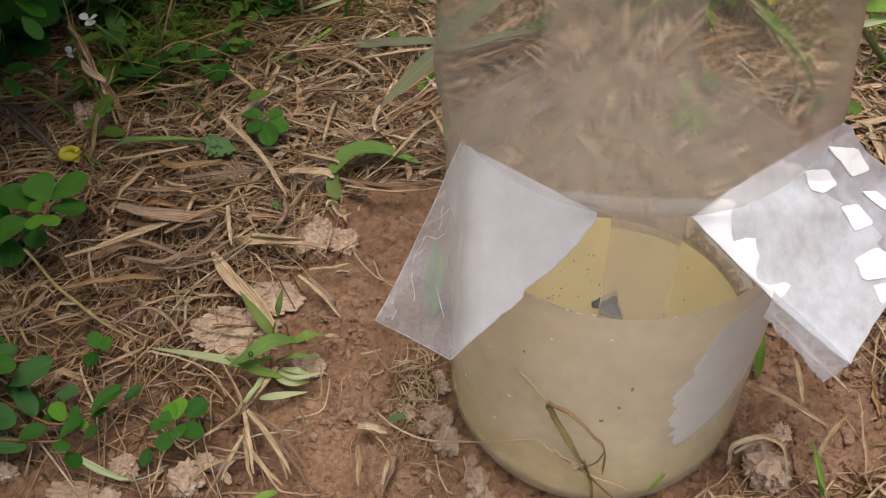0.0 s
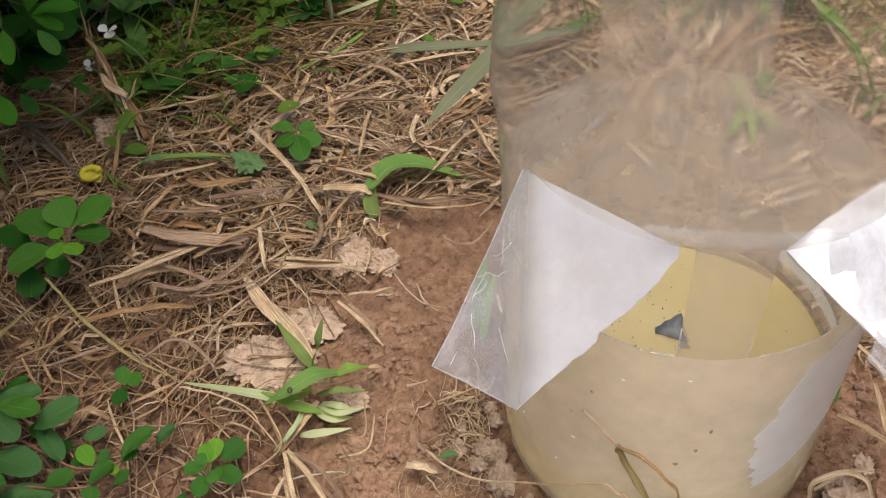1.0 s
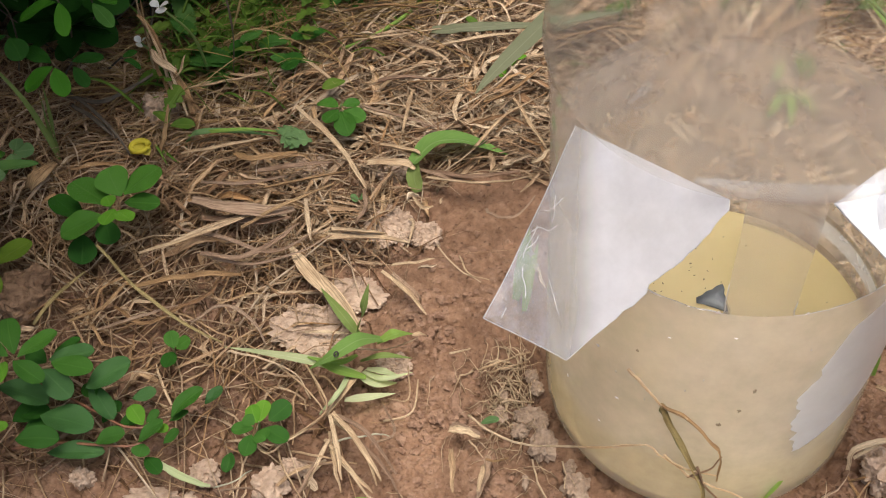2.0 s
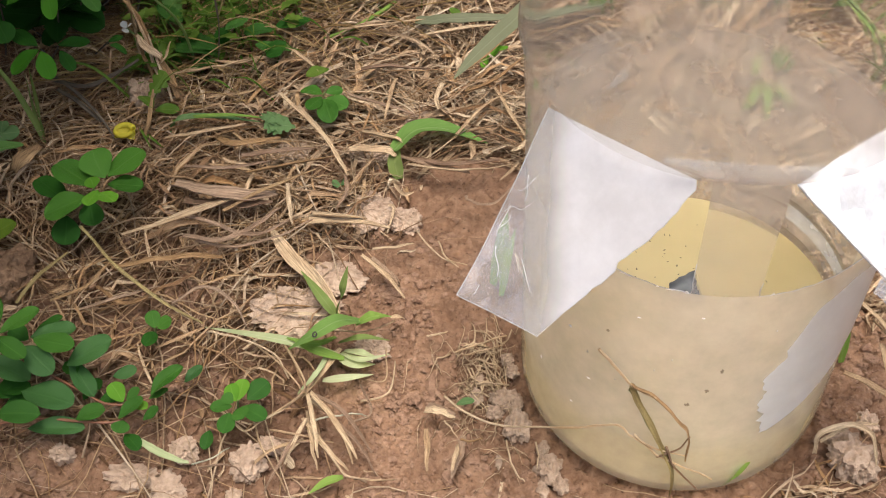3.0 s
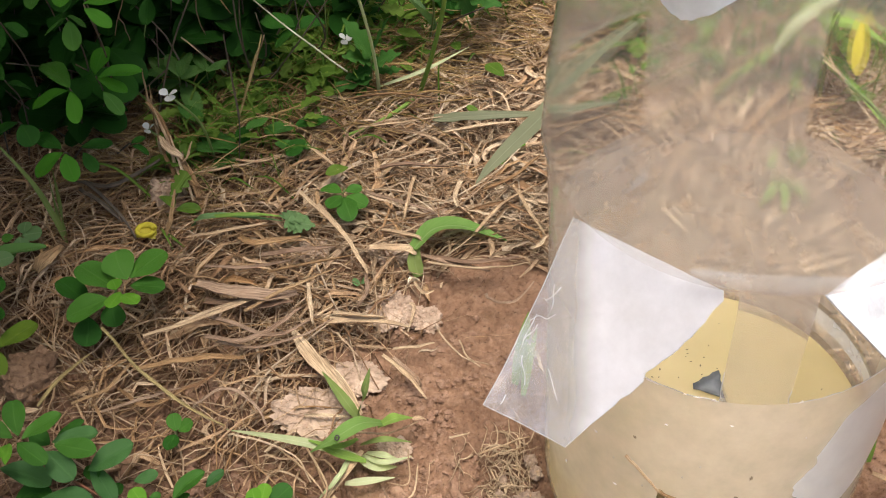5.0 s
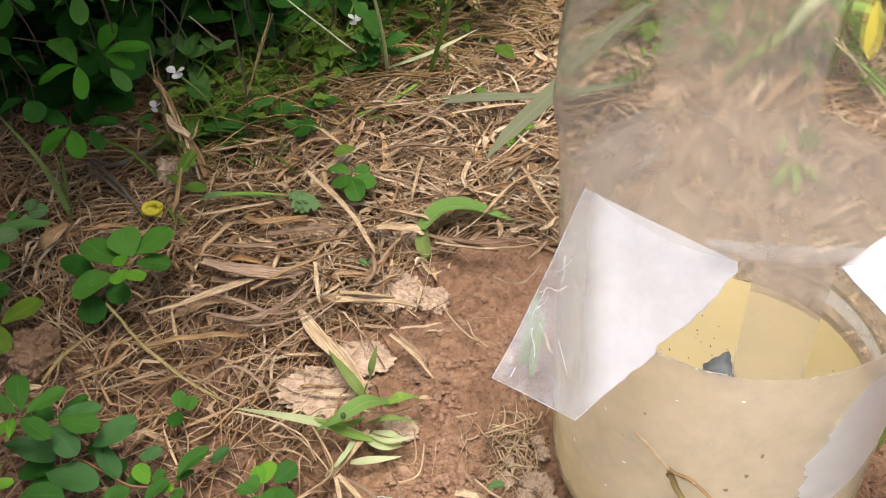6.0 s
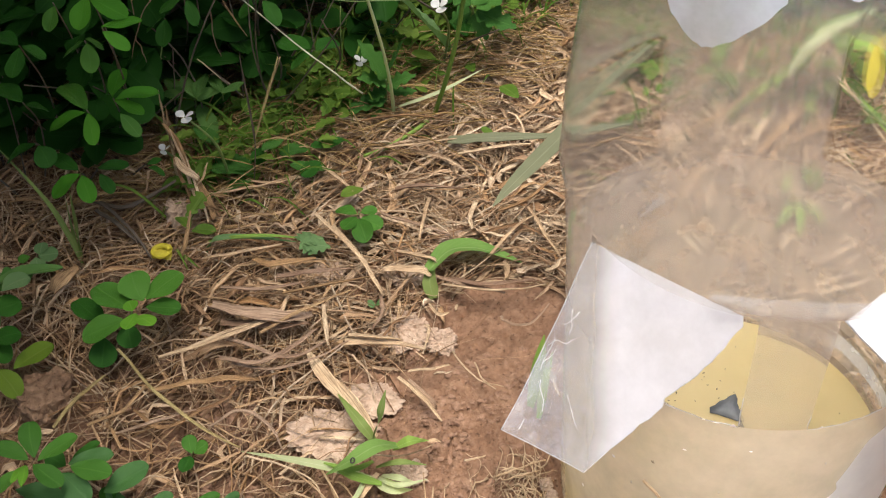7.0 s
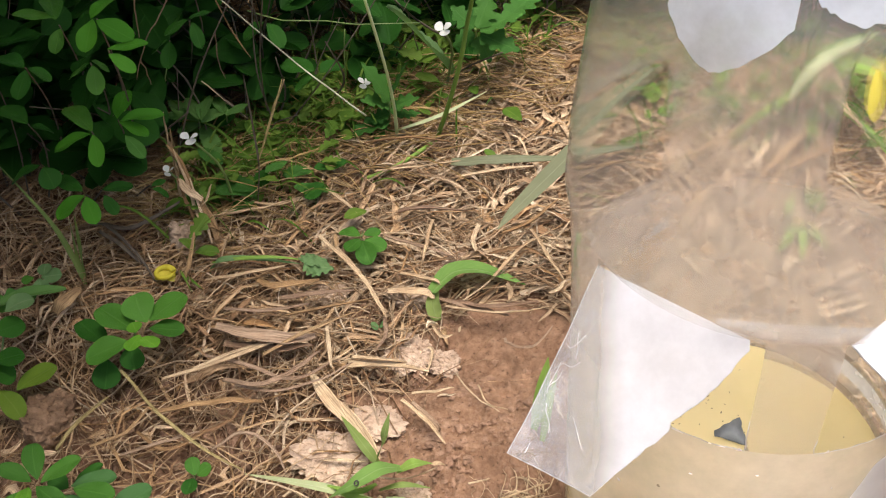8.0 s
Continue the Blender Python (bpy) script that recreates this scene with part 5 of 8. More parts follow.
leaflet(trailer, (-0.0975, 0.3556, 0.0220), (-0.0789, 0.3518, 0.0190), 0.0087, M_LEAF_BLUE)
leaflet(trailer, (-0.0809, 0.3470, 0.0180), (-0.0609, 0.3422, 0.0200), 0.0103, M_LEAF_BLUE)
leaflet(trailer, (-0.0894, 0.3330, 0.0300), (-0.0947, 0.3445, 0.0320), 0.0055, M_LEAF)
leaflet(trailer, (-0.0918, 0.3320, 0.0300), (-0.0836, 0.3350, 0.0320), 0.0046, M_LEAF_YOUNG)
leaflet(trailer, (-0.0931, 0.3505, 0.0120), (-0.0802, 0.3510, 0.0140), 0.0060, M_LEAF_DARK)
leaflet(trailer, (-0.0535, 0.3589, 0.0100), (-0.0449, 0.3612, 0.0120), 0.0046, M_LEAF_BLUE)
leaflet(trailer, (-0.0457, 0.3463, 0.0140), (-0.0511, 0.3525, 0.0160), 0.0055, M_LEAF_YOUNG)
leaflet(trailer, (-0.0455, 0.3484, 0.0120), (-0.0415, 0.3523, 0.0140), 0.0034, M_LEAF_MID)
leaflet(trailer, (-0.0849, 0.3350, 0.0220), (-0.0690, 0.3348, 0.0240), 0.0072, M_LEAF_MID)
leaflet(trailer, (-0.0774, 0.3357, 0.0120), (-0.0578, 0.3374, 0.0120), 0.0061, M_LEAF_BLUE)
leaflet(trailer, (-0.0606, 0.3389, 0.0140), (-0.0507, 0.3423, 0.0160), 0.0063, M_LEAF_MID)
leaflet(trailer, (-0.0451, 0.3386, 0.0160), (-0.0377, 0.3462, 0.0180), 0.0056, M_LEAF_MID)
leaflet(trailer, (-0.0439, 0.3392, 0.0140), (-0.0443, 0.3343, 0.0140), 0.0057, M_LEAF_MID)
leaflet(trailer, (-0.0369, 0.3394, 0.0140), (-0.0323, 0.3439, 0.0160), 0.0043, M_LEAF_MID)
leaflet(trailer, (-0.0436, 0.3363, 0.0100), (-0.0373, 0.3306, 0.0100), 0.0050, M_LEAF_DARK)
leaflet(trailer, (-0.0928, 0.3473, 0.0120), (-0.0829, 0.3548, 0.0140), 0.0076, M_LEAF_DARK)
leaflet(trailer, (-0.0891, 0.3459, 0.0100), (-0.0777, 0.3487, 0.0100), 0.0069, M_LEAF_DARK)
leaflet(trailer, (-0.0626, 0.3501, 0.0080), (-0.0587, 0.3591, 0.0080), 0.0052, M_LEAF_DARK)
leaflet(trailer, (-0.0557, 0.3492, 0.0100), (-0.0479, 0.3520, 0.0100), 0.0045, M_LEAF_DARK)
leaflet(trailer, (-0.0354, 0.3475, 0.0180), (-0.0255, 0.3570, 0.0220), 0.0061, M_LEAF)
leaflet(trailer, (-0.0267, 0.3564, 0.0120), (-0.0210, 0.3622, 0.0140), 0.0045, M_LEAF_BLUE)
leaflet(trailer, (-0.0369, 0.3480, 0.0140), (-0.0303, 0.3511, 0.0160), 0.0031, M_LEAF_MID)
leaflet(trailer, (-0.0425, 0.3465, 0.0140), (-0.0360, 0.3429, 0.0160), 0.0041, M_LEAF_YOUNG)
# leaves that reach in from the side
edge_weed = plant('weed', (-0.1378, 0.4365, 0.002), 'mixed green weed with rounded light and dark leaves', 'plant')
leaflet(edge_weed, (-0.1355, 0.4412, 0.03), (-0.1185, 0.4535, 0.028), 0.0105, M_LEAF_WEED, 'lobed')
leaflet(edge_weed, (-0.137, 0.4392, 0.032), (-0.1095, 0.4545, 0.03), 0.0052, M_LEAF_PALE)
leaflet(edge_weed, (-0.127, 0.4364, 0.034), (-0.1181, 0.4441, 0.034), 0.011, M_LEAF_GREY)
leaflet(edge_weed, (-0.1299, 0.4282, 0.03), (-0.1209, 0.436, 0.028), 0.0097, M_LEAF_DARK)
leaflet(edge_weed, (-0.1262, 0.4159, 0.028), (-0.1168, 0.422, 0.026), 0.0112, M_LEAF_DARK)
leaflet(edge_weed, (-0.1197, 0.4118, 0.016), (-0.1092, 0.4263, 0.014), 0.0087, M_LEAF_YELLOW)
leaflet(edge_weed, (-0.1252, 0.4101, 0.018), (-0.1152, 0.4015, 0.012), 0.0078, M_LEAF_YELLOW)
leaflet(edge_weed, (-0.1278, 0.4135, 0.024), (-0.1197, 0.4156, 0.02), 0.01, M_LEAF_DARK)
leaflet(edge_weed, (-0.1342, 0.4731, 0.014), (-0.1381, 0.4697, 0.014), 0.0048, M_LEAF)
leaflet(edge_weed, (-0.1305, 0.4732, 0.014), (-0.1224, 0.4751, 0.014), 0.0067, M_LEAF_GREY)
leaflet(edge_weed, (-0.13, 0.4739, 0.014), (-0.1302, 0.4793, 0.016), 0.0063, M_LEAF_GREY)
leaflet(edge_weed, (-0.1315, 0.4725, 0.014), (-0.1278, 0.4654, 0.012), 0.0062, M_LEAF_GREY)
stalk(edge_weed, [(-0.1446, 0.4204, 0.0), (-0.1321, 0.4262, 0.015), (-0.1285, 0.437, 0.03)], 0.0013, M_STEM)
stalk(edge_weed, [(-0.1346, 0.4761, 0.0), (-0.1329, 0.4754, 0.008), (-0.1305, 0.4732, 0.014)], 0.001, M_STEM)
# young grass with one holed leaf
grass_clump = plant('grass_clump', (0.0289, 0.3748, 0.002), 'light green grass clump with holed broad leaf and withered blades', 'grass')
blade(grass_clump, [(0.0333, 0.3838, 0.014), (0.0266, 0.3779, 0.022), (0.0183, 0.3717, 0.022), (0.0086, 0.3705, 0.014)], 0.0072, M_GRASS_MID)
blade(grass_clump, [(0.0314, 0.3822, 0.014), (0.0379, 0.3831, 0.018), (0.0436, 0.3876, 0.012)], 0.0053, M_GRASS)
blade(grass_clump, [(0.0429, 0.3885, 0.01), (0.0459, 0.3898, 0.009), (0.0479, 0.391, 0.006)], 0.0021, M_STRAW_PALE)
blade(grass_clump, [(0.0253, 0.374, 0.006), (0.0109, 0.3757, 0.01), (-0.0042, 0.3786, 0.01), (-0.0267, 0.3855, 0.004)], 0.0035, M_GRASS_PALE)
blade(grass_clump, [(0.0275, 0.3726, 0.006), (0.018, 0.3717, 0.012), (0.0086, 0.3771, 0.01)], 0.0033, M_GRASS)
blade(grass_clump, [(0.023, 0.3893, 0.01), (0.0266, 0.3894, 0.024), (0.0289, 0.3947, 0.032)], 0.0037, M_GRASS_OLIVE)
blade(grass_clump, [(0.0232, 0.3892, 0.008), (0.0178, 0.3934, 0.014), (0.0074, 0.4073, 0.012)], 0.0042, M_GRASS_OLIVE)
blade(grass_clump, [(0.009, 0.4058, 0.012), (-0.001, 0.4191, 0.01), (-0.0095, 0.432, 0.008)], 0.0053, M_STRAW_PALE)
blade(grass_clump, [(0.023, 0.3921, 0.006), (0.0127, 0.4062, 0.008), (0.0019, 0.4197, 0.008)], 0.0052, M_STRAW_PALE)
blade(grass_clump, [(0.025, 0.3743, 0.004), (0.0323, 0.369, 0.008), (0.0386, 0.3719, 0.004)], 0.0041, M_GRASS_PALE)
blade(grass_clump, [(0.0203, 0.365, 0.003), (0.0285, 0.3644, 0.006), (0.0383, 0.3675, 0.004)], 0.0033, M_GRASS_PALE)
blade(grass_clump, [(0.0257, 0.377, 0.006), (0.0204, 0.3657, 0.008), (0.0142, 0.3566, 0.004)], 0.0031, M_STRAW_PALE)
blade(grass_clump, [(0.0267, 0.3774, 0.004), (0.0341, 0.3727, 0.01), (0.0395, 0.3736, 0.006)], 0.0033, M_GRASS_PALE)
blade(grass_clump, [(0.0014, 0.3921, 0.005), (0.0104, 0.391, 0.007), (0.0231, 0.3911, 0.006)], 0.0017, M_STRAW_PALE)
blade(grass_clump, [(0.0246, 0.3794, 0.006), (0.0341, 0.3768, 0.014), (0.0436, 0.3798, 0.008)], 0.0028, M_GRASS_OLIVE)
blade(grass_clump, [(0.0234, 0.3819, 0.006), (0.018, 0.3733, 0.014), (0.0042, 0.3784, 0.01)], 0.0024, M_GRASS)
blade(grass_clump, [(0.0256, 0.3763, 0.004), (0.0345, 0.3698, 0.01), (0.0439, 0.3752, 0.006)], 0.0028, M_GRASS_PALE)
bite_hole(grass_clump, (0.0193, 0.3705, 0.0238))
# bent grass leaf
bent_leaf = plant('bent_grass_leaf', (0.0401, 0.4656, 0.002), 'bent bright green grass leaf with pale withered base', 'grass')
blade(bent_leaf, [(0.0383, 0.4649, 0.0010), (0.0367, 0.4693, 0.0070), (0.0384, 0.4754, 0.0120)], 0.0062, M_GRASS_OLIVE)
blade(bent_leaf, [(0.0363, 0.4717, 0.0110), (0.0437, 0.4811, 0.0130), (0.0534, 0.4843, 0.0120), (0.0628, 0.4852, 0.0080), (0.0744, 0.4833, 0.0040)], 0.0108, M_GRASS_MID)
blade(bent_leaf, [(0.0669, 0.4806, 0.0080), (0.0683, 0.4786, 0.0040), (0.0675, 0.4758, 0.0020)], 0.0024, M_STRAW_PALE)
# limp weed between straw
limp_weed = plant('limp_weed', (-0.04, 0.4928, 0.002), 'limp grey-green weed with wilted lobed leaf', 'plant')
blade(limp_weed, [(-0.0626, 0.4874, 0.002), (-0.0572, 0.4865, 0.012), (-0.0422, 0.4883, 0.012), (-0.0209, 0.4893, 0.008)], 0.0044, M_LEAF_GREY)
blade(limp_weed, [(-0.0611, 0.4891, 0.008), (-0.0463, 0.4862, 0.014), (-0.0321, 0.4882, 0.013), (-0.0184, 0.4905, 0.009)], 0.0022, M_GRASS)
leaflet(limp_weed, (-0.0197, 0.4861, 0.012), (-0.011, 0.4923, 0.008), 0.0094, M_LEAF_GREY, 'lobed')
leaflet(limp_weed, (-0.0185, 0.4847, 0.012), (-0.0072, 0.487, 0.008), 0.0087, M_LEAF_GREY, 'lobed')
leaflet(limp_weed, (-0.0196, 0.4854, 0.012), (-0.0124, 0.4828, 0.008), 0.0079, M_LEAF_GREY, 'lobed')
leaflet(limp_weed, (-0.0208, 0.4867, 0.012), (-0.017, 0.4957, 0.008), 0.0065, M_LEAF_GREY, 'lobed')
cotyledon = plant('seedling', (0.0146, 0.4598, 0.002), 'tiny pale green seedling with two round leaves', 'plant', 'seedlings')
leaflet(cotyledon, (0.015, 0.4586, 0.004), (0.012, 0.4574, 0.006), 0.0037, M_LEAF_GREY)
leaflet(cotyledon, (0.015, 0.4586, 0.004), (0.018, 0.4588, 0.006), 0.0037, M_LEAF_GREY)
sprout = plant('seedling', (0.0725, 0.5389, 0.002), 'tiny yellow-green sprout beside the dry litter', 'plant', 'seedlings')
leaflet(sprout, (0.0711, 0.5348, 0.004), (0.0772, 0.5384, 0.01), 0.0036, M_LEAF_YOUNG)
leaflet(sprout, (0.0716, 0.5367, 0.004), (0.0698, 0.5299, 0.004), 0.0031, M_LEAF_YOUNG)
leaflet(sprout, (0.0725, 0.5383, 0.006), (0.081, 0.537, 0.01), 0.0026, M_LEAF_YOUNG)
sprout_b = plant('seedling', (0.0716, 0.3578, 0.002), 'tiny green leaf on bare soil', 'plant', 'seedlings')
leaflet(sprout_b, (0.0688, 0.3571, 0.003), (0.0752, 0.3586, 0.004), 0.0028, M_LEAF_GREY)
# leafy shrub in deep shade; sunlit and dark leaf colours carry the light
shrub = plant('legume_shrub', (-0.1449, 0.5431, 0.002), 'dense dark green shrub with paired oval leaflets in shade', 'shrub')
stalk(shrub, [(-0.1208, 0.5729, 0.0000), (-0.0973, 0.5333, 0.0748), (-0.0816, 0.4969, 0.1280)], 0.0009, M_STEM_DARK)
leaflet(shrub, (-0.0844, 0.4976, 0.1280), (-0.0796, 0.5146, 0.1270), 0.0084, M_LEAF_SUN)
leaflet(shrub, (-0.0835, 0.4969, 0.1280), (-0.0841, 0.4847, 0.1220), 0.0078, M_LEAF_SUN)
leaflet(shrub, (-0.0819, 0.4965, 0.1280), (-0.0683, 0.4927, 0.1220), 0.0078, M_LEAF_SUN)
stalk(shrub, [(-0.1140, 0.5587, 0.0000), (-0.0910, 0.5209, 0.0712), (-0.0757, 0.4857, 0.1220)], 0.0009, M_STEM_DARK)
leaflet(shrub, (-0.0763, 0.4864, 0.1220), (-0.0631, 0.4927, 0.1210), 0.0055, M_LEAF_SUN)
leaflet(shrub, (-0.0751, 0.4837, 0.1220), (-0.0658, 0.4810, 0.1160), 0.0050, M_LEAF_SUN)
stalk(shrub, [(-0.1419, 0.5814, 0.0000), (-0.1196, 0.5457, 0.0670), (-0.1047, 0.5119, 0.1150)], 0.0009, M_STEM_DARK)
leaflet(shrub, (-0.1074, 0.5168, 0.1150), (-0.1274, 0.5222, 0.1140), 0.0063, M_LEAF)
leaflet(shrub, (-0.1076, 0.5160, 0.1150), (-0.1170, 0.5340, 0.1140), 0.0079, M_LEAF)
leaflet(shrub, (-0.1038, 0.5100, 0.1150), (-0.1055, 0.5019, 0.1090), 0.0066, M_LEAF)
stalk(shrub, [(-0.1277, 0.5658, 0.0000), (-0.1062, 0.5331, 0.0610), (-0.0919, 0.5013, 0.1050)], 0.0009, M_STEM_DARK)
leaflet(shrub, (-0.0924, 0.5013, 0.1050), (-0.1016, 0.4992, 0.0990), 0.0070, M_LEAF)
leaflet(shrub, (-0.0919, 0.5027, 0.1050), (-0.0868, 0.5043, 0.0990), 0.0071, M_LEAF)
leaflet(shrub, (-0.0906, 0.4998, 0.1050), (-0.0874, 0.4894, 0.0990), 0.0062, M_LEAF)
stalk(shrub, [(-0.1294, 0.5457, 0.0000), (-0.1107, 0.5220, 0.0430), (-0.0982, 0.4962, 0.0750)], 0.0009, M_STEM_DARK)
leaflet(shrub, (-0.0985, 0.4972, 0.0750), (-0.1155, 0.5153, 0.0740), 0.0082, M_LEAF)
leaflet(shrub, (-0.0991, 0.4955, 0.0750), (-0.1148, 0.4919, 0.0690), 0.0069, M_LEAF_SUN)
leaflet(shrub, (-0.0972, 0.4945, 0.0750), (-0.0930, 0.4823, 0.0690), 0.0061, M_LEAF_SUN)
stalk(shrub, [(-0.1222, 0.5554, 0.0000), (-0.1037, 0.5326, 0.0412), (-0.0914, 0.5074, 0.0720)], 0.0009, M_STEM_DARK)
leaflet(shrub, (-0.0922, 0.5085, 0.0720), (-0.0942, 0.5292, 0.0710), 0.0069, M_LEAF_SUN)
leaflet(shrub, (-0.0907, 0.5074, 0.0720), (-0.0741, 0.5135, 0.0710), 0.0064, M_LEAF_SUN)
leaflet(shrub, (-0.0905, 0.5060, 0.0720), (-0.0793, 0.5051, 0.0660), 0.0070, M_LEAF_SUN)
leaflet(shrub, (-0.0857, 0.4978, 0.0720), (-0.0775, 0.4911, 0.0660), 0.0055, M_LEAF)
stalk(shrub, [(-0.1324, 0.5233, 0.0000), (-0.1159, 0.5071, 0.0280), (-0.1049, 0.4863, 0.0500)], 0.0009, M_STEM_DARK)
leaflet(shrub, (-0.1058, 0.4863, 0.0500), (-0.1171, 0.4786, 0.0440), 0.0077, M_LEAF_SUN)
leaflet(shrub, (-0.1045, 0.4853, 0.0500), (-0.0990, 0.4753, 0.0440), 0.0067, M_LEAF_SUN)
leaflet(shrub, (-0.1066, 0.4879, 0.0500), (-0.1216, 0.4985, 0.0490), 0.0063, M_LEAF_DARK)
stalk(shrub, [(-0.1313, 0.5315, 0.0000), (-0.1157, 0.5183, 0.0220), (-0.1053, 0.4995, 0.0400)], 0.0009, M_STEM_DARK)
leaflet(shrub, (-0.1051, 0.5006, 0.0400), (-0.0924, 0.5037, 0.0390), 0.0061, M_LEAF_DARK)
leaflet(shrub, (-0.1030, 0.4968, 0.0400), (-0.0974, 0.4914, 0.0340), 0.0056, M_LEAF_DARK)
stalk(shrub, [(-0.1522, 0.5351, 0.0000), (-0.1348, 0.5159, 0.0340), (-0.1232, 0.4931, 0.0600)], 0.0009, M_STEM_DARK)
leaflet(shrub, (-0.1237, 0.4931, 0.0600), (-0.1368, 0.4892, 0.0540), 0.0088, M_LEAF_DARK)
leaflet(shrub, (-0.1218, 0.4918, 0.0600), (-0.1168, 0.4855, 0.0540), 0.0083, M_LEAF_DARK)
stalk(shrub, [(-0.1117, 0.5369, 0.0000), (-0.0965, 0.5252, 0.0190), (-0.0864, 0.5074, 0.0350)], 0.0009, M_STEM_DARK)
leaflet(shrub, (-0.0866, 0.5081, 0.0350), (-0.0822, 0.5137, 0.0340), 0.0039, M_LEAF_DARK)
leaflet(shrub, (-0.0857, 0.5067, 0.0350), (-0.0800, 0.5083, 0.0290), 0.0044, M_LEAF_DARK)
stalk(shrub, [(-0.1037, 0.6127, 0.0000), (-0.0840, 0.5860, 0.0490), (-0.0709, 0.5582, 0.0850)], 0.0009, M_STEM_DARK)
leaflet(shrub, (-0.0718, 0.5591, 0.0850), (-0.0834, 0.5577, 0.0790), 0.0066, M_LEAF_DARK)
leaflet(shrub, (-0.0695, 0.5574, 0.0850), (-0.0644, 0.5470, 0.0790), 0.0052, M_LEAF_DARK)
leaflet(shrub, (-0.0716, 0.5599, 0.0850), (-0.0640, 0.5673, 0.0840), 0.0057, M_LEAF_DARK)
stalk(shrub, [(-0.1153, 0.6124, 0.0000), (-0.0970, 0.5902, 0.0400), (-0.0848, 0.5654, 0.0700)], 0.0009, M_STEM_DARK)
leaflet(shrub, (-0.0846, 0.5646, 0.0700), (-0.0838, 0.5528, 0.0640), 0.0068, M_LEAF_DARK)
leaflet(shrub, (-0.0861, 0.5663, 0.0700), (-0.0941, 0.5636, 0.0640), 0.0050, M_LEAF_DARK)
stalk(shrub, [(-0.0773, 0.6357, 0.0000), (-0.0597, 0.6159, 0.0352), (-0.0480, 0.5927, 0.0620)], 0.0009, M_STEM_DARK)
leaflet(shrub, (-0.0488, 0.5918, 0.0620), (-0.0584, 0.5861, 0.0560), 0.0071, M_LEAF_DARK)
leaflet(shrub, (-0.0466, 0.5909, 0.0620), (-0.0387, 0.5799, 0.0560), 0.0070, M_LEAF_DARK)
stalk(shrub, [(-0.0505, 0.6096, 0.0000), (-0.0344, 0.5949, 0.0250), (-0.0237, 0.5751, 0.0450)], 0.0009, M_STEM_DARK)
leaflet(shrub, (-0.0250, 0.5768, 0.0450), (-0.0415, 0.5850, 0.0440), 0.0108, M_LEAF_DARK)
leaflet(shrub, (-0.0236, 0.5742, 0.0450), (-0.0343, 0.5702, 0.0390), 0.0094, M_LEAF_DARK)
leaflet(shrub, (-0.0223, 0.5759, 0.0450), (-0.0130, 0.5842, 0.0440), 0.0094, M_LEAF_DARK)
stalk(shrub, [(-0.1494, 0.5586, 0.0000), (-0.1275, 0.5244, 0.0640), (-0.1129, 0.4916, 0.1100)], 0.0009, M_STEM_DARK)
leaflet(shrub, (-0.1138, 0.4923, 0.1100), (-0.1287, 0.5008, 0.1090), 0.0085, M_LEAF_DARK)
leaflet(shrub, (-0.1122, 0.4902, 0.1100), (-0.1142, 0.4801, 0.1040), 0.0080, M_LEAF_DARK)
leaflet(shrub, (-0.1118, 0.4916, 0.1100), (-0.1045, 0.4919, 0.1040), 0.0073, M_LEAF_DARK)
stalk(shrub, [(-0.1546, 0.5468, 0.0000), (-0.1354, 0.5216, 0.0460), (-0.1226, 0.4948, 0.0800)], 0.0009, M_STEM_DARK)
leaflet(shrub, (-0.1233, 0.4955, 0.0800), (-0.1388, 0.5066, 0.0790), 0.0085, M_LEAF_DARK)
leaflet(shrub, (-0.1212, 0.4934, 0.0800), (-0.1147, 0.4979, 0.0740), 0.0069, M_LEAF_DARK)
shade_weed = plant('toothed_weed', (-0.0891, 0.5772, 0.0020), 'low green weed with toothed leaves under the shrub edge', 'plant')
leaflet(shade_weed, (-0.0788, 0.5583, 0.0300), (-0.0990, 0.5783, 0.0270), 0.0078, M_LEAF_PALE, 'toothed')
leaflet(shade_weed, (-0.0766, 0.5546, 0.0340), (-0.0880, 0.5750, 0.0310), 0.0064, M_LEAF_PALE, 'toothed')
leaflet(shade_weed, (-0.0758, 0.5546, 0.0340), (-0.0769, 0.5768, 0.0310), 0.0068, M_LEAF_PALE, 'toothed')
leaflet(shade_weed, (-0.0771, 0.5579, 0.0300), (-0.0680, 0.5725, 0.0270), 0.0082, M_LEAF_PALE, 'toothed')
leaflet(shade_weed, (-0.0806, 0.5627, 0.0240), (-0.0920, 0.5620, 0.0210), 0.0079, M_LEAF_PALE, 'toothed')
leaflet(shade_weed, (-0.0807, 0.5667, 0.0200), (-0.0674, 0.5456, 0.0170), 0.0080, M_LEAF_PALE, 'toothed')
leaflet(shade_weed, (-0.0816, 0.5645, 0.0300), (-0.0970, 0.5659, 0.0270), 0.0069, M_LEAF_PALE, 'toothed')
leaflet(shade_weed, (-0.0664, 0.5625, 0.0300), (-0.0589, 0.5760, 0.0270), 0.0060, M_LEAF_PALE, 'toothed')
leaflet(shade_weed, (-0.0673, 0.5646, 0.0300), (-0.0772, 0.5819, 0.0270), 0.0055, M_LEAF_PALE, 'toothed')
leaflet(shade_weed, (-0.0532, 0.5858, 0.0200), (-0.0475, 0.5950, 0.0170), 0.0048, M_LEAF_PALE, 'toothed')
leaflet(shade_weed, (-0.0524, 0.5849, 0.0200), (-0.0582, 0.5949, 0.0170), 0.0038, M_LEAF_PALE, 'toothed')
leaflet(shade_weed, (-0.0406, 0.5866, 0.0160), (-0.0344, 0.5939, 0.0130), 0.0058, M_LEAF_PALE, 'toothed')
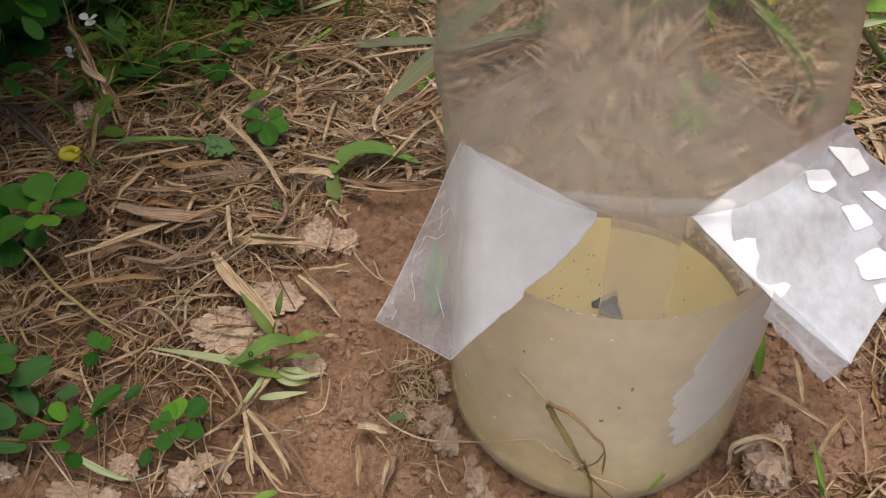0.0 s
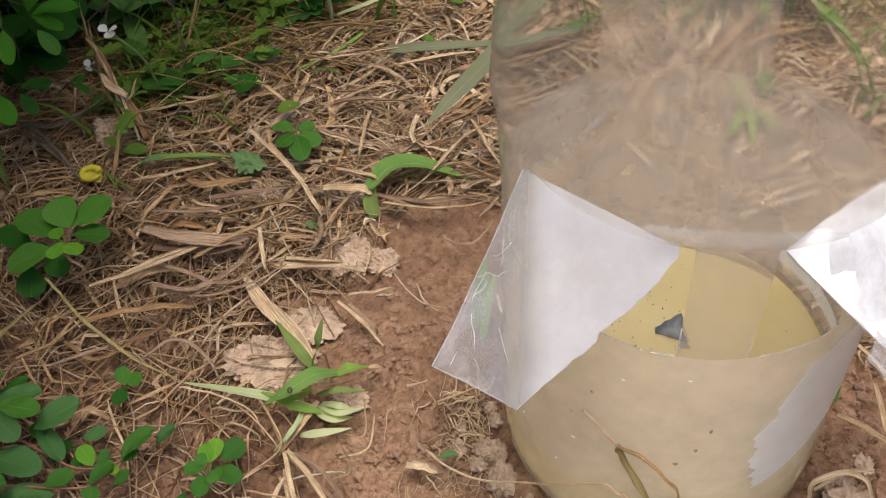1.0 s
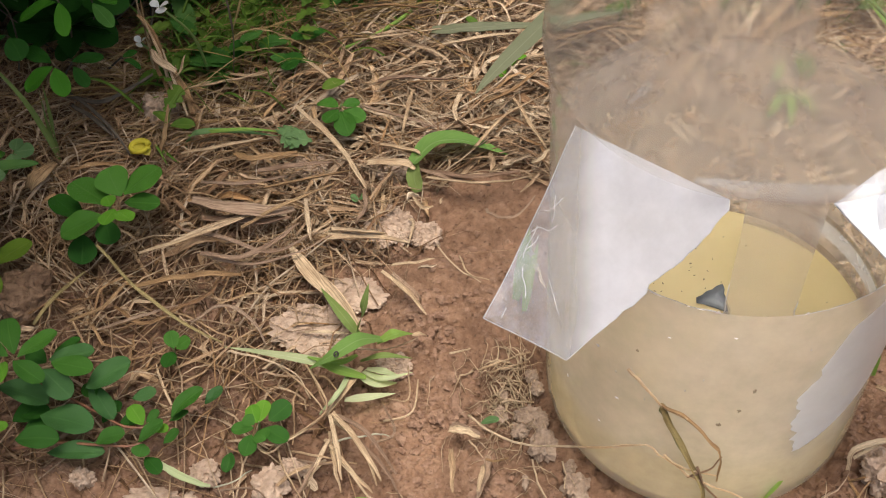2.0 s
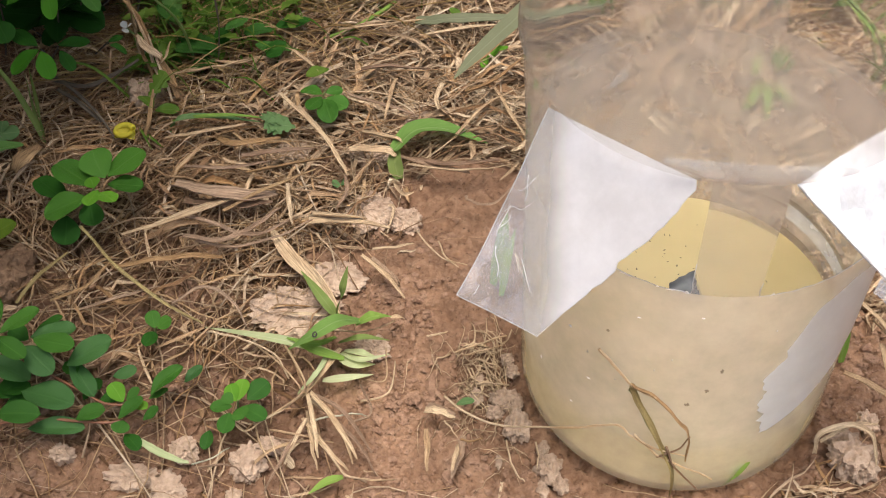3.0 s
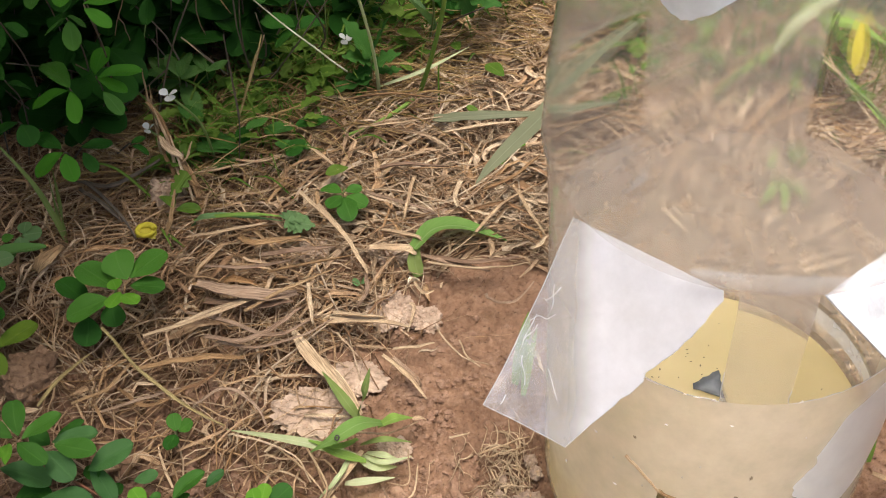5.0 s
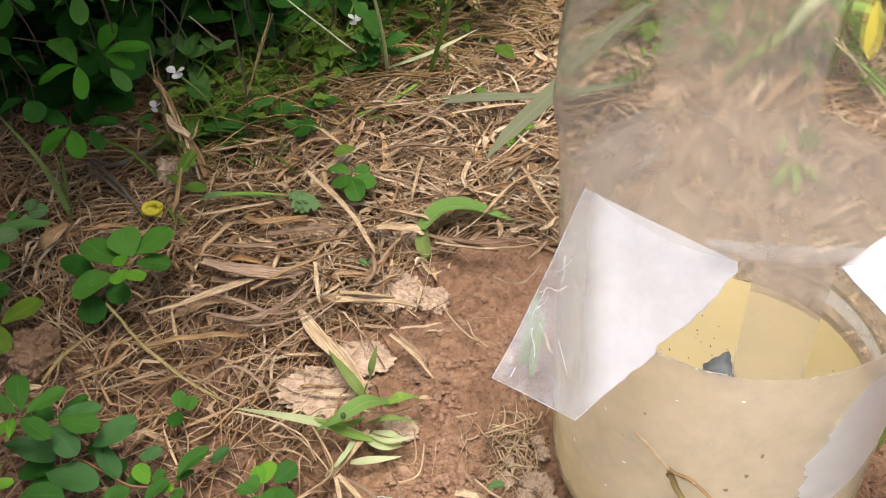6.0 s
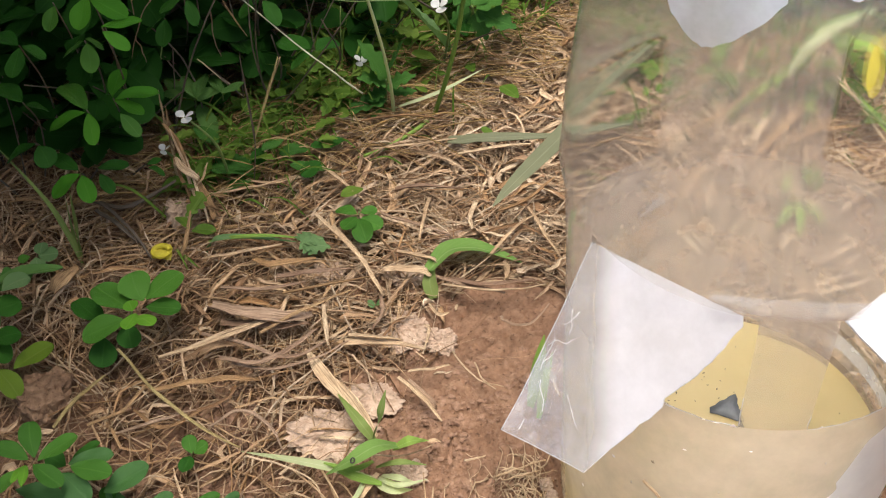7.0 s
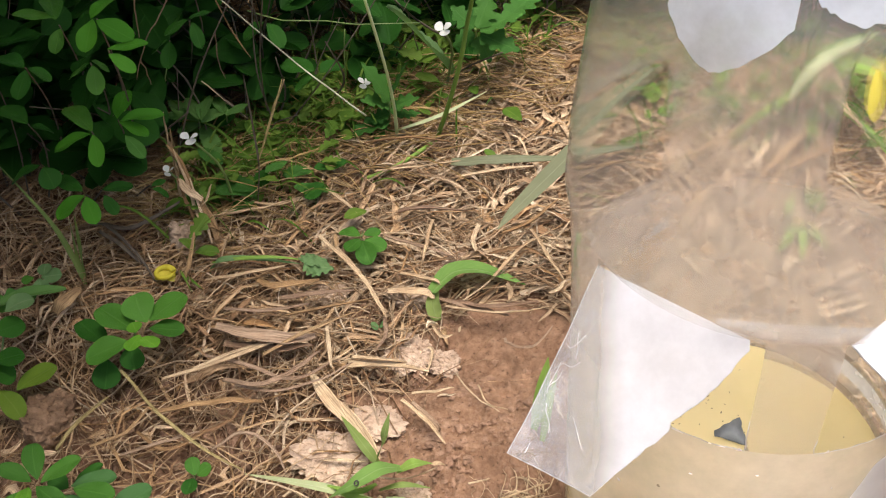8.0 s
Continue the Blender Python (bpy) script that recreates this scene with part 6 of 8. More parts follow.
leaflet(shade_weed, (-0.0396, 0.5840, 0.0160), (-0.0477, 0.5929, 0.0130), 0.0048, M_LEAF_PALE, 'toothed')
stalk(shade_weed, [(-0.0891, 0.5772, 0.0020), (-0.0817, 0.5663, 0.0200), (-0.0784, 0.5587, 0.0300)], 0.0008, M_STEM)
stalk(shade_weed, [(-0.0768, 0.5860, 0.0020), (-0.0695, 0.5706, 0.0200), (-0.0666, 0.5637, 0.0300)], 0.0008, M_STEM)
# broad flat leaves and weeds at the edge of the shade
broad_weed = plant('broadleaf_weed', (-0.0615, 0.5387, 0.002), 'flat broad-leaved green weed pressed to the ground', 'plant')
leaflet(broad_weed, (-0.0483, 0.5282, 0.012), (-0.0714, 0.5312, 0.014), 0.0118, M_LEAF_WEED, 'toothed')
leaflet(broad_weed, (-0.0479, 0.5279, 0.014), (-0.0713, 0.5431, 0.012), 0.0102, M_LEAF_WEED, 'toothed')
leaflet(broad_weed, (-0.0487, 0.5284, 0.01), (-0.0617, 0.5198, 0.008), 0.0087, M_LEAF_WEED, 'toothed')
leaflet(broad_weed, (-0.0473, 0.5317, 0.014), (-0.0446, 0.5365, 0.02), 0.0077, M_LEAF_DARK, 'toothed')
leaflet(broad_weed, (-0.039, 0.5417, 0.012), (-0.0259, 0.5458, 0.012), 0.0089, M_LEAF_WEED, 'toothed')
leaflet(broad_weed, (-0.0331, 0.5363, 0.01), (-0.0153, 0.5336, 0.01), 0.0088, M_LEAF_WEED, 'toothed')
leaflet(broad_weed, (-0.0266, 0.5288, 0.01), (-0.0178, 0.5341, 0.014), 0.0087, M_LEAF_DARK, 'toothed')
leaflet(broad_weed, (-0.0443, 0.5346, 0.02), (-0.0352, 0.5425, 0.02), 0.0066, M_LEAF_WEED, 'toothed')
leaflet(broad_weed, (-0.0251, 0.5459, 0.012), (-0.0087, 0.552, 0.012), 0.0078, M_LEAF_DARK, 'toothed')
leaflet(broad_weed, (-0.065, 0.5401, 0.02), (-0.0795, 0.551, 0.02), 0.0067, M_LEAF_WEED, 'toothed')
lobed_weed = plant('lobed_weed', (0.0048, 0.5889, 0.002), 'feathery lobed green weed at the litter edge', 'plant')
leaflet(lobed_weed, (0.0079, 0.5798, 0.025), (-0.004, 0.5837, 0.045), 0.0123, M_LEAF_WEED, 'lobed')
leaflet(lobed_weed, (0.0082, 0.582, 0.025), (0.0171, 0.5838, 0.045), 0.0118, M_LEAF_WEED, 'lobed')
leaflet(lobed_weed, (0.0074, 0.5815, 0.022), (-0.0045, 0.5755, 0.03), 0.0107, M_LEAF_WEED, 'lobed')
leaflet(lobed_weed, (0.0079, 0.5772, 0.022), (0.0218, 0.5778, 0.03), 0.0107, M_LEAF_WEED, 'lobed')
leaflet(lobed_weed, (0.0072, 0.5801, 0.018), (-0.0036, 0.5773, 0.015), 0.0097, M_LEAF_WEED, 'lobed')
leaflet(lobed_weed, (0.0102, 0.578, 0.018), (0.0217, 0.5827, 0.016), 0.0081, M_LEAF_WEED, 'lobed')
leaflet(lobed_weed, (0.007, 0.5786, 0.014), (-0.0145, 0.5727, 0.01), 0.0092, M_LEAF_WEED, 'lobed')
leaflet(lobed_weed, (0.0055, 0.5789, 0.012), (-0.0013, 0.5734, 0.006), 0.007, M_LEAF_WEED, 'lobed')
stalk(lobed_weed, [(0.0053, 0.5827, 0.0), (0.0063, 0.5832, 0.012), (0.0079, 0.5798, 0.025)], 0.0014, M_STEM)
lobed_weed_b = plant('lobed_weed', (0.0467, 0.6374, 0.002), 'feathery lobed green weed at the litter edge', 'plant')
leaflet(lobed_weed_b, (0.0474, 0.6035, 0.05), (0.0371, 0.6072, 0.06), 0.0132, M_LEAF_WEED, 'lobed')
leaflet(lobed_weed_b, (0.0488, 0.6035, 0.05), (0.055, 0.6164, 0.06), 0.0143, M_LEAF_WEED, 'lobed')
leaflet(lobed_weed_b, (0.0502, 0.6012, 0.05), (0.0697, 0.6099, 0.055), 0.0142, M_LEAF_WEED, 'lobed')
leaflet(lobed_weed_b, (0.0498, 0.6061, 0.045), (0.0686, 0.5996, 0.04), 0.0133, M_LEAF_WEED, 'lobed')
leaflet(lobed_weed_b, (0.048, 0.6109, 0.04), (0.0548, 0.6043, 0.03), 0.0124, M_LEAF_WEED, 'lobed')
leaflet(lobed_weed_b, (0.0465, 0.6132, 0.04), (0.0355, 0.611, 0.035), 0.0119, M_LEAF_WEED, 'lobed')
leaflet(lobed_weed_b, (0.0629, 0.6127, 0.05), (0.0785, 0.6365, 0.05), 0.0133, M_LEAF_WEED, 'lobed')
stalk(lobed_weed_b, [(0.0467, 0.6353, 0.0), (0.0467, 0.6273, 0.02), (0.048, 0.6026, 0.05)], 0.0017, M_STEM)
dandelion = plant('rosette_weed', (0.0327, 0.6278, 0.002), 'upright toothed grey-green leaf of a weed', 'plant')
leaflet(dandelion, (0.0344, 0.6192, 0.012), (0.0103, 0.5941, 0.07), 0.013, M_LEAF_GREY, 'toothed')
tall_grass = plant('tall_grass', (0.0099, 0.5783, 0.002), 'pale striped tall grass blades standing at the litter edge', 'grass')
stalk(tall_grass, [(0.0096, 0.5798, 0.0), (0.0116, 0.5693, 0.03), (0.0115, 0.5566, 0.065), (0.008, 0.5441, 0.11)], 0.0019, M_GRASS_PALE)
stalk(tall_grass, [(0.0283, 0.5809, 0.0), (0.037, 0.5737, 0.03), (0.0433, 0.5703, 0.055), (0.047, 0.5674, 0.075), (0.0518, 0.5593, 0.1)], 0.0026, M_GRASS)
stalk(tall_grass, [(0.0283, 0.5805, 0.001), (0.0255, 0.5705, 0.006), (0.0205, 0.563, 0.007), (0.009, 0.553, 0.006), (-0.004, 0.549, 0.003)], 0.0024, M_GRASS)
blade(tall_grass, [(0.0097, 0.5763, 0.01), (0.032, 0.5761, 0.02), (0.0529, 0.5944, 0.02)], 0.0021, M_GRASS_PALE)
grass_left = plant('grass_tuft', (-0.1179, 0.4819, 0.002), 'narrow green grass tuft in the shade of the shrub', 'grass')
blade(grass_left, [(-0.1166, 0.4800, 0.0020), (-0.1185, 0.4816, 0.0180), (-0.1247, 0.4857, 0.0350), (-0.1400, 0.4918, 0.0600)], 0.0027, M_GRASS_OLIVE)
blade(grass_left, [(-0.1166, 0.4800, 0.0020), (-0.1155, 0.4836, 0.0160), (-0.1101, 0.4814, 0.0450)], 0.0022, M_GRASS_OLIVE)
blade(grass_left, [(-0.1181, 0.4816, 0.0020), (-0.1182, 0.4852, 0.0160), (-0.1165, 0.4873, 0.0360)], 0.0017, M_GRASS_OLIVE)
bottle_grass = plant('broad_grass_blade', (0.0972, 0.5751, 0.002), 'broad grey-green grass blade arching beside the plastic bottle', 'grass')
blade(bottle_grass, [(0.1341, 0.5832, 0.0450), (0.1144, 0.5273, 0.0700), (0.0996, 0.4834, 0.0880), (0.0892, 0.4580, 0.0960), (0.0780, 0.4364, 0.1000), (0.0717, 0.4265, 0.1000), (0.0676, 0.4190, 0.1000)], 0.0066, M_GRASS_GREY)
side_grass = plant('short_grass', (0.2056, 0.3872, 0.002), 'short green grass blades beside the bottle', 'grass', 'short grass')
blade(side_grass, [(0.2053, 0.3822, 0.0), (0.2046, 0.3855, 0.012), (0.2045, 0.3912, 0.022)], 0.0037, M_GRASS)
blade(side_grass, [(0.2218, 0.3326, 0.0), (0.2184, 0.3374, 0.012), (0.2151, 0.3426, 0.022)], 0.0035, M_GRASS)
blade(side_grass, [(0.2245, 0.3327, 0.0), (0.2191, 0.3342, 0.01), (0.216, 0.3405, 0.018)], 0.0019, M_GRASS)
blade(side_grass, [(0.0795, 0.4108, 0.0020), (0.0826, 0.4158, 0.0200), (0.0845, 0.4217, 0.0320)], 0.0054, M_GRASS)
blade(side_grass, [(0.0828, 0.4057, 0.0020), (0.0848, 0.4111, 0.0160), (0.0877, 0.4192, 0.0260)], 0.0033, M_GRASS)
foot_grass = plant('short_grass', (0.1628, 0.3368, 0.002), 'short green grass blades at the foot of the bottle', 'grass', 'short grass')
blade(foot_grass, [(0.1589, 0.3292, 0.004), (0.1614, 0.3286, 0.014), (0.1652, 0.3296, 0.02)], 0.004, M_GRASS)
blade(foot_grass, [(0.033, 0.3254, 0.006), (0.0274, 0.3231, 0.006), (0.0217, 0.3196, 0.004)], 0.0035, M_GRASS)
# greenery behind the bottle
back_weed = plant('tall_weed', (0.2781, 0.5744, 0.002), 'tall green weed with pale stems behind the bottle', 'plant')
stalk(back_weed, [(0.2853, 0.557, 0.0), (0.2716, 0.5494, 0.02), (0.2618, 0.5429, 0.035)], 0.0035, M_STEM)
blade(back_weed, [(0.2605, 0.5566, 0.03), (0.2712, 0.5484, 0.04), (0.2894, 0.5532, 0.03)], 0.0083, M_GRASS)
blade(back_weed, [(0.2586, 0.5451, 0.03), (0.2719, 0.545, 0.035), (0.2902, 0.557, 0.03)], 0.0044, M_GRASS_PALE)
stalk(back_weed, [(0.2148, 0.5792, 0.0), (0.2156, 0.5828, 0.04), (0.2193, 0.5827, 0.07)], 0.0021, M_STEM)
blade(back_weed, [(0.1952, 0.5919, 0.02), (0.2076, 0.5955, 0.04), (0.2262, 0.5988, 0.05)], 0.0077, M_GRASS)
blade(back_weed, [(0.2095, 0.5912, 0.04), (0.2261, 0.587, 0.04), (0.2425, 0.5836, 0.03)], 0.0086, M_GRASS)
blade(back_weed, [(0.1921, 0.5799, 0.03), (0.2026, 0.5844, 0.045), (0.2274, 0.5988, 0.05)], 0.0061, M_GRASS_PALE)
blade(back_weed, [(0.2098, 0.5813, 0.03), (0.2229, 0.5736, 0.02), (0.2338, 0.5583, 0.008)], 0.0031, M_STRAW_PALE)
blade(back_weed, [(0.2081, 0.5955, 0.04), (0.2123, 0.5865, 0.034), (0.2201, 0.5796, 0.02)], 0.0026, M_STRAW_PALE)
blade(back_weed, [(0.2151, 0.5879, 0.02), (0.2301, 0.5773, 0.012), (0.241, 0.5591, 0.004)], 0.0042, M_GRASS)
stalk(back_weed, [(0.242, 0.5296, 0.0), (0.2307, 0.5321, 0.03), (0.2109, 0.5368, 0.05)], 0.002, M_STEM)
blade(back_weed, [(0.2326, 0.5152, 0.01), (0.2361, 0.515, 0.02), (0.2388, 0.5145, 0.03)], 0.0071, M_GRASS)
blade(back_weed, [(0.1703, 0.5821, 0.004), (0.1895, 0.5877, 0.02), (0.2038, 0.5918, 0.03)], 0.0032, M_GRASS)
leaflet(back_weed, (0.2261, 0.5818, 0.05), (0.2239, 0.5656, 0.03), 0.006, M_PETAL_YELLOW)
blade(back_weed, [(0.1896, 0.5253, 0.003), (0.1849, 0.5111, 0.008), (0.1802, 0.5071, 0.005)], 0.0036, M_GRASS)
blade(back_weed, [(0.191, 0.5272, 0.003), (0.1909, 0.5112, 0.008), (0.1893, 0.5022, 0.005)], 0.0036, M_GRASS)
blade(back_weed, [(0.1908, 0.5254, 0.003), (0.1961, 0.5148, 0.008), (0.2007, 0.5093, 0.005)], 0.0037, M_GRASS)
blade(back_weed, [(0.19, 0.529, 0.003), (0.1881, 0.5308, 0.008), (0.1922, 0.5416, 0.005)], 0.0037, M_GRASS)
# larger straws, husks and sticks of the litter
straw_thing('dry_straw', [(-0.015, 0.5, 0.012), (0.003, 0.4806, 0.012), (0.0144, 0.4649, 0.01), (0.0184, 0.4591, 0.006)], 0.0026, M_STRAW_PALE, 'split pale dry straw lying on the litter')
straw_thing('dry_straw', [(-0.0066, 0.4946, 0.01), (0.0047, 0.479, 0.012), (0.0112, 0.4705, 0.009)], 0.0021, M_STRAW_PALE, 'split pale dry straw lying on the litter')
straw_thing('dry_straw', [(0.0179, 0.4573, 0.008), (0.0195, 0.4481, 0.008), (0.0156, 0.4424, 0.004)], 0.0021, M_STRAW_GREY, 'curled brown dry grass stem on the litter')
straw_thing('dry_leaf_sheath', [(-0.0495, 0.4466, 0.012), (-0.0326, 0.441, 0.014), (-0.0188, 0.4405, 0.013), (-0.0086, 0.4464, 0.008)], 0.0077, M_STRAW_GREY, 'wide grey-brown dry leaf sheath on the litter')
straw_thing('dry_leaf_sheath', [(-0.0455, 0.4416, 0.008), (-0.0235, 0.4382, 0.01), (-0.0095, 0.4421, 0.008)], 0.0045, M_STRAW_GREY, 'wide grey-brown dry leaf sheath on the litter')
straw_thing('dry_grass_leaf', [(-0.0661, 0.4068, 0.008), (-0.0495, 0.4097, 0.01), (-0.0344, 0.4124, 0.01), (-0.0245, 0.4148, 0.006)], 0.0031, M_STRAW_ORANGE, 'flat orange-brown dry leaf blade on the litter')
straw_thing('wood_chip', [(0.0064, 0.4325, 0.008), (0.0208, 0.4319, 0.01), (0.0383, 0.4306, 0.008)], 0.0054, M_STRAW_PALE, 'flat pale broken stalk piece on the litter')
straw_thing('wood_chip', [(0.0081, 0.435, 0.01), (0.0186, 0.4325, 0.012), (0.0296, 0.4333, 0.01)], 0.0027, M_STRAW_PALE, 'flat pale broken stalk piece on the litter')
straw_thing('dry_straw', [(-0.081, 0.4222, 0.014), (-0.06, 0.4019, 0.014), (-0.0398, 0.3882, 0.012), (-0.0262, 0.3839, 0.006)], 0.0017, M_STRAW_OLIVE, 'long olive dry stem lying across the litter')
straw_thing('dry_straw', [(-0.063, 0.4185, 0.014), (-0.0428, 0.426, 0.016), (-0.0195, 0.4432, 0.012), (-0.0135, 0.4469, 0.01)], 0.002, M_STRAW_PALE, 'long pale dry straw lying on the litter')
straw_thing('dry_straw', [(-0.0569, 0.4242, 0.01), (-0.0427, 0.4323, 0.012), (-0.0245, 0.4436, 0.01)], 0.0016, M_STRAW_PALE, 'long pale dry straw lying on the litter')
straw_thing('dry_straw', [(-0.041, 0.4224, 0.01), (-0.0242, 0.419, 0.012), (-0.0122, 0.4274, 0.012), (-0.0051, 0.4381, 0.01)], 0.0024, M_STRAW_GREY, 'long grey-brown dry straw lying on the litter')
straw_thing('dry_straw', [(-0.0041, 0.4485, 0.012), (-0.0009, 0.4365, 0.012), (0.0002, 0.4311, 0.008)], 0.0022, M_STRAW_PALE, 'long pale dry straw lying on the litter')
straw_thing('dry_straw', [(-0.0221, 0.456, 0.01), (-0.0035, 0.4594, 0.012), (0.0142, 0.4665, 0.01)], 0.0021, M_STRAW_ORANGE, 'long orange-brown dry straw lying on the litter')
straw_thing('dry_straw', [(-0.0268, 0.4328, 0.012), (-0.0123, 0.4434, 0.014), (0.0058, 0.4583, 0.01)], 0.0018, M_STRAW_ORANGE, 'long orange-brown dry straw lying on the litter')
straw_thing('dry_straw', [(-0.0603, 0.4762, 0.008), (-0.0455, 0.478, 0.01), (-0.0276, 0.4854, 0.008)], 0.0022, M_STRAW_PALE, 'long pale dry straw lying on the litter')
straw_thing('dry_straw', [(-0.039, 0.4787, 0.006), (-0.0297, 0.4718, 0.01), (-0.0122, 0.4794, 0.006)], 0.0033, M_STRAW_ORANGE, 'long orange-brown dry straw lying on the litter')
straw_thing('dry_straw', [(-0.0167, 0.5298, 0.012), (-0.0063, 0.5207, 0.012), (0.0044, 0.5124, 0.008)], 0.0025, M_STRAW_PALE, 'long pale dry straw lying on the litter')
straw_thing('dry_straw', [(0.0324, 0.5191, 0.004), (0.0321, 0.5003, 0.01), (0.0311, 0.4866, 0.01)], 0.0022, M_STRAW_PALE, 'long pale dry straw lying on the litter')
straw_thing('dry_straw', [(0.0531, 0.5138, 0.006), (0.0515, 0.5028, 0.008), (0.053, 0.4979, 0.006)], 0.0027, M_STRAW_PALE, 'pale dry husk piece on the litter')
straw_thing('dry_straw', [(0.0419, 0.468, 0.004), (0.0591, 0.4616, 0.008), (0.0752, 0.463, 0.008), (0.0844, 0.4673, 0.006)], 0.0028, M_STRAW_PALE, 'long pale dry straw lying on the litter')
straw_thing('dry_straw', [(0.044, 0.4712, 0.004), (0.0613, 0.4639, 0.009), (0.0796, 0.4704, 0.006)], 0.0021, M_STRAW_GREY, 'long grey-brown dry straw lying on the litter')
straw_thing('dry_straw', [(0.0665, 0.4515, 0.004), (0.0691, 0.4468, 0.006), (0.0782, 0.4456, 0.006), (0.0858, 0.4582, 0.004)], 0.0016, M_STRAW_GREY, 'long grey-brown dry straw lying on the litter')
straw_thing('dry_straw', [(0.0841, 0.4753, 0.006), (0.0877, 0.4742, 0.008), (0.0911, 0.4801, 0.008)], 0.0021, M_STRAW_PALE, 'pale dry husk piece on the litter')
straw_thing('dry_straw', [(0.0762, 0.5104, 0.008), (0.0836, 0.4929, 0.01), (0.0906, 0.4801, 0.008)], 0.0017, M_STRAW_PALE, 'long pale dry straw lying on the litter')
straw_thing('dry_straw', [(0.0636, 0.5066, 0.008), (0.0757, 0.5119, 0.01), (0.0876, 0.5266, 0.01)], 0.0027, M_STRAW_ORANGE, 'long orange-brown dry straw lying on the litter')
straw_thing('dry_straw', [(0.0601, 0.4812, 0.006), (0.0715, 0.496, 0.01), (0.0844, 0.5088, 0.008)], 0.0022, M_STRAW_PALE, 'long pale dry straw lying on the litter')
straw_thing('dry_straw', [(0.0176, 0.4735, 0.006), (0.0324, 0.4714, 0.008), (0.0371, 0.4708, 0.006)], 0.0047, M_STRAW_PALE, 'pale dry husk piece on the litter')
straw_thing('dry_straw', [(0.0328, 0.4209, 0.006), (0.0418, 0.421, 0.008), (0.0485, 0.4245, 0.006)], 0.0022, M_STRAW_PALE, 'long pale dry straw lying on the litter')
straw_thing('dry_straw', [(0.029, 0.4164, 0.008), (0.0411, 0.4059, 0.008), (0.047, 0.3997, 0.004)], 0.0019, M_STRAW_PALE, 'long pale dry straw lying on the litter')
straw_thing('dry_straw', [(0.0332, 0.4167, 0.006), (0.0432, 0.4059, 0.008), (0.0443, 0.4049, 0.004)], 0.0022, M_STRAW_GREY, 'long grey-brown dry straw lying on the litter')
straw_thing('dry_straw', [(0.0486, 0.4325, 0.004), (0.0571, 0.4211, 0.005), (0.0662, 0.4157, 0.003)], 0.0009, M_STRAW_PALE, 'thin pale root on bare soil')
straw_thing('dry_straw', [(0.0577, 0.4276, 0.004), (0.0617, 0.4184, 0.005), (0.0695, 0.4169, 0.003)], 0.0009, M_STRAW_PALE, 'thin pale root on bare soil')
straw_thing('dry_straw', [(0.0182, 0.355, 0.008), (0.0298, 0.3418, 0.01), (0.0377, 0.3308, 0.006)], 0.0025, M_STRAW_PALE, 'long pale dry straw lying on the litter')
straw_thing('dry_straw', [(0.0175, 0.3538, 0.008), (0.0222, 0.3393, 0.01), (0.0237, 0.3317, 0.004)], 0.0021, M_STRAW_PALE, 'long pale dry straw lying on the litter')
straw_thing('dry_straw', [(0.0199, 0.3539, 0.008), (0.0312, 0.3463, 0.01), (0.0417, 0.3347, 0.004)], 0.002, M_STRAW_GREY, 'long grey-brown dry straw lying on the litter')
straw_thing('dry_straw', [(0.0168, 0.3458, 0.006), (0.0289, 0.3315, 0.008), (0.0347, 0.3275, 0.004)], 0.0017, M_STRAW_PALE, 'long pale dry straw lying on the litter')
straw_thing('dry_straw', [(0.0182, 0.3447, 0.008), (0.0149, 0.3335, 0.008), (0.0114, 0.3269, 0.004)], 0.0017, M_STRAW_PALE, 'long pale dry straw lying on the litter')
straw_thing('dry_straw', [(0.0036, 0.3786, 0.006), (0.0122, 0.3654, 0.008), (0.0158, 0.3549, 0.008), (0.0025, 0.3452, 0.004)], 0.0012, M_STRAW_PALE, 'long pale dry straw lying on the litter')
straw_thing('dry_straw', [(-0.0234, 0.379, 0.004), (-0.0215, 0.3788, 0.008), (-0.0082, 0.3756, 0.008), (0.0027, 0.3712, 0.006), (0.0089, 0.363, 0.004)], 0.0012, M_STRAW_PALE, 'long pale dry straw lying on the litter')
straw_thing('dry_straw', [(-0.0393, 0.3345, 0.006), (-0.0281, 0.3295, 0.006), (-0.0203, 0.3281, 0.004)], 0.0031, M_GRASS_PALE, 'pale green withered stem on the soil')
straw_thing('dry_straw', [(0.0599, 0.3436, 0.006), (0.0608, 0.3355, 0.008), (0.0611, 0.3276, 0.006)], 0.0025, M_STRAW_PALE, 'long pale dry straw lying on the litter')
straw_thing('dry_straw', [(0.0695, 0.3284, 0.006), (0.0708, 0.3338, 0.008), (0.0712, 0.3381, 0.006)], 0.0019, M_STRAW_PALE, 'long pale dry straw lying on the litter')
straw_thing('dry_straw', [(0.0584, 0.3519, 0.004), (0.0631, 0.351, 0.005), (0.0691, 0.3496, 0.004)], 0.0036, M_STRAW_PALE, 'pale dry husk piece on bare soil')
straw_thing('dry_straw', [(0.1143, 0.3375, 0.0663), (0.1187, 0.3345, 0.0636), (0.1243, 0.3313, 0.0573), (0.1317, 0.3287, 0.0545)], 0.0013, M_STRAW_PALE, 'dry broken grass stem leaning against the bottle')
straw_thing('dry_straw', [(0.1242, 0.3314, 0.0578), (0.1317, 0.3287, 0.0545), (0.1383, 0.3268, 0.0470), (0.1428, 0.3257, 0.0391), (0.1436, 0.3245, 0.0258)], 0.0016, M_STRAW_ORANGE, 'brown bent grass stem leaning against the bottle')
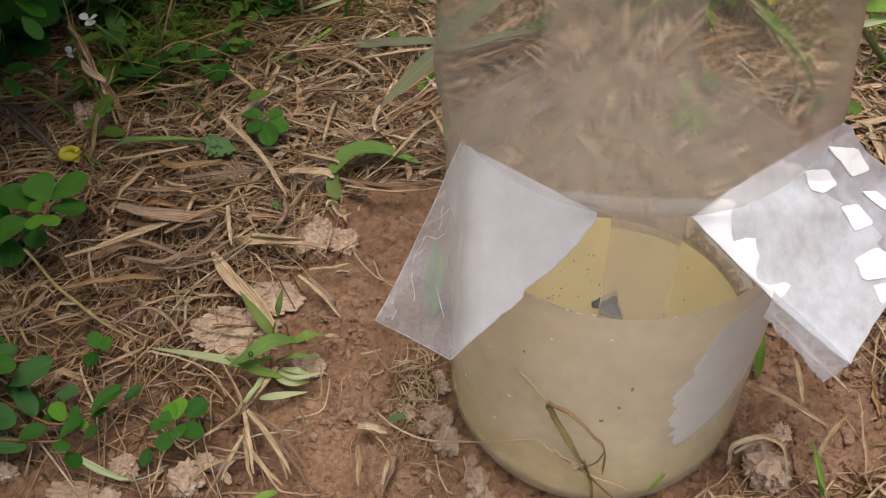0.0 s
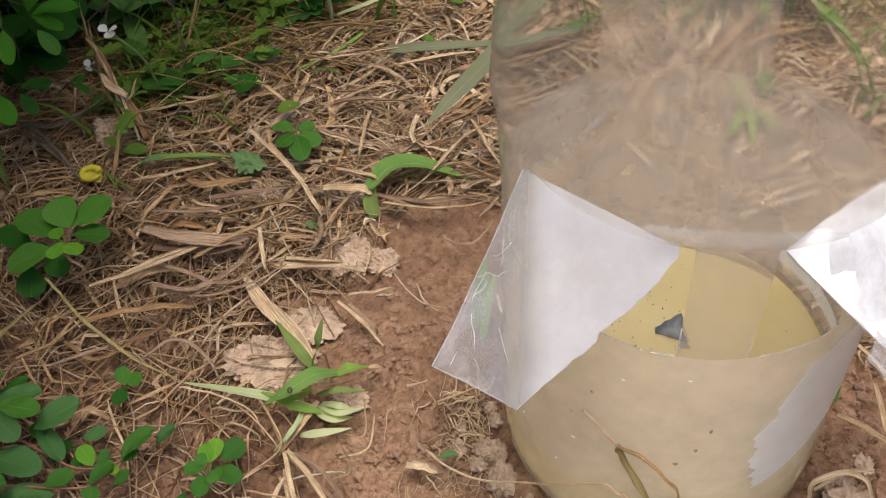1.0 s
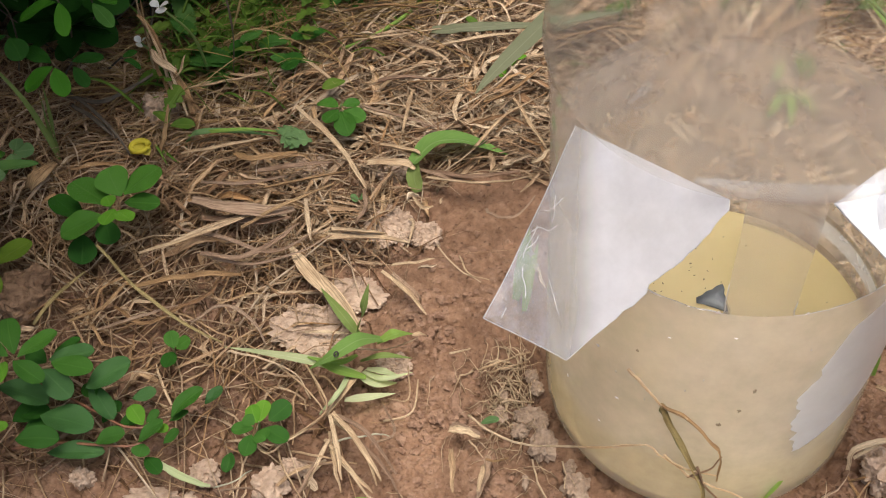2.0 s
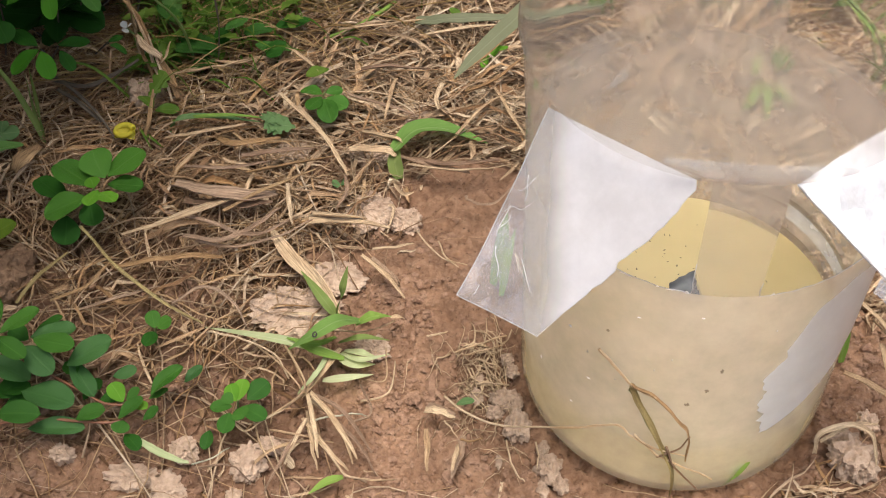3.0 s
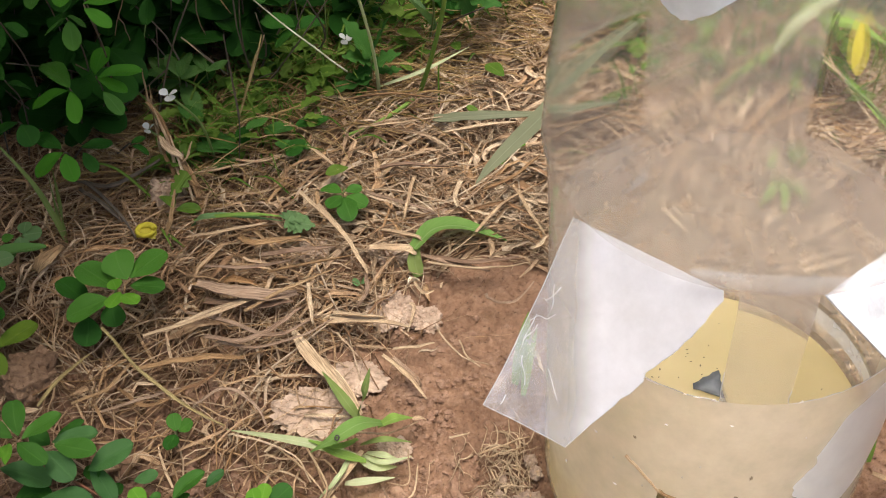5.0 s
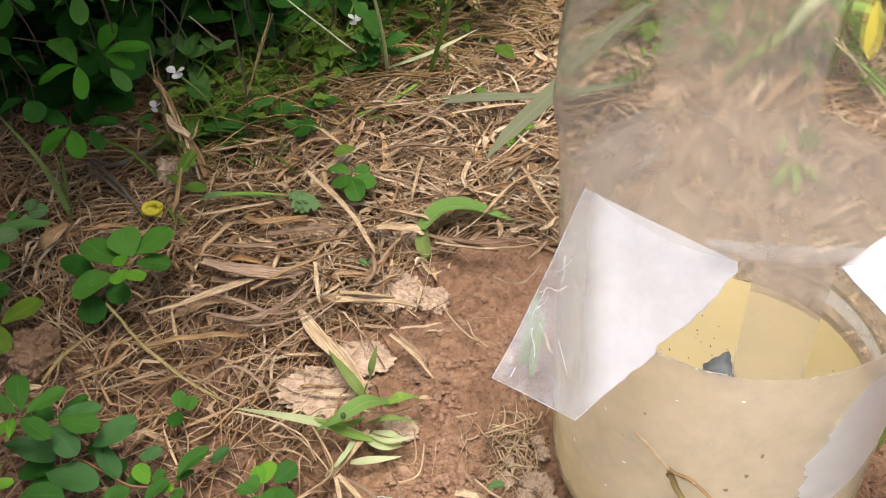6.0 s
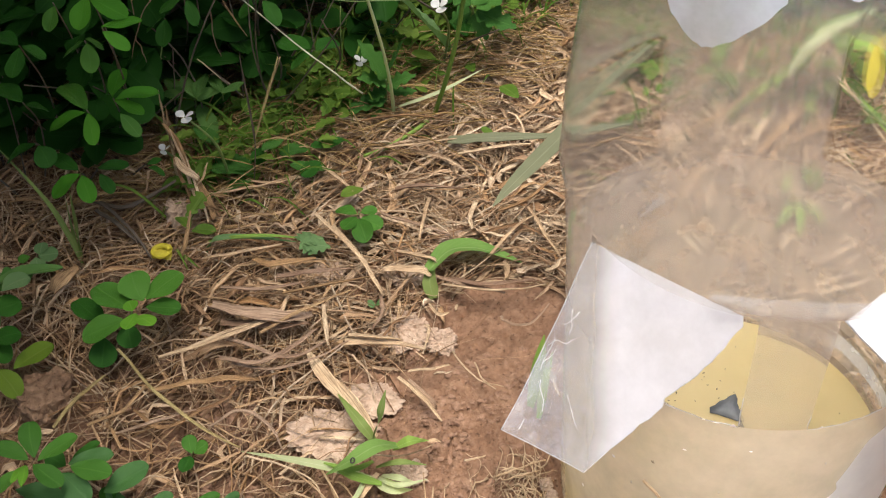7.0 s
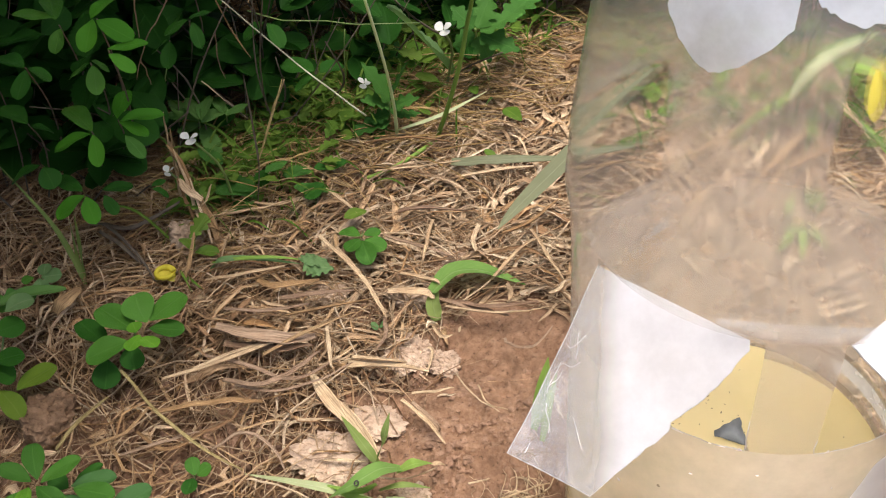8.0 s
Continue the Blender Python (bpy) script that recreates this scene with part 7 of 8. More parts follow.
straw_thing('dry_straw', [(0.1241, 0.3313, 0.0572), (0.1253, 0.3306, 0.0546), (0.1318, 0.3272, 0.0394), (0.1395, 0.3239, 0.0209), (0.1407, 0.3225, 0.0058)], 0.0023, M_STRAW_OLIVE, 'olive withered grass stem leaning against the bottle')
straw_thing('dry_straw', [(0.1239, 0.3316, 0.0555), (0.1277, 0.3291, 0.0482), (0.1324, 0.3268, 0.0374)], 0.0018, M_GRASS_GREY, 'grey-green grass blade leaning against the bottle')
straw_thing('dry_straw', [(0.0647, 0.3589, 0.0020), (0.0720, 0.3521, 0.0040), (0.0810, 0.3467, 0.0060), (0.0908, 0.3443, 0.0080), (0.1102, 0.3359, 0.0237), (0.1214, 0.3304, 0.0355), (0.1273, 0.3278, 0.0328), (0.1340, 0.3257, 0.0299), (0.1434, 0.3247, 0.0279)], 0.0011, M_STRAW_PALE, 'long thin straw reaching to the bottle')
straw_thing('dry_straw', [(0.0675, 0.3765, 0.0030), (0.0742, 0.3789, 0.0050), (0.0856, 0.3840, 0.0040)], 0.0012, M_STRAW_PALE, 'short pale dry root on the soil')
straw_thing('dry_straw', [(0.0700, 0.3762, 0.0020), (0.0775, 0.3776, 0.0040), (0.0847, 0.3805, 0.0030)], 0.0009, M_STRAW_PALE, 'short pale dry root on the soil')
straw_thing('dry_straw', [(0.0564, 0.3844, 0.0020), (0.0598, 0.3843, 0.0030), (0.0640, 0.3867, 0.0020)], 0.0011, M_STRAW_PALE, 'short pale dry root on the soil')
straw_thing('dry_straw', [(0.0756, 0.3639, 0.0030), (0.0804, 0.3640, 0.0040), (0.0848, 0.3638, 0.0030)], 0.0012, M_STRAW_PALE, 'short pale dry root on the soil')
straw_thing('dry_straw', [(0.0871, 0.3425, 0.0020), (0.0888, 0.3336, 0.0030), (0.0915, 0.3289, 0.0030), (0.0939, 0.3269, 0.0020)], 0.0009, M_STRAW_PALE, 'thin pale dry root on the soil')
straw_thing('dry_straw', [(0.0968, 0.3422, 0.0020), (0.0979, 0.3365, 0.0030), (0.0976, 0.3318, 0.0020)], 0.0008, M_STRAW_PALE, 'thin pale dry root on the soil')
straw_thing('dry_straw', [(0.0710, 0.3419, 0.0020), (0.0752, 0.3411, 0.0030), (0.0790, 0.3431, 0.0020)], 0.0012, M_STRAW_ORANGE, 'short brown straw on the soil')
straw_thing('dry_straw', [(0.0721, 0.3433, 0.0020), (0.0712, 0.3351, 0.0030), (0.0694, 0.3273, 0.0020)], 0.0034, M_STRAW_GREY, 'flat brown strip of dead leaf on the soil')
straw_thing('dry_straw', [(0.0588, 0.3554, 0.0020), (0.0637, 0.3525, 0.0040), (0.0690, 0.3515, 0.0020)], 0.0034, M_STRAW_GREY, 'flat brown strip of dead leaf on the soil')
straw_thing('dry_straw', [(0.0655, 0.3491, 0.0020), (0.0684, 0.3449, 0.0030), (0.0705, 0.3428, 0.0020)], 0.0008, M_STRAW_PALE, 'thin pale dry root on the soil')
straw_thing('dry_straw', [(0.1268, 0.3281, 0.0343), (0.1342, 0.3254, 0.0269), (0.1404, 0.3244, 0.0235), (0.1528, 0.3241, 0.0149)], 0.0011, M_STRAW_PALE, 'thin straw leaning against the bottle')
straw_thing('dry_straw', [(0.1370, 0.3255, 0.0313), (0.1405, 0.3242, 0.0213), (0.1487, 0.3231, 0.0100)], 0.0012, M_STRAW_GREY, 'brown bent grass stem leaning against the bottle')
straw_thing('dry_straw', [(0.1349, 0.3253, 0.0261), (0.1412, 0.3252, 0.0323), (0.1431, 0.3257, 0.0385)], 0.0009, M_STRAW_GREY, 'thin straw leaning against the bottle')
straw_thing('dry_straw', [(0.1893, 0.3411, 0.004), (0.19, 0.3441, 0.012), (0.1991, 0.3466, 0.014), (0.2067, 0.3448, 0.012), (0.2092, 0.3377, 0.004)], 0.0023, M_STRAW_PALE, 'curled pale straw loop beside the bottle')
straw_thing('dry_straw', [(0.1912, 0.3444, 0.006), (0.2017, 0.3483, 0.012), (0.2097, 0.3493, 0.01)], 0.0017, M_STRAW_PALE, 'long pale dry straw lying on the litter')
straw_thing('dry_straw', [(0.2102, 0.4024, 0.01), (0.22, 0.386, 0.012), (0.2352, 0.3708, 0.006)], 0.0017, M_STRAW_PALE, 'long pale dry straw lying on the litter')
straw_thing('dry_straw', [(0.2186, 0.3863, 0.004), (0.2181, 0.3751, 0.006), (0.2185, 0.3668, 0.004)], 0.0023, M_STRAW_PALE, 'long pale dry straw lying on the litter')
straw_thing('dry_straw', [(0.2031, 0.3722, 0.006), (0.2137, 0.3642, 0.008), (0.225, 0.3565, 0.006)], 0.0024, M_STRAW_PALE, 'long pale dry straw lying on the litter')
straw_thing('dry_straw', [(0.2157, 0.3936, 0.008), (0.2253, 0.3776, 0.01), (0.2418, 0.3857, 0.006)], 0.0012, M_STRAW_PALE, 'long pale dry straw lying on the litter')
straw_thing('dry_straw', [(0.2196, 0.3439, 0.004), (0.2259, 0.3531, 0.008), (0.2337, 0.3614, 0.006)], 0.0028, M_STRAW_PALE, 'long pale dry straw lying on the litter')
straw_thing('dry_stalk', [(-0.0838, 0.5279, 0.004), (-0.0818, 0.527, 0.03), (-0.0817, 0.5279, 0.045), (-0.0812, 0.5293, 0.056)], 0.0022, M_STRAW_PALE, 'upright pale dry stalk at the shrub edge')
straw_thing('dry_stalk', [(-0.0686, 0.5096, 0.004), (-0.0725, 0.5161, 0.02), (-0.0766, 0.5212, 0.035), (-0.0826, 0.5264, 0.04)], 0.0034, M_STRAW_ORANGE, 'crumpled orange-brown dead stalk at the shrub edge')
straw_thing('dry_stalk', [(-0.0623, 0.5043, 0.004), (-0.0668, 0.5118, 0.014), (-0.0747, 0.5167, 0.026)], 0.004, M_STRAW_ORANGE, 'crumpled orange-brown dead stalk at the shrub edge')
straw_thing('dry_stalk', [(-0.0714, 0.4798, 0.004), (-0.0684, 0.4856, 0.012), (-0.0667, 0.493, 0.02)], 0.0024, M_STRAW_ORANGE, 'crumpled orange-brown dead stalk at the shrub edge')
straw_thing('dry_stalk', [(-0.0681, 0.5125, 0.02), (-0.0739, 0.5131, 0.026), (-0.0766, 0.5158, 0.03)], 0.0044, M_STRAW_PALE, 'crumpled pale dead stalk at the shrub edge')
straw_thing('dark_stem', [(-0.0491, 0.5258, 0.0), (-0.0441, 0.5271, 0.025), (-0.0436, 0.5288, 0.04), (-0.044, 0.5338, 0.07)], 0.0015, M_STEM_DARK, 'thin dark upright weed stem')
straw_thing('dark_stem', [(-0.0436, 0.529, 0.03), (-0.0377, 0.5382, 0.045), (-0.0319, 0.5469, 0.06)], 0.0015, M_STRAW_OLIVE, 'thin pale upright weed stem')
straw_thing('thin_twig', [(-0.0822, 0.5359, 0.1100), (-0.0839, 0.5356, 0.1000), (-0.0846, 0.5348, 0.0900)], 0.0009, M_STRAW_GREY, 'thin dead twig standing among the shrub stems')
straw_thing('thin_twig', [(-0.0741, 0.5518, 0.1000), (-0.0801, 0.5501, 0.0900), (-0.0878, 0.5488, 0.0800), (-0.0967, 0.5466, 0.0600)], 0.0009, M_STRAW_GREY, 'thin dead twig standing among the shrub stems')
straw_thing('thin_twig', [(-0.0929, 0.5475, 0.0700), (-0.0937, 0.5528, 0.0600), (-0.0950, 0.5564, 0.0500)], 0.0009, M_STRAW_GREY, 'thin dead twig standing among the shrub stems')
straw_thing('thin_twig', [(-0.0689, 0.5804, 0.0600), (-0.0697, 0.5792, 0.0450), (-0.0685, 0.5795, 0.0350)], 0.0009, M_STRAW_GREY, 'thin dead twig standing among the shrub stems')
straw_thing('thin_twig', [(-0.0914, 0.5733, 0.0500), (-0.0974, 0.5660, 0.0300)], 0.0009, M_STEM, 'thin dead twig standing among the shrub stems')
straw_thing('thin_twig', [(-0.0348, 0.5600, 0.0500), (-0.0433, 0.5648, 0.0300), (-0.0537, 0.5627, 0.0040)], 0.0009, M_STRAW_PALE, 'thin dead twig standing among the shrub stems')
straw_thing('thin_twig', [(-0.0772, 0.5720, 0.0400), (-0.0708, 0.5730, 0.0300), (-0.0609, 0.5755, 0.0150)], 0.0009, M_STRAW_PALE, 'thin dead twig standing among the shrub stems')
straw_thing('thin_twig', [(-0.0096, 0.5847, 0.0600), (-0.0133, 0.5863, 0.0300)], 0.0009, M_STEM, 'thin dead twig standing among the shrub stems')
straw_thing('grass_stalk', [(-0.0023, 0.5717, 0.0200), (-0.0225, 0.5675, 0.0450), (-0.0413, 0.5641, 0.0700), (-0.0570, 0.5538, 0.1000)], 0.0011, M_STRAW_WHITE, 'long thin pale stem slanting out of the shrub')
straw_thing('dry_stalk', [(-0.0664, 0.5842, 0.075), (-0.0629, 0.5847, 0.06), (-0.0556, 0.5827, 0.045)], 0.0018, M_STRAW_ORANGE, 'crumpled orange-brown dead stalk at the shrub edge')
straw_thing('grass_stalk', [(-0.0527, 0.5836, 0.0700), (-0.0359, 0.5765, 0.0700), (-0.0206, 0.5765, 0.0700), (0.0001, 0.5734, 0.0700), (0.0263, 0.5747, 0.0700)], 0.0009, M_STEM, 'thin green stem reaching out of the shrub')
straw_thing('dry_leaf', [(-0.1222, 0.4593, 0.0040), (-0.1176, 0.4620, 0.0090), (-0.1150, 0.4725, 0.0050)], 0.0075, M_STRAW_ORANGE, 'curled orange-brown dead leaf on the litter')
straw_thing('dry_stick', [(-0.1166, 0.5065, 0.006), (-0.1027, 0.4958, 0.008), (-0.0915, 0.4878, 0.004)], 0.0025, M_STEM_DARK, 'dark dead stick under the shrub')
straw_thing('dry_stick', [(-0.0794, 0.5836, 0.03), (-0.0692, 0.5733, 0.028), (-0.0606, 0.5706, 0.02)], 0.0019, M_STEM_DARK, 'dark dead stick under the shrub')
straw_thing('dry_stick', [(-0.1208, 0.5126, 0.006), (-0.1004, 0.5073, 0.008), (-0.0797, 0.5219, 0.012)], 0.0023, M_STEM_DARK, 'dark dead stick under the shrub')
straw_thing('dry_straw', [(0.0284, 0.6491, 0.006), (0.0447, 0.6267, 0.01), (0.0637, 0.6134, 0.006)], 0.0029, M_STRAW_ORANGE, 'long orange-brown dry straw lying on the litter')
straw_thing('dry_straw', [(0.0384, 0.5533, 0.008), (0.0594, 0.5526, 0.01), (0.0905, 0.5569, 0.008)], 0.0062, M_GRASS_GREY, 'withered grey-green grass blade lying on litter')
straw_thing('dry_straw', [(0.0931, 0.5522, 0.008), (0.1112, 0.5601, 0.01), (0.1284, 0.5678, 0.008)], 0.0058, M_GRASS_GREY, 'withered grey-green grass blade lying on litter')
straw_thing('dry_straw', [(0.0903, 0.6275, 0.006), (0.0945, 0.6295, 0.008), (0.1003, 0.6332, 0.006)], 0.0063, M_STRAW_ORANGE, 'reddish dry leaf piece on the litter')
straw_thing('dry_straw', [(0.1066, 0.5831, 0.006), (0.1231, 0.6042, 0.01), (0.1475, 0.642, 0.006)], 0.0027, M_STRAW_ORANGE, 'long orange-brown dry straw lying on the litter')
straw_thing('dry_straw', [(0.0932, 0.5429, 0.006), (0.111, 0.5503, 0.01), (0.1296, 0.563, 0.006)], 0.0031, M_STRAW_ORANGE, 'long orange-brown dry straw lying on the litter')
straw_thing('dry_straw', [(0.1735, 0.5406, 0.006), (0.1935, 0.5672, 0.01), (0.2138, 0.597, 0.006)], 0.0026, M_STRAW_ORANGE, 'long orange-brown dry straw lying on the litter')
straw_thing('dry_straw', [(0.1902, 0.556, 0.006), (0.2056, 0.5634, 0.01), (0.2254, 0.5723, 0.006)], 0.0036, M_STRAW_ORANGE, 'long orange-brown dry straw lying on the litter')
straw_thing('dry_straw', [(0.1421, 0.5553, 0.006), (0.1659, 0.5708, 0.01), (0.1847, 0.5967, 0.006)], 0.0024, M_STRAW_ORANGE, 'long orange-brown dry straw lying on the litter')
straw_thing('dry_stalk', [(-0.0688, 0.506, 0.004), (-0.0734, 0.5153, 0.024), (-0.0787, 0.5227, 0.04)], 0.0017, M_STRAW_PALE, 'thin dead stalk of a bundle at the shrub edge')
straw_thing('dry_stalk', [(-0.0644, 0.5025, 0.004), (-0.0693, 0.511, 0.018), (-0.0731, 0.5182, 0.028)], 0.0017, M_STRAW_PALE, 'thin dead stalk of a bundle at the shrub edge')
straw_thing('dry_stalk', [(-0.0717, 0.5093, 0.006), (-0.0752, 0.5124, 0.02), (-0.0776, 0.5158, 0.03)], 0.002, M_STRAW_ORANGE, 'thin dead stalk of a bundle at the shrub edge')
straw_thing('dry_stalk', [(-0.0601, 0.5062, 0.004), (-0.0654, 0.5103, 0.012), (-0.0689, 0.5162, 0.02)], 0.0018, M_STRAW_ORANGE, 'thin dead stalk of a bundle at the shrub edge')
straw_thing('dry_stalk', [(-0.0809, 0.5234, 0.02), (-0.08, 0.5249, 0.035), (-0.0806, 0.5305, 0.046)], 0.0015, M_STRAW_ORANGE, 'thin dead stalk of a bundle at the shrub edge')
straw_thing('dry_stalk', [(-0.0737, 0.5065, 0.012), (-0.0657, 0.5049, 0.012), (-0.06, 0.5077, 0.006)], 0.0022, M_STRAW_ORANGE, 'thin dead stalk of a bundle at the shrub edge')
straw_thing('dry_stalk', [(-0.0729, 0.5117, 0.014), (-0.0656, 0.5126, 0.02), (-0.0665, 0.5237, 0.02)], 0.002, M_STRAW_PALE, 'thin dead stalk of a bundle at the shrub edge')
straw_thing('dry_straw', [(-0.0533, 0.5282, 0.006), (-0.0387, 0.5211, 0.01), (-0.0279, 0.5295, 0.006)], 0.002, M_STRAW_PALE, 'long pale dry straw lying on the litter')
straw_thing('dry_straw', [(-0.0688, 0.5145, 0.008), (-0.0548, 0.5135, 0.012), (-0.0428, 0.5174, 0.012), (-0.0281, 0.5306, 0.006)], 0.0018, M_STRAW_PALE, 'long pale dry straw lying on the litter')
straw_thing('dry_straw', [(-0.1218, 0.5155, 0.006), (-0.0995, 0.4955, 0.01), (-0.0833, 0.4775, 0.006)], 0.0017, M_STEM_DARK, 'long dark dead stem lying on the litter')
straw_thing('dry_straw', [(-0.0487, 0.4584, 0.01), (-0.0312, 0.4564, 0.012), (-0.0137, 0.4625, 0.01)], 0.0023, M_STRAW_GREY, 'long grey-brown dry straw lying on the litter')
straw_thing('dry_straw', [(-0.0268, 0.4672, 0.008), (-0.0099, 0.4684, 0.01), (0.0037, 0.4719, 0.008)], 0.0028, M_STRAW_GREY, 'long grey-brown dry straw lying on the litter')
straw_thing('dry_straw', [(-0.0504, 0.4338, 0.01), (-0.0327, 0.4282, 0.012), (-0.0134, 0.4217, 0.012), (-0.0002, 0.4341, 0.008)], 0.002, M_STRAW_GREY, 'long grey-brown dry straw lying on the litter')
straw_thing('dry_straw', [(-0.0367, 0.4213, 0.008), (-0.0197, 0.4174, 0.01), (-0.0029, 0.4236, 0.01), (0.0089, 0.4343, 0.008)], 0.002, M_STRAW_GREY, 'long grey-brown dry straw lying on the litter')
straw_thing('dry_straw', [(-0.0694, 0.398, 0.008), (-0.0556, 0.389, 0.01), (-0.0431, 0.3989, 0.008)], 0.0017, M_STRAW_ORANGE, 'long orange-brown dry straw lying on the litter')
straw_thing('dry_straw', [(-0.0842, 0.3893, 0.01), (-0.0719, 0.3949, 0.012), (-0.0669, 0.4075, 0.01)], 0.0017, M_STRAW_ORANGE, 'long orange-brown dry straw lying on the litter')
straw_thing('dry_straw', [(-0.0958, 0.3862, 0.012), (-0.0899, 0.3982, 0.014), (-0.084, 0.4125, 0.01)], 0.0017, M_STRAW_OLIVE, 'long olive-brown dry straw lying on the litter')
straw_thing('dry_straw', [(-0.0741, 0.3886, 0.006), (-0.0584, 0.3916, 0.01), (-0.0461, 0.4003, 0.006)], 0.0017, M_STRAW_GREY, 'long grey-brown dry straw lying on the litter')
straw_thing('dry_straw', [(-0.0399, 0.3925, 0.006), (-0.0271, 0.398, 0.01), (-0.0148, 0.3905, 0.01), (-0.0105, 0.3846, 0.004)], 0.0017, M_STRAW_GREY, 'long grey-brown dry straw lying on the litter')
straw_thing('dry_straw', [(0.0174, 0.52, 0.008), (0.0303, 0.5199, 0.01), (0.0477, 0.5206, 0.008)], 0.003, M_STRAW_GREY, 'long grey-brown dry straw lying on the litter')
straw_thing('dry_straw', [(0.0111, 0.5075, 0.006), (0.03, 0.4968, 0.01), (0.0447, 0.4943, 0.006)], 0.0017, M_STRAW_GREY, 'long grey-brown dry straw lying on the litter')
straw_thing('dry_straw', [(0.004, 0.5463, 0.008), (0.0249, 0.5483, 0.01), (0.0452, 0.5549, 0.008)], 0.0021, M_STRAW_PALE, 'long pale dry straw lying on the litter')
straw_thing('dry_straw', [(-0.0039, 0.5663, 0.008), (0.0176, 0.5683, 0.01), (0.0389, 0.567, 0.008)], 0.0019, M_STRAW_ORANGE, 'long orange-brown dry straw lying on the litter')
straw_thing('dry_straw', [(0.0213, 0.4836, 0.006), (0.0368, 0.4768, 0.01), (0.0412, 0.476, 0.004)], 0.0033, M_STRAW_PALE, 'long pale dry straw lying on the litter')
straw_thing('dry_straw', [(0.0435, 0.5431, 0.008), (0.0564, 0.5449, 0.01), (0.0767, 0.5515, 0.008)], 0.0023, M_STRAW_PALE, 'long pale dry straw lying on the litter')
straw_thing('dry_straw', [(0.0628, 0.5209, 0.008), (0.0724, 0.53, 0.01), (0.082, 0.5477, 0.008)], 0.002, M_STRAW_ORANGE, 'long orange-brown dry straw lying on the litter')
straw_thing('dry_straw', [(0.0367, 0.4727, 0.004), (0.0516, 0.4664, 0.006), (0.0683, 0.4621, 0.006)], 0.0019, M_STRAW_GREY, 'long grey-brown dry straw lying on the litter')
straw_thing('dry_straw', [(0.0356, 0.3546, 0.004), (0.0456, 0.3573, 0.006), (0.0461, 0.3717, 0.004)], 0.0012, M_STRAW_PALE, 'long pale dry straw lying on the litter')
straw_thing('dry_straw', [(0.0151, 0.3855, 0.004), (0.0327, 0.3822, 0.006), (0.0445, 0.3892, 0.004)], 0.001, M_STRAW_PALE, 'long pale dry straw lying on the litter')
straw_thing('dry_straw', [(0.0023, 0.3287, 0.004), (0.0106, 0.3344, 0.006), (0.022, 0.3371, 0.006)], 0.0018, M_STRAW_PALE, 'long pale dry straw lying on the litter')
straw_thing('dry_straw', [(0.0326, 0.3454, 0.004), (0.0404, 0.3491, 0.006), (0.0351, 0.3604, 0.006)], 0.0016, M_STRAW_GREY, 'long grey-brown dry straw lying on the litter')
# dry mud clods
clod(0.0274, 0.4475, 0.0194, 0.0174, 0.006, M_MUD_PALE, 'flat crust of pale dry cracked mud')
clod(0.0421, 0.444, 0.0137, 0.0114, 0.006, M_MUD_PALE, 'flat crust of pale dry cracked mud')
clod(0.0048, 0.3962, 0.028, 0.021, 0.004, M_MUD_PALE, 'flat crust of pale dry cracked mud')
clod(0.0179, 0.413, 0.0242, 0.0153, 0.004, M_MUD_PALE, 'flat crust of pale dry cracked mud')
clod(0.0356, 0.3819, 0.0126, 0.0099, 0.006, M_MUD_PALE, 'flat crust of pale dry cracked mud')
clod(-0.0077, 0.479, 0.0121, 0.0101, 0.006, M_MUD_PALE, 'flat crust of pale dry cracked mud')
clod(0.0266, 0.4773, 0.0168, 0.01, 0.006, M_MUD_PALE, 'flat crust of pale dry cracked mud')
clod(0.0427, 0.5007, 0.0099, 0.0068, 0.006, M_MUD_PALE, 'flat crust of pale dry cracked mud')
clod(-0.0783, 0.5079, 0.0132, 0.0133, 0.014, M_MUD_GREY, 'crumbly pale grey mud clod')
clod(0.0861, 0.3637, 0.0103, 0.0094, 0.0063, M_MUD_GREY, 'crumbly pale grey mud clod')
clod(0.0822, 0.3584, 0.0060, 0.0055, 0.0037, M_MUD_GREY, 'crumbly pale grey mud clod')
clod(0.0906, 0.3511, 0.0084, 0.0126, 0.0056, M_MUD_GREY, 'crumbly pale grey mud clod')
clod(0.0901, 0.3609, 0.0050, 0.0064, 0.0033, M_MUD_GREY, 'crumbly pale grey mud clod')
clod(0.1018, 0.3360, 0.0089, 0.0114, 0.0059, M_MUD_GREY, 'crumbly pale grey mud clod')
clod(0.0996, 0.3434, 0.0045, 0.0050, 0.0029, M_MUD_GREY, 'crumbly pale grey mud clod')
clod(0.0997, 0.3283, 0.0044, 0.0061, 0.0029, M_MUD_GREY, 'crumbly pale grey mud clod')
clod(0.0755, 0.3649, 0.0046, 0.0073, 0.0030, M_MUD_GREY, 'crumbly pale grey mud clod')
clod(0.1060, 0.3294, 0.0051, 0.0061, 0.0033, M_MUD_GREY, 'crumbly pale grey mud clod')
clod(0.0847, 0.3357, 0.0024, 0.0053, 0.0016, M_MUD_GREY, 'crumbly pale grey mud clod')
clod(0.0860, 0.3793, 0.0047, 0.0048, 0.0031, M_MUD_GREY, 'crumbly pale grey mud clod')
clod(0.0883, 0.3746, 0.0044, 0.0057, 0.0029, M_MUD_GREY, 'crumbly pale grey mud clod')
clod(0.0762, 0.3724, 0.0036, 0.0052, 0.0024, M_MUD_GREY, 'crumbly pale grey mud clod')
straw_thing('dry_straw', [(0.0222, 0.3762, 0.0020), (0.0190, 0.3625, 0.0080), (0.0128, 0.3577, 0.0020)], 0.0023, M_GRASS_PALE, 'pale green withered grass stem on the soil')
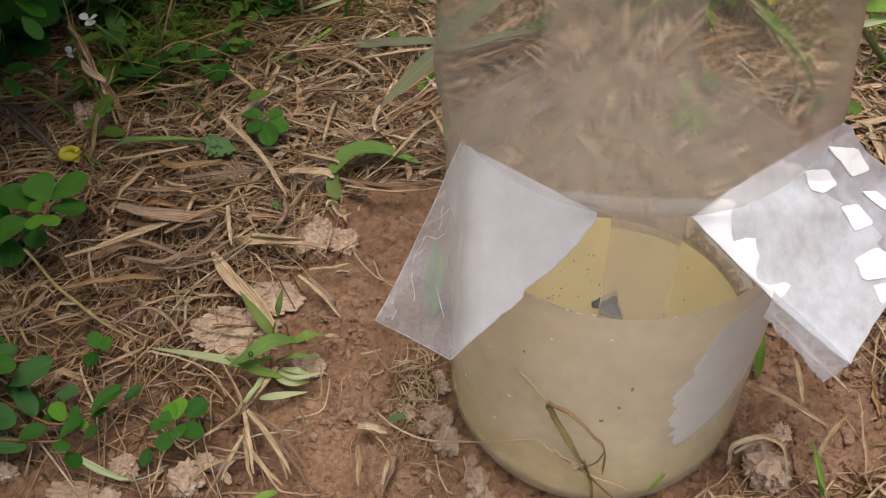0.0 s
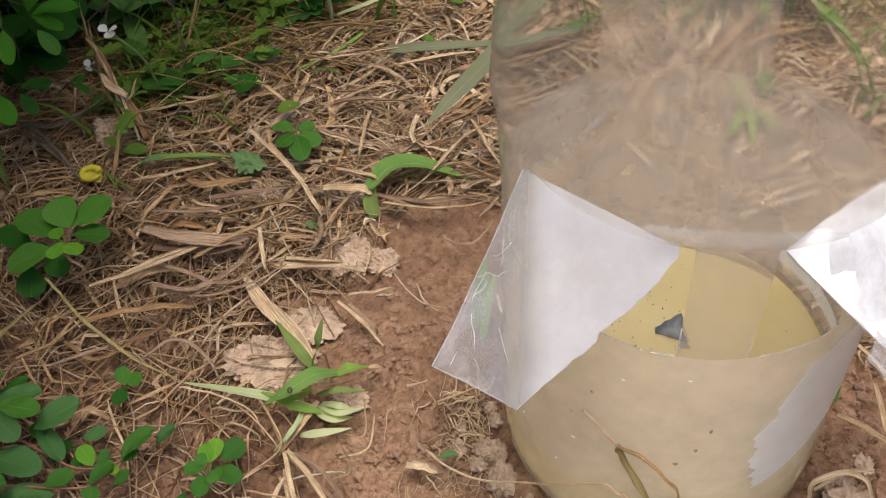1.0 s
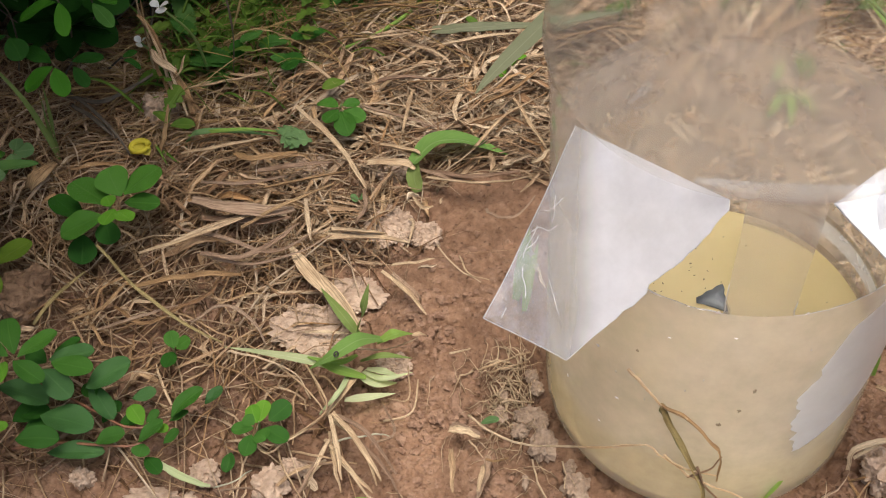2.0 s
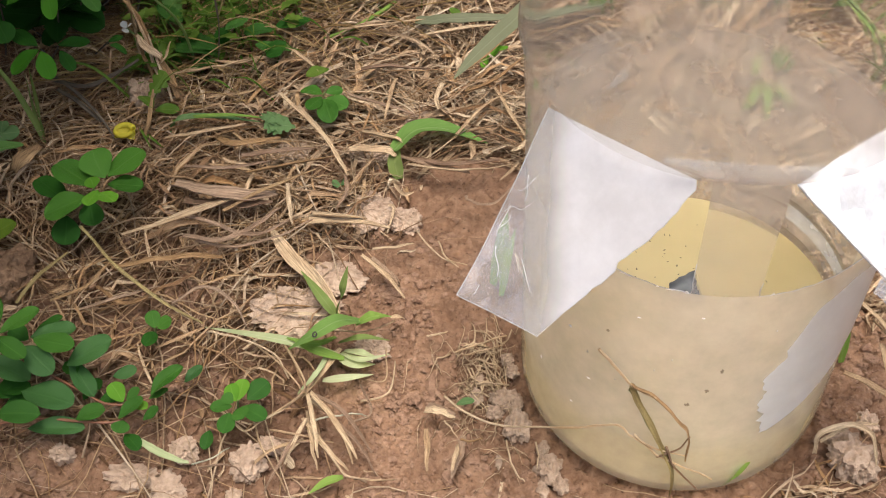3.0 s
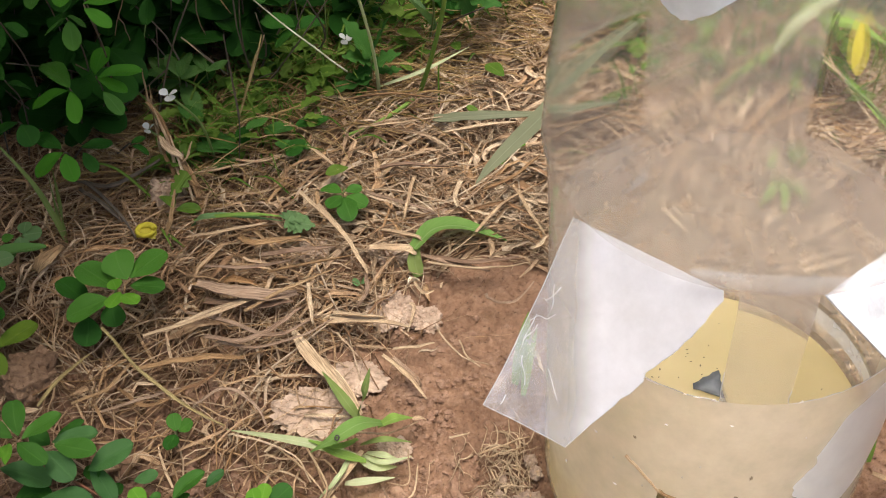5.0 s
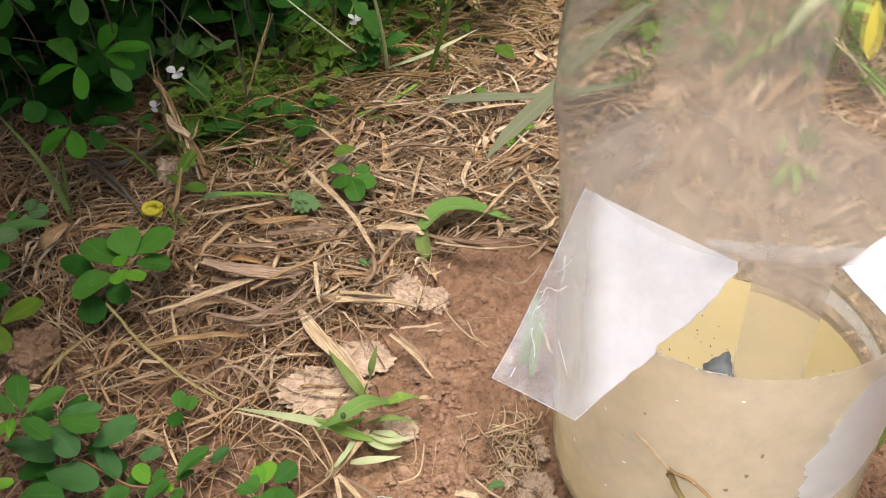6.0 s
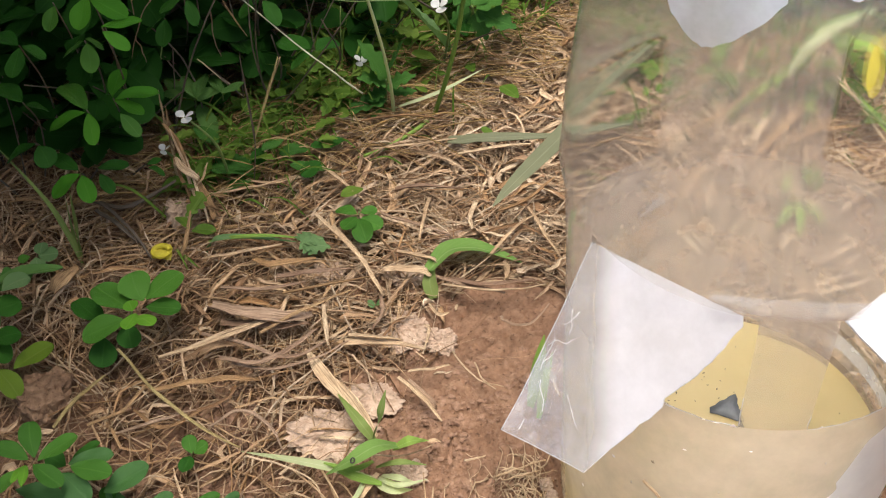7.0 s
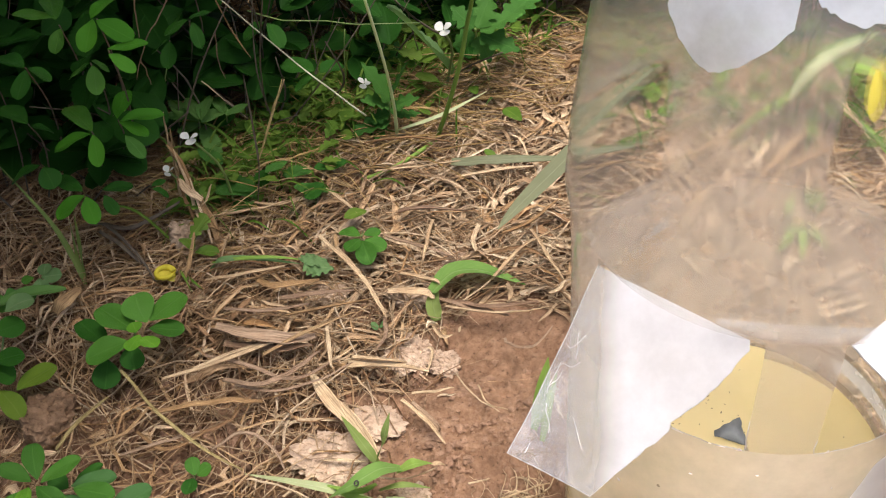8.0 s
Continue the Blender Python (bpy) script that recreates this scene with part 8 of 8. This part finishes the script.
straw_thing('dry_straw', [(-0.0060, 0.3775, 0.0020), (0.0049, 0.3672, 0.0072), (0.0135, 0.3581, 0.0072), (0.0160, 0.3567, 0.0020)], 0.0010, M_STRAW_PALE, 'pale dry straw arching over the bare soil')
straw_thing('dry_straw', [(0.0157, 0.3590, 0.0020), (0.0087, 0.3485, 0.0055), (0.0039, 0.3436, 0.0077), (-0.0013, 0.3390, 0.0077), (-0.0050, 0.3411, 0.0055), (-0.0103, 0.3475, 0.0020)], 0.0010, M_STRAW_PALE, 'pale dry straw arching over the bare soil')
straw_thing('dry_straw', [(0.0172, 0.3556, 0.0020), (0.0260, 0.3472, 0.0072), (0.0320, 0.3386, 0.0072), (0.0353, 0.3307, 0.0020)], 0.0022, M_STRAW_PALE, 'pale dry straw arching over the bare soil')
straw_thing('dry_straw', [(0.0194, 0.3545, 0.0020), (0.0294, 0.3440, 0.0072), (0.0383, 0.3345, 0.0072), (0.0434, 0.3279, 0.0020)], 0.0016, M_STRAW_GREY, 'grey-brown dry straw arching over the bare soil')
straw_thing('dry_straw', [(0.0168, 0.3510, 0.0020), (0.0213, 0.3354, 0.0080), (0.0240, 0.3285, 0.0020)], 0.0016, M_STRAW_PALE, 'pale dry straw arching over the bare soil')
straw_thing('dry_straw', [(0.0185, 0.3465, 0.0020), (0.0272, 0.3461, 0.0072), (0.0339, 0.3475, 0.0072), (0.0381, 0.3496, 0.0020)], 0.0010, M_STRAW_WHITE, 'thin whitish dry stem on the bare soil')
straw_thing('dry_straw', [(0.0178, 0.3442, 0.0020), (0.0269, 0.3329, 0.0072), (0.0337, 0.3247, 0.0072), (0.0409, 0.3246, 0.0020)], 0.0014, M_STRAW_PALE, 'pale dry straw arching over the bare soil')
straw_thing('dry_straw', [(0.0163, 0.3475, 0.0020), (0.0149, 0.3356, 0.0072), (0.0108, 0.3247, 0.0072), (0.0071, 0.3188, 0.0020)], 0.0018, M_STRAW_GREY, 'grey-brown dry straw arching over the bare soil')
straw_thing('dry_straw', [(0.0051, 0.3425, 0.0020), (0.0166, 0.3378, 0.0080), (0.0275, 0.3391, 0.0020)], 0.0012, M_STRAW_PALE, 'pale dry straw arching over the bare soil')
straw_thing('dry_straw', [(0.0075, 0.3399, 0.0020), (0.0189, 0.3353, 0.0080), (0.0264, 0.3395, 0.0020)], 0.0010, M_STRAW_GREY, 'grey-brown dry straw arching over the bare soil')
straw_thing('dry_straw', [(-0.0016, 0.3467, 0.0020), (0.0046, 0.3329, 0.0072), (0.0108, 0.3247, 0.0072), (0.0147, 0.3192, 0.0020)], 0.0010, M_STRAW_PALE, 'pale dry straw arching over the bare soil')
straw_thing('dry_straw', [(0.0369, 0.3255, 0.0020), (0.0455, 0.3222, 0.0080), (0.0503, 0.3259, 0.0020)], 0.0011, M_STRAW_PALE, 'pale dry straw arching over the bare soil')
straw_thing('dry_straw', [(-0.0191, 0.3282, 0.0020), (-0.0109, 0.3279, 0.0080), (-0.0076, 0.3353, 0.0020)], 0.0008, M_STRAW_WHITE, 'thin whitish dry stem on the bare soil')
straw_thing('dry_straw', [(-0.0179, 0.3272, 0.0020), (-0.0087, 0.3259, 0.0072), (-0.0028, 0.3251, 0.0072), (0.0016, 0.3228, 0.0020)], 0.0010, M_STRAW_GREY, 'grey-brown dry straw arching over the bare soil')
straw_thing('dry_straw', [(0.0422, 0.3783, 0.0020), (0.0438, 0.3612, 0.0080), (0.0364, 0.3647, 0.0020)], 0.0008, M_STRAW_PALE, 'pale dry straw arching over the bare soil')
clod(-0.0284, 0.3225, 0.0123, 0.0124, 0.0052, M_MUD_PALE, 'crumbly pale grey mud clod')
clod(-0.0047, 0.3207, 0.0057, 0.0050, 0.0021, M_MUD_PALE, 'crumbly pale grey mud clod')
clod(-0.0357, 0.3369, 0.0031, 0.0052, 0.0016, M_MUD_PALE, 'crumbly pale grey mud clod')
clod(-0.0072, 0.3365, 0.0035, 0.0028, 0.0012, M_MUD_PALE, 'crumbly pale grey mud clod')
clod(-0.0423, 0.3272, 0.0215, 0.0108, 0.008, M_MUD_PALE, 'crumbly pale grey mud clod')
clod(-0.0013, 0.3312, 0.0117, 0.0136, 0.008, M_MUD_PALE, 'crumbly pale grey mud clod')
clod(-0.0239, 0.3346, 0.0099, 0.0082, 0.006, M_MUD_PALE, 'crumbly pale grey mud clod')
clod(0.0055, 0.3381, 0.0099, 0.0065, 0.006, M_MUD_PALE, 'crumbly pale grey mud clod')
clod(-0.068, 0.3327, 0.0079, 0.0067, 0.006, M_MUD_PALE, 'crumbly pale grey mud clod')
clod(0.2027, 0.3422, 0.0134, 0.0133, 0.01, M_MUD_PALE, 'crumbly pale grey mud clod')
clod(0.2109, 0.3579, 0.0078, 0.0082, 0.006, M_MUD_PALE, 'crumbly pale grey mud clod')
clod(0.201, 0.3506, 0.0120, 0.0095, 0.0076, M_MUD_GREY, 'crumbly pale grey mud clod')
clod(0.2056, 0.3396, 0.0101, 0.0095, 0.0076, M_MUD_GREY, 'crumbly pale grey mud clod')
clod(-0.1108, 0.4069, 0.0243, 0.0215, 0.016, M_MUD_BROWN, 'rounded brown soil lump under the weed')
clod(0.1459, 0.5707, 0.0185, 0.0155, 0.005, M_MUD_PALE, 'flat crust of pale dry cracked mud')
clod(0.1671, 0.5475, 0.0115, 0.0112, 0.005, M_MUD_PALE, 'flat crust of pale dry cracked mud')
clod(0.1413, 0.5395, 0.0135, 0.0105, 0.005, M_MUD_PALE, 'flat crust of pale dry cracked mud')


def dark_shape():
    """Dark three-cornered shape lying on the liquid, ragged along its outline."""
    rng = random.Random(4)
    c, z = Vector((0.147, 0.388, 0.0)), 0.0356
    ring = []
    for k in range(22):
        a = 2 * math.pi * k / 22
        r = 0.0038 / math.cos((a + 0.9) % 2.0944 - 1.0472) * rng.uniform(0.88, 1.06)
        ring.append(c + Vector((r * math.cos(a), r * 0.95 * math.sin(a), z + rng.uniform(0, 0.0005))))
    V = [tilt(v) for v in ring + [v + Vector((0, 0, 0.0006)) for v in ring] + [c + Vector((0, 0, z + 0.0014))]]
    F = [(k, (k + 1) % 22, 22 + (k + 1) % 22, 22 + k) for k in range(22)] + [(22 + k, 22 + (k + 1) % 22, 44) for k in range(22)]
    tagged(new("dark_shape", mesh_of("dark_shape", V, F, M_SLATE)), "dark three-cornered shape on the yellow liquid", "debris")


dark_shape()

litter()
soil_lumps()
crumbs()
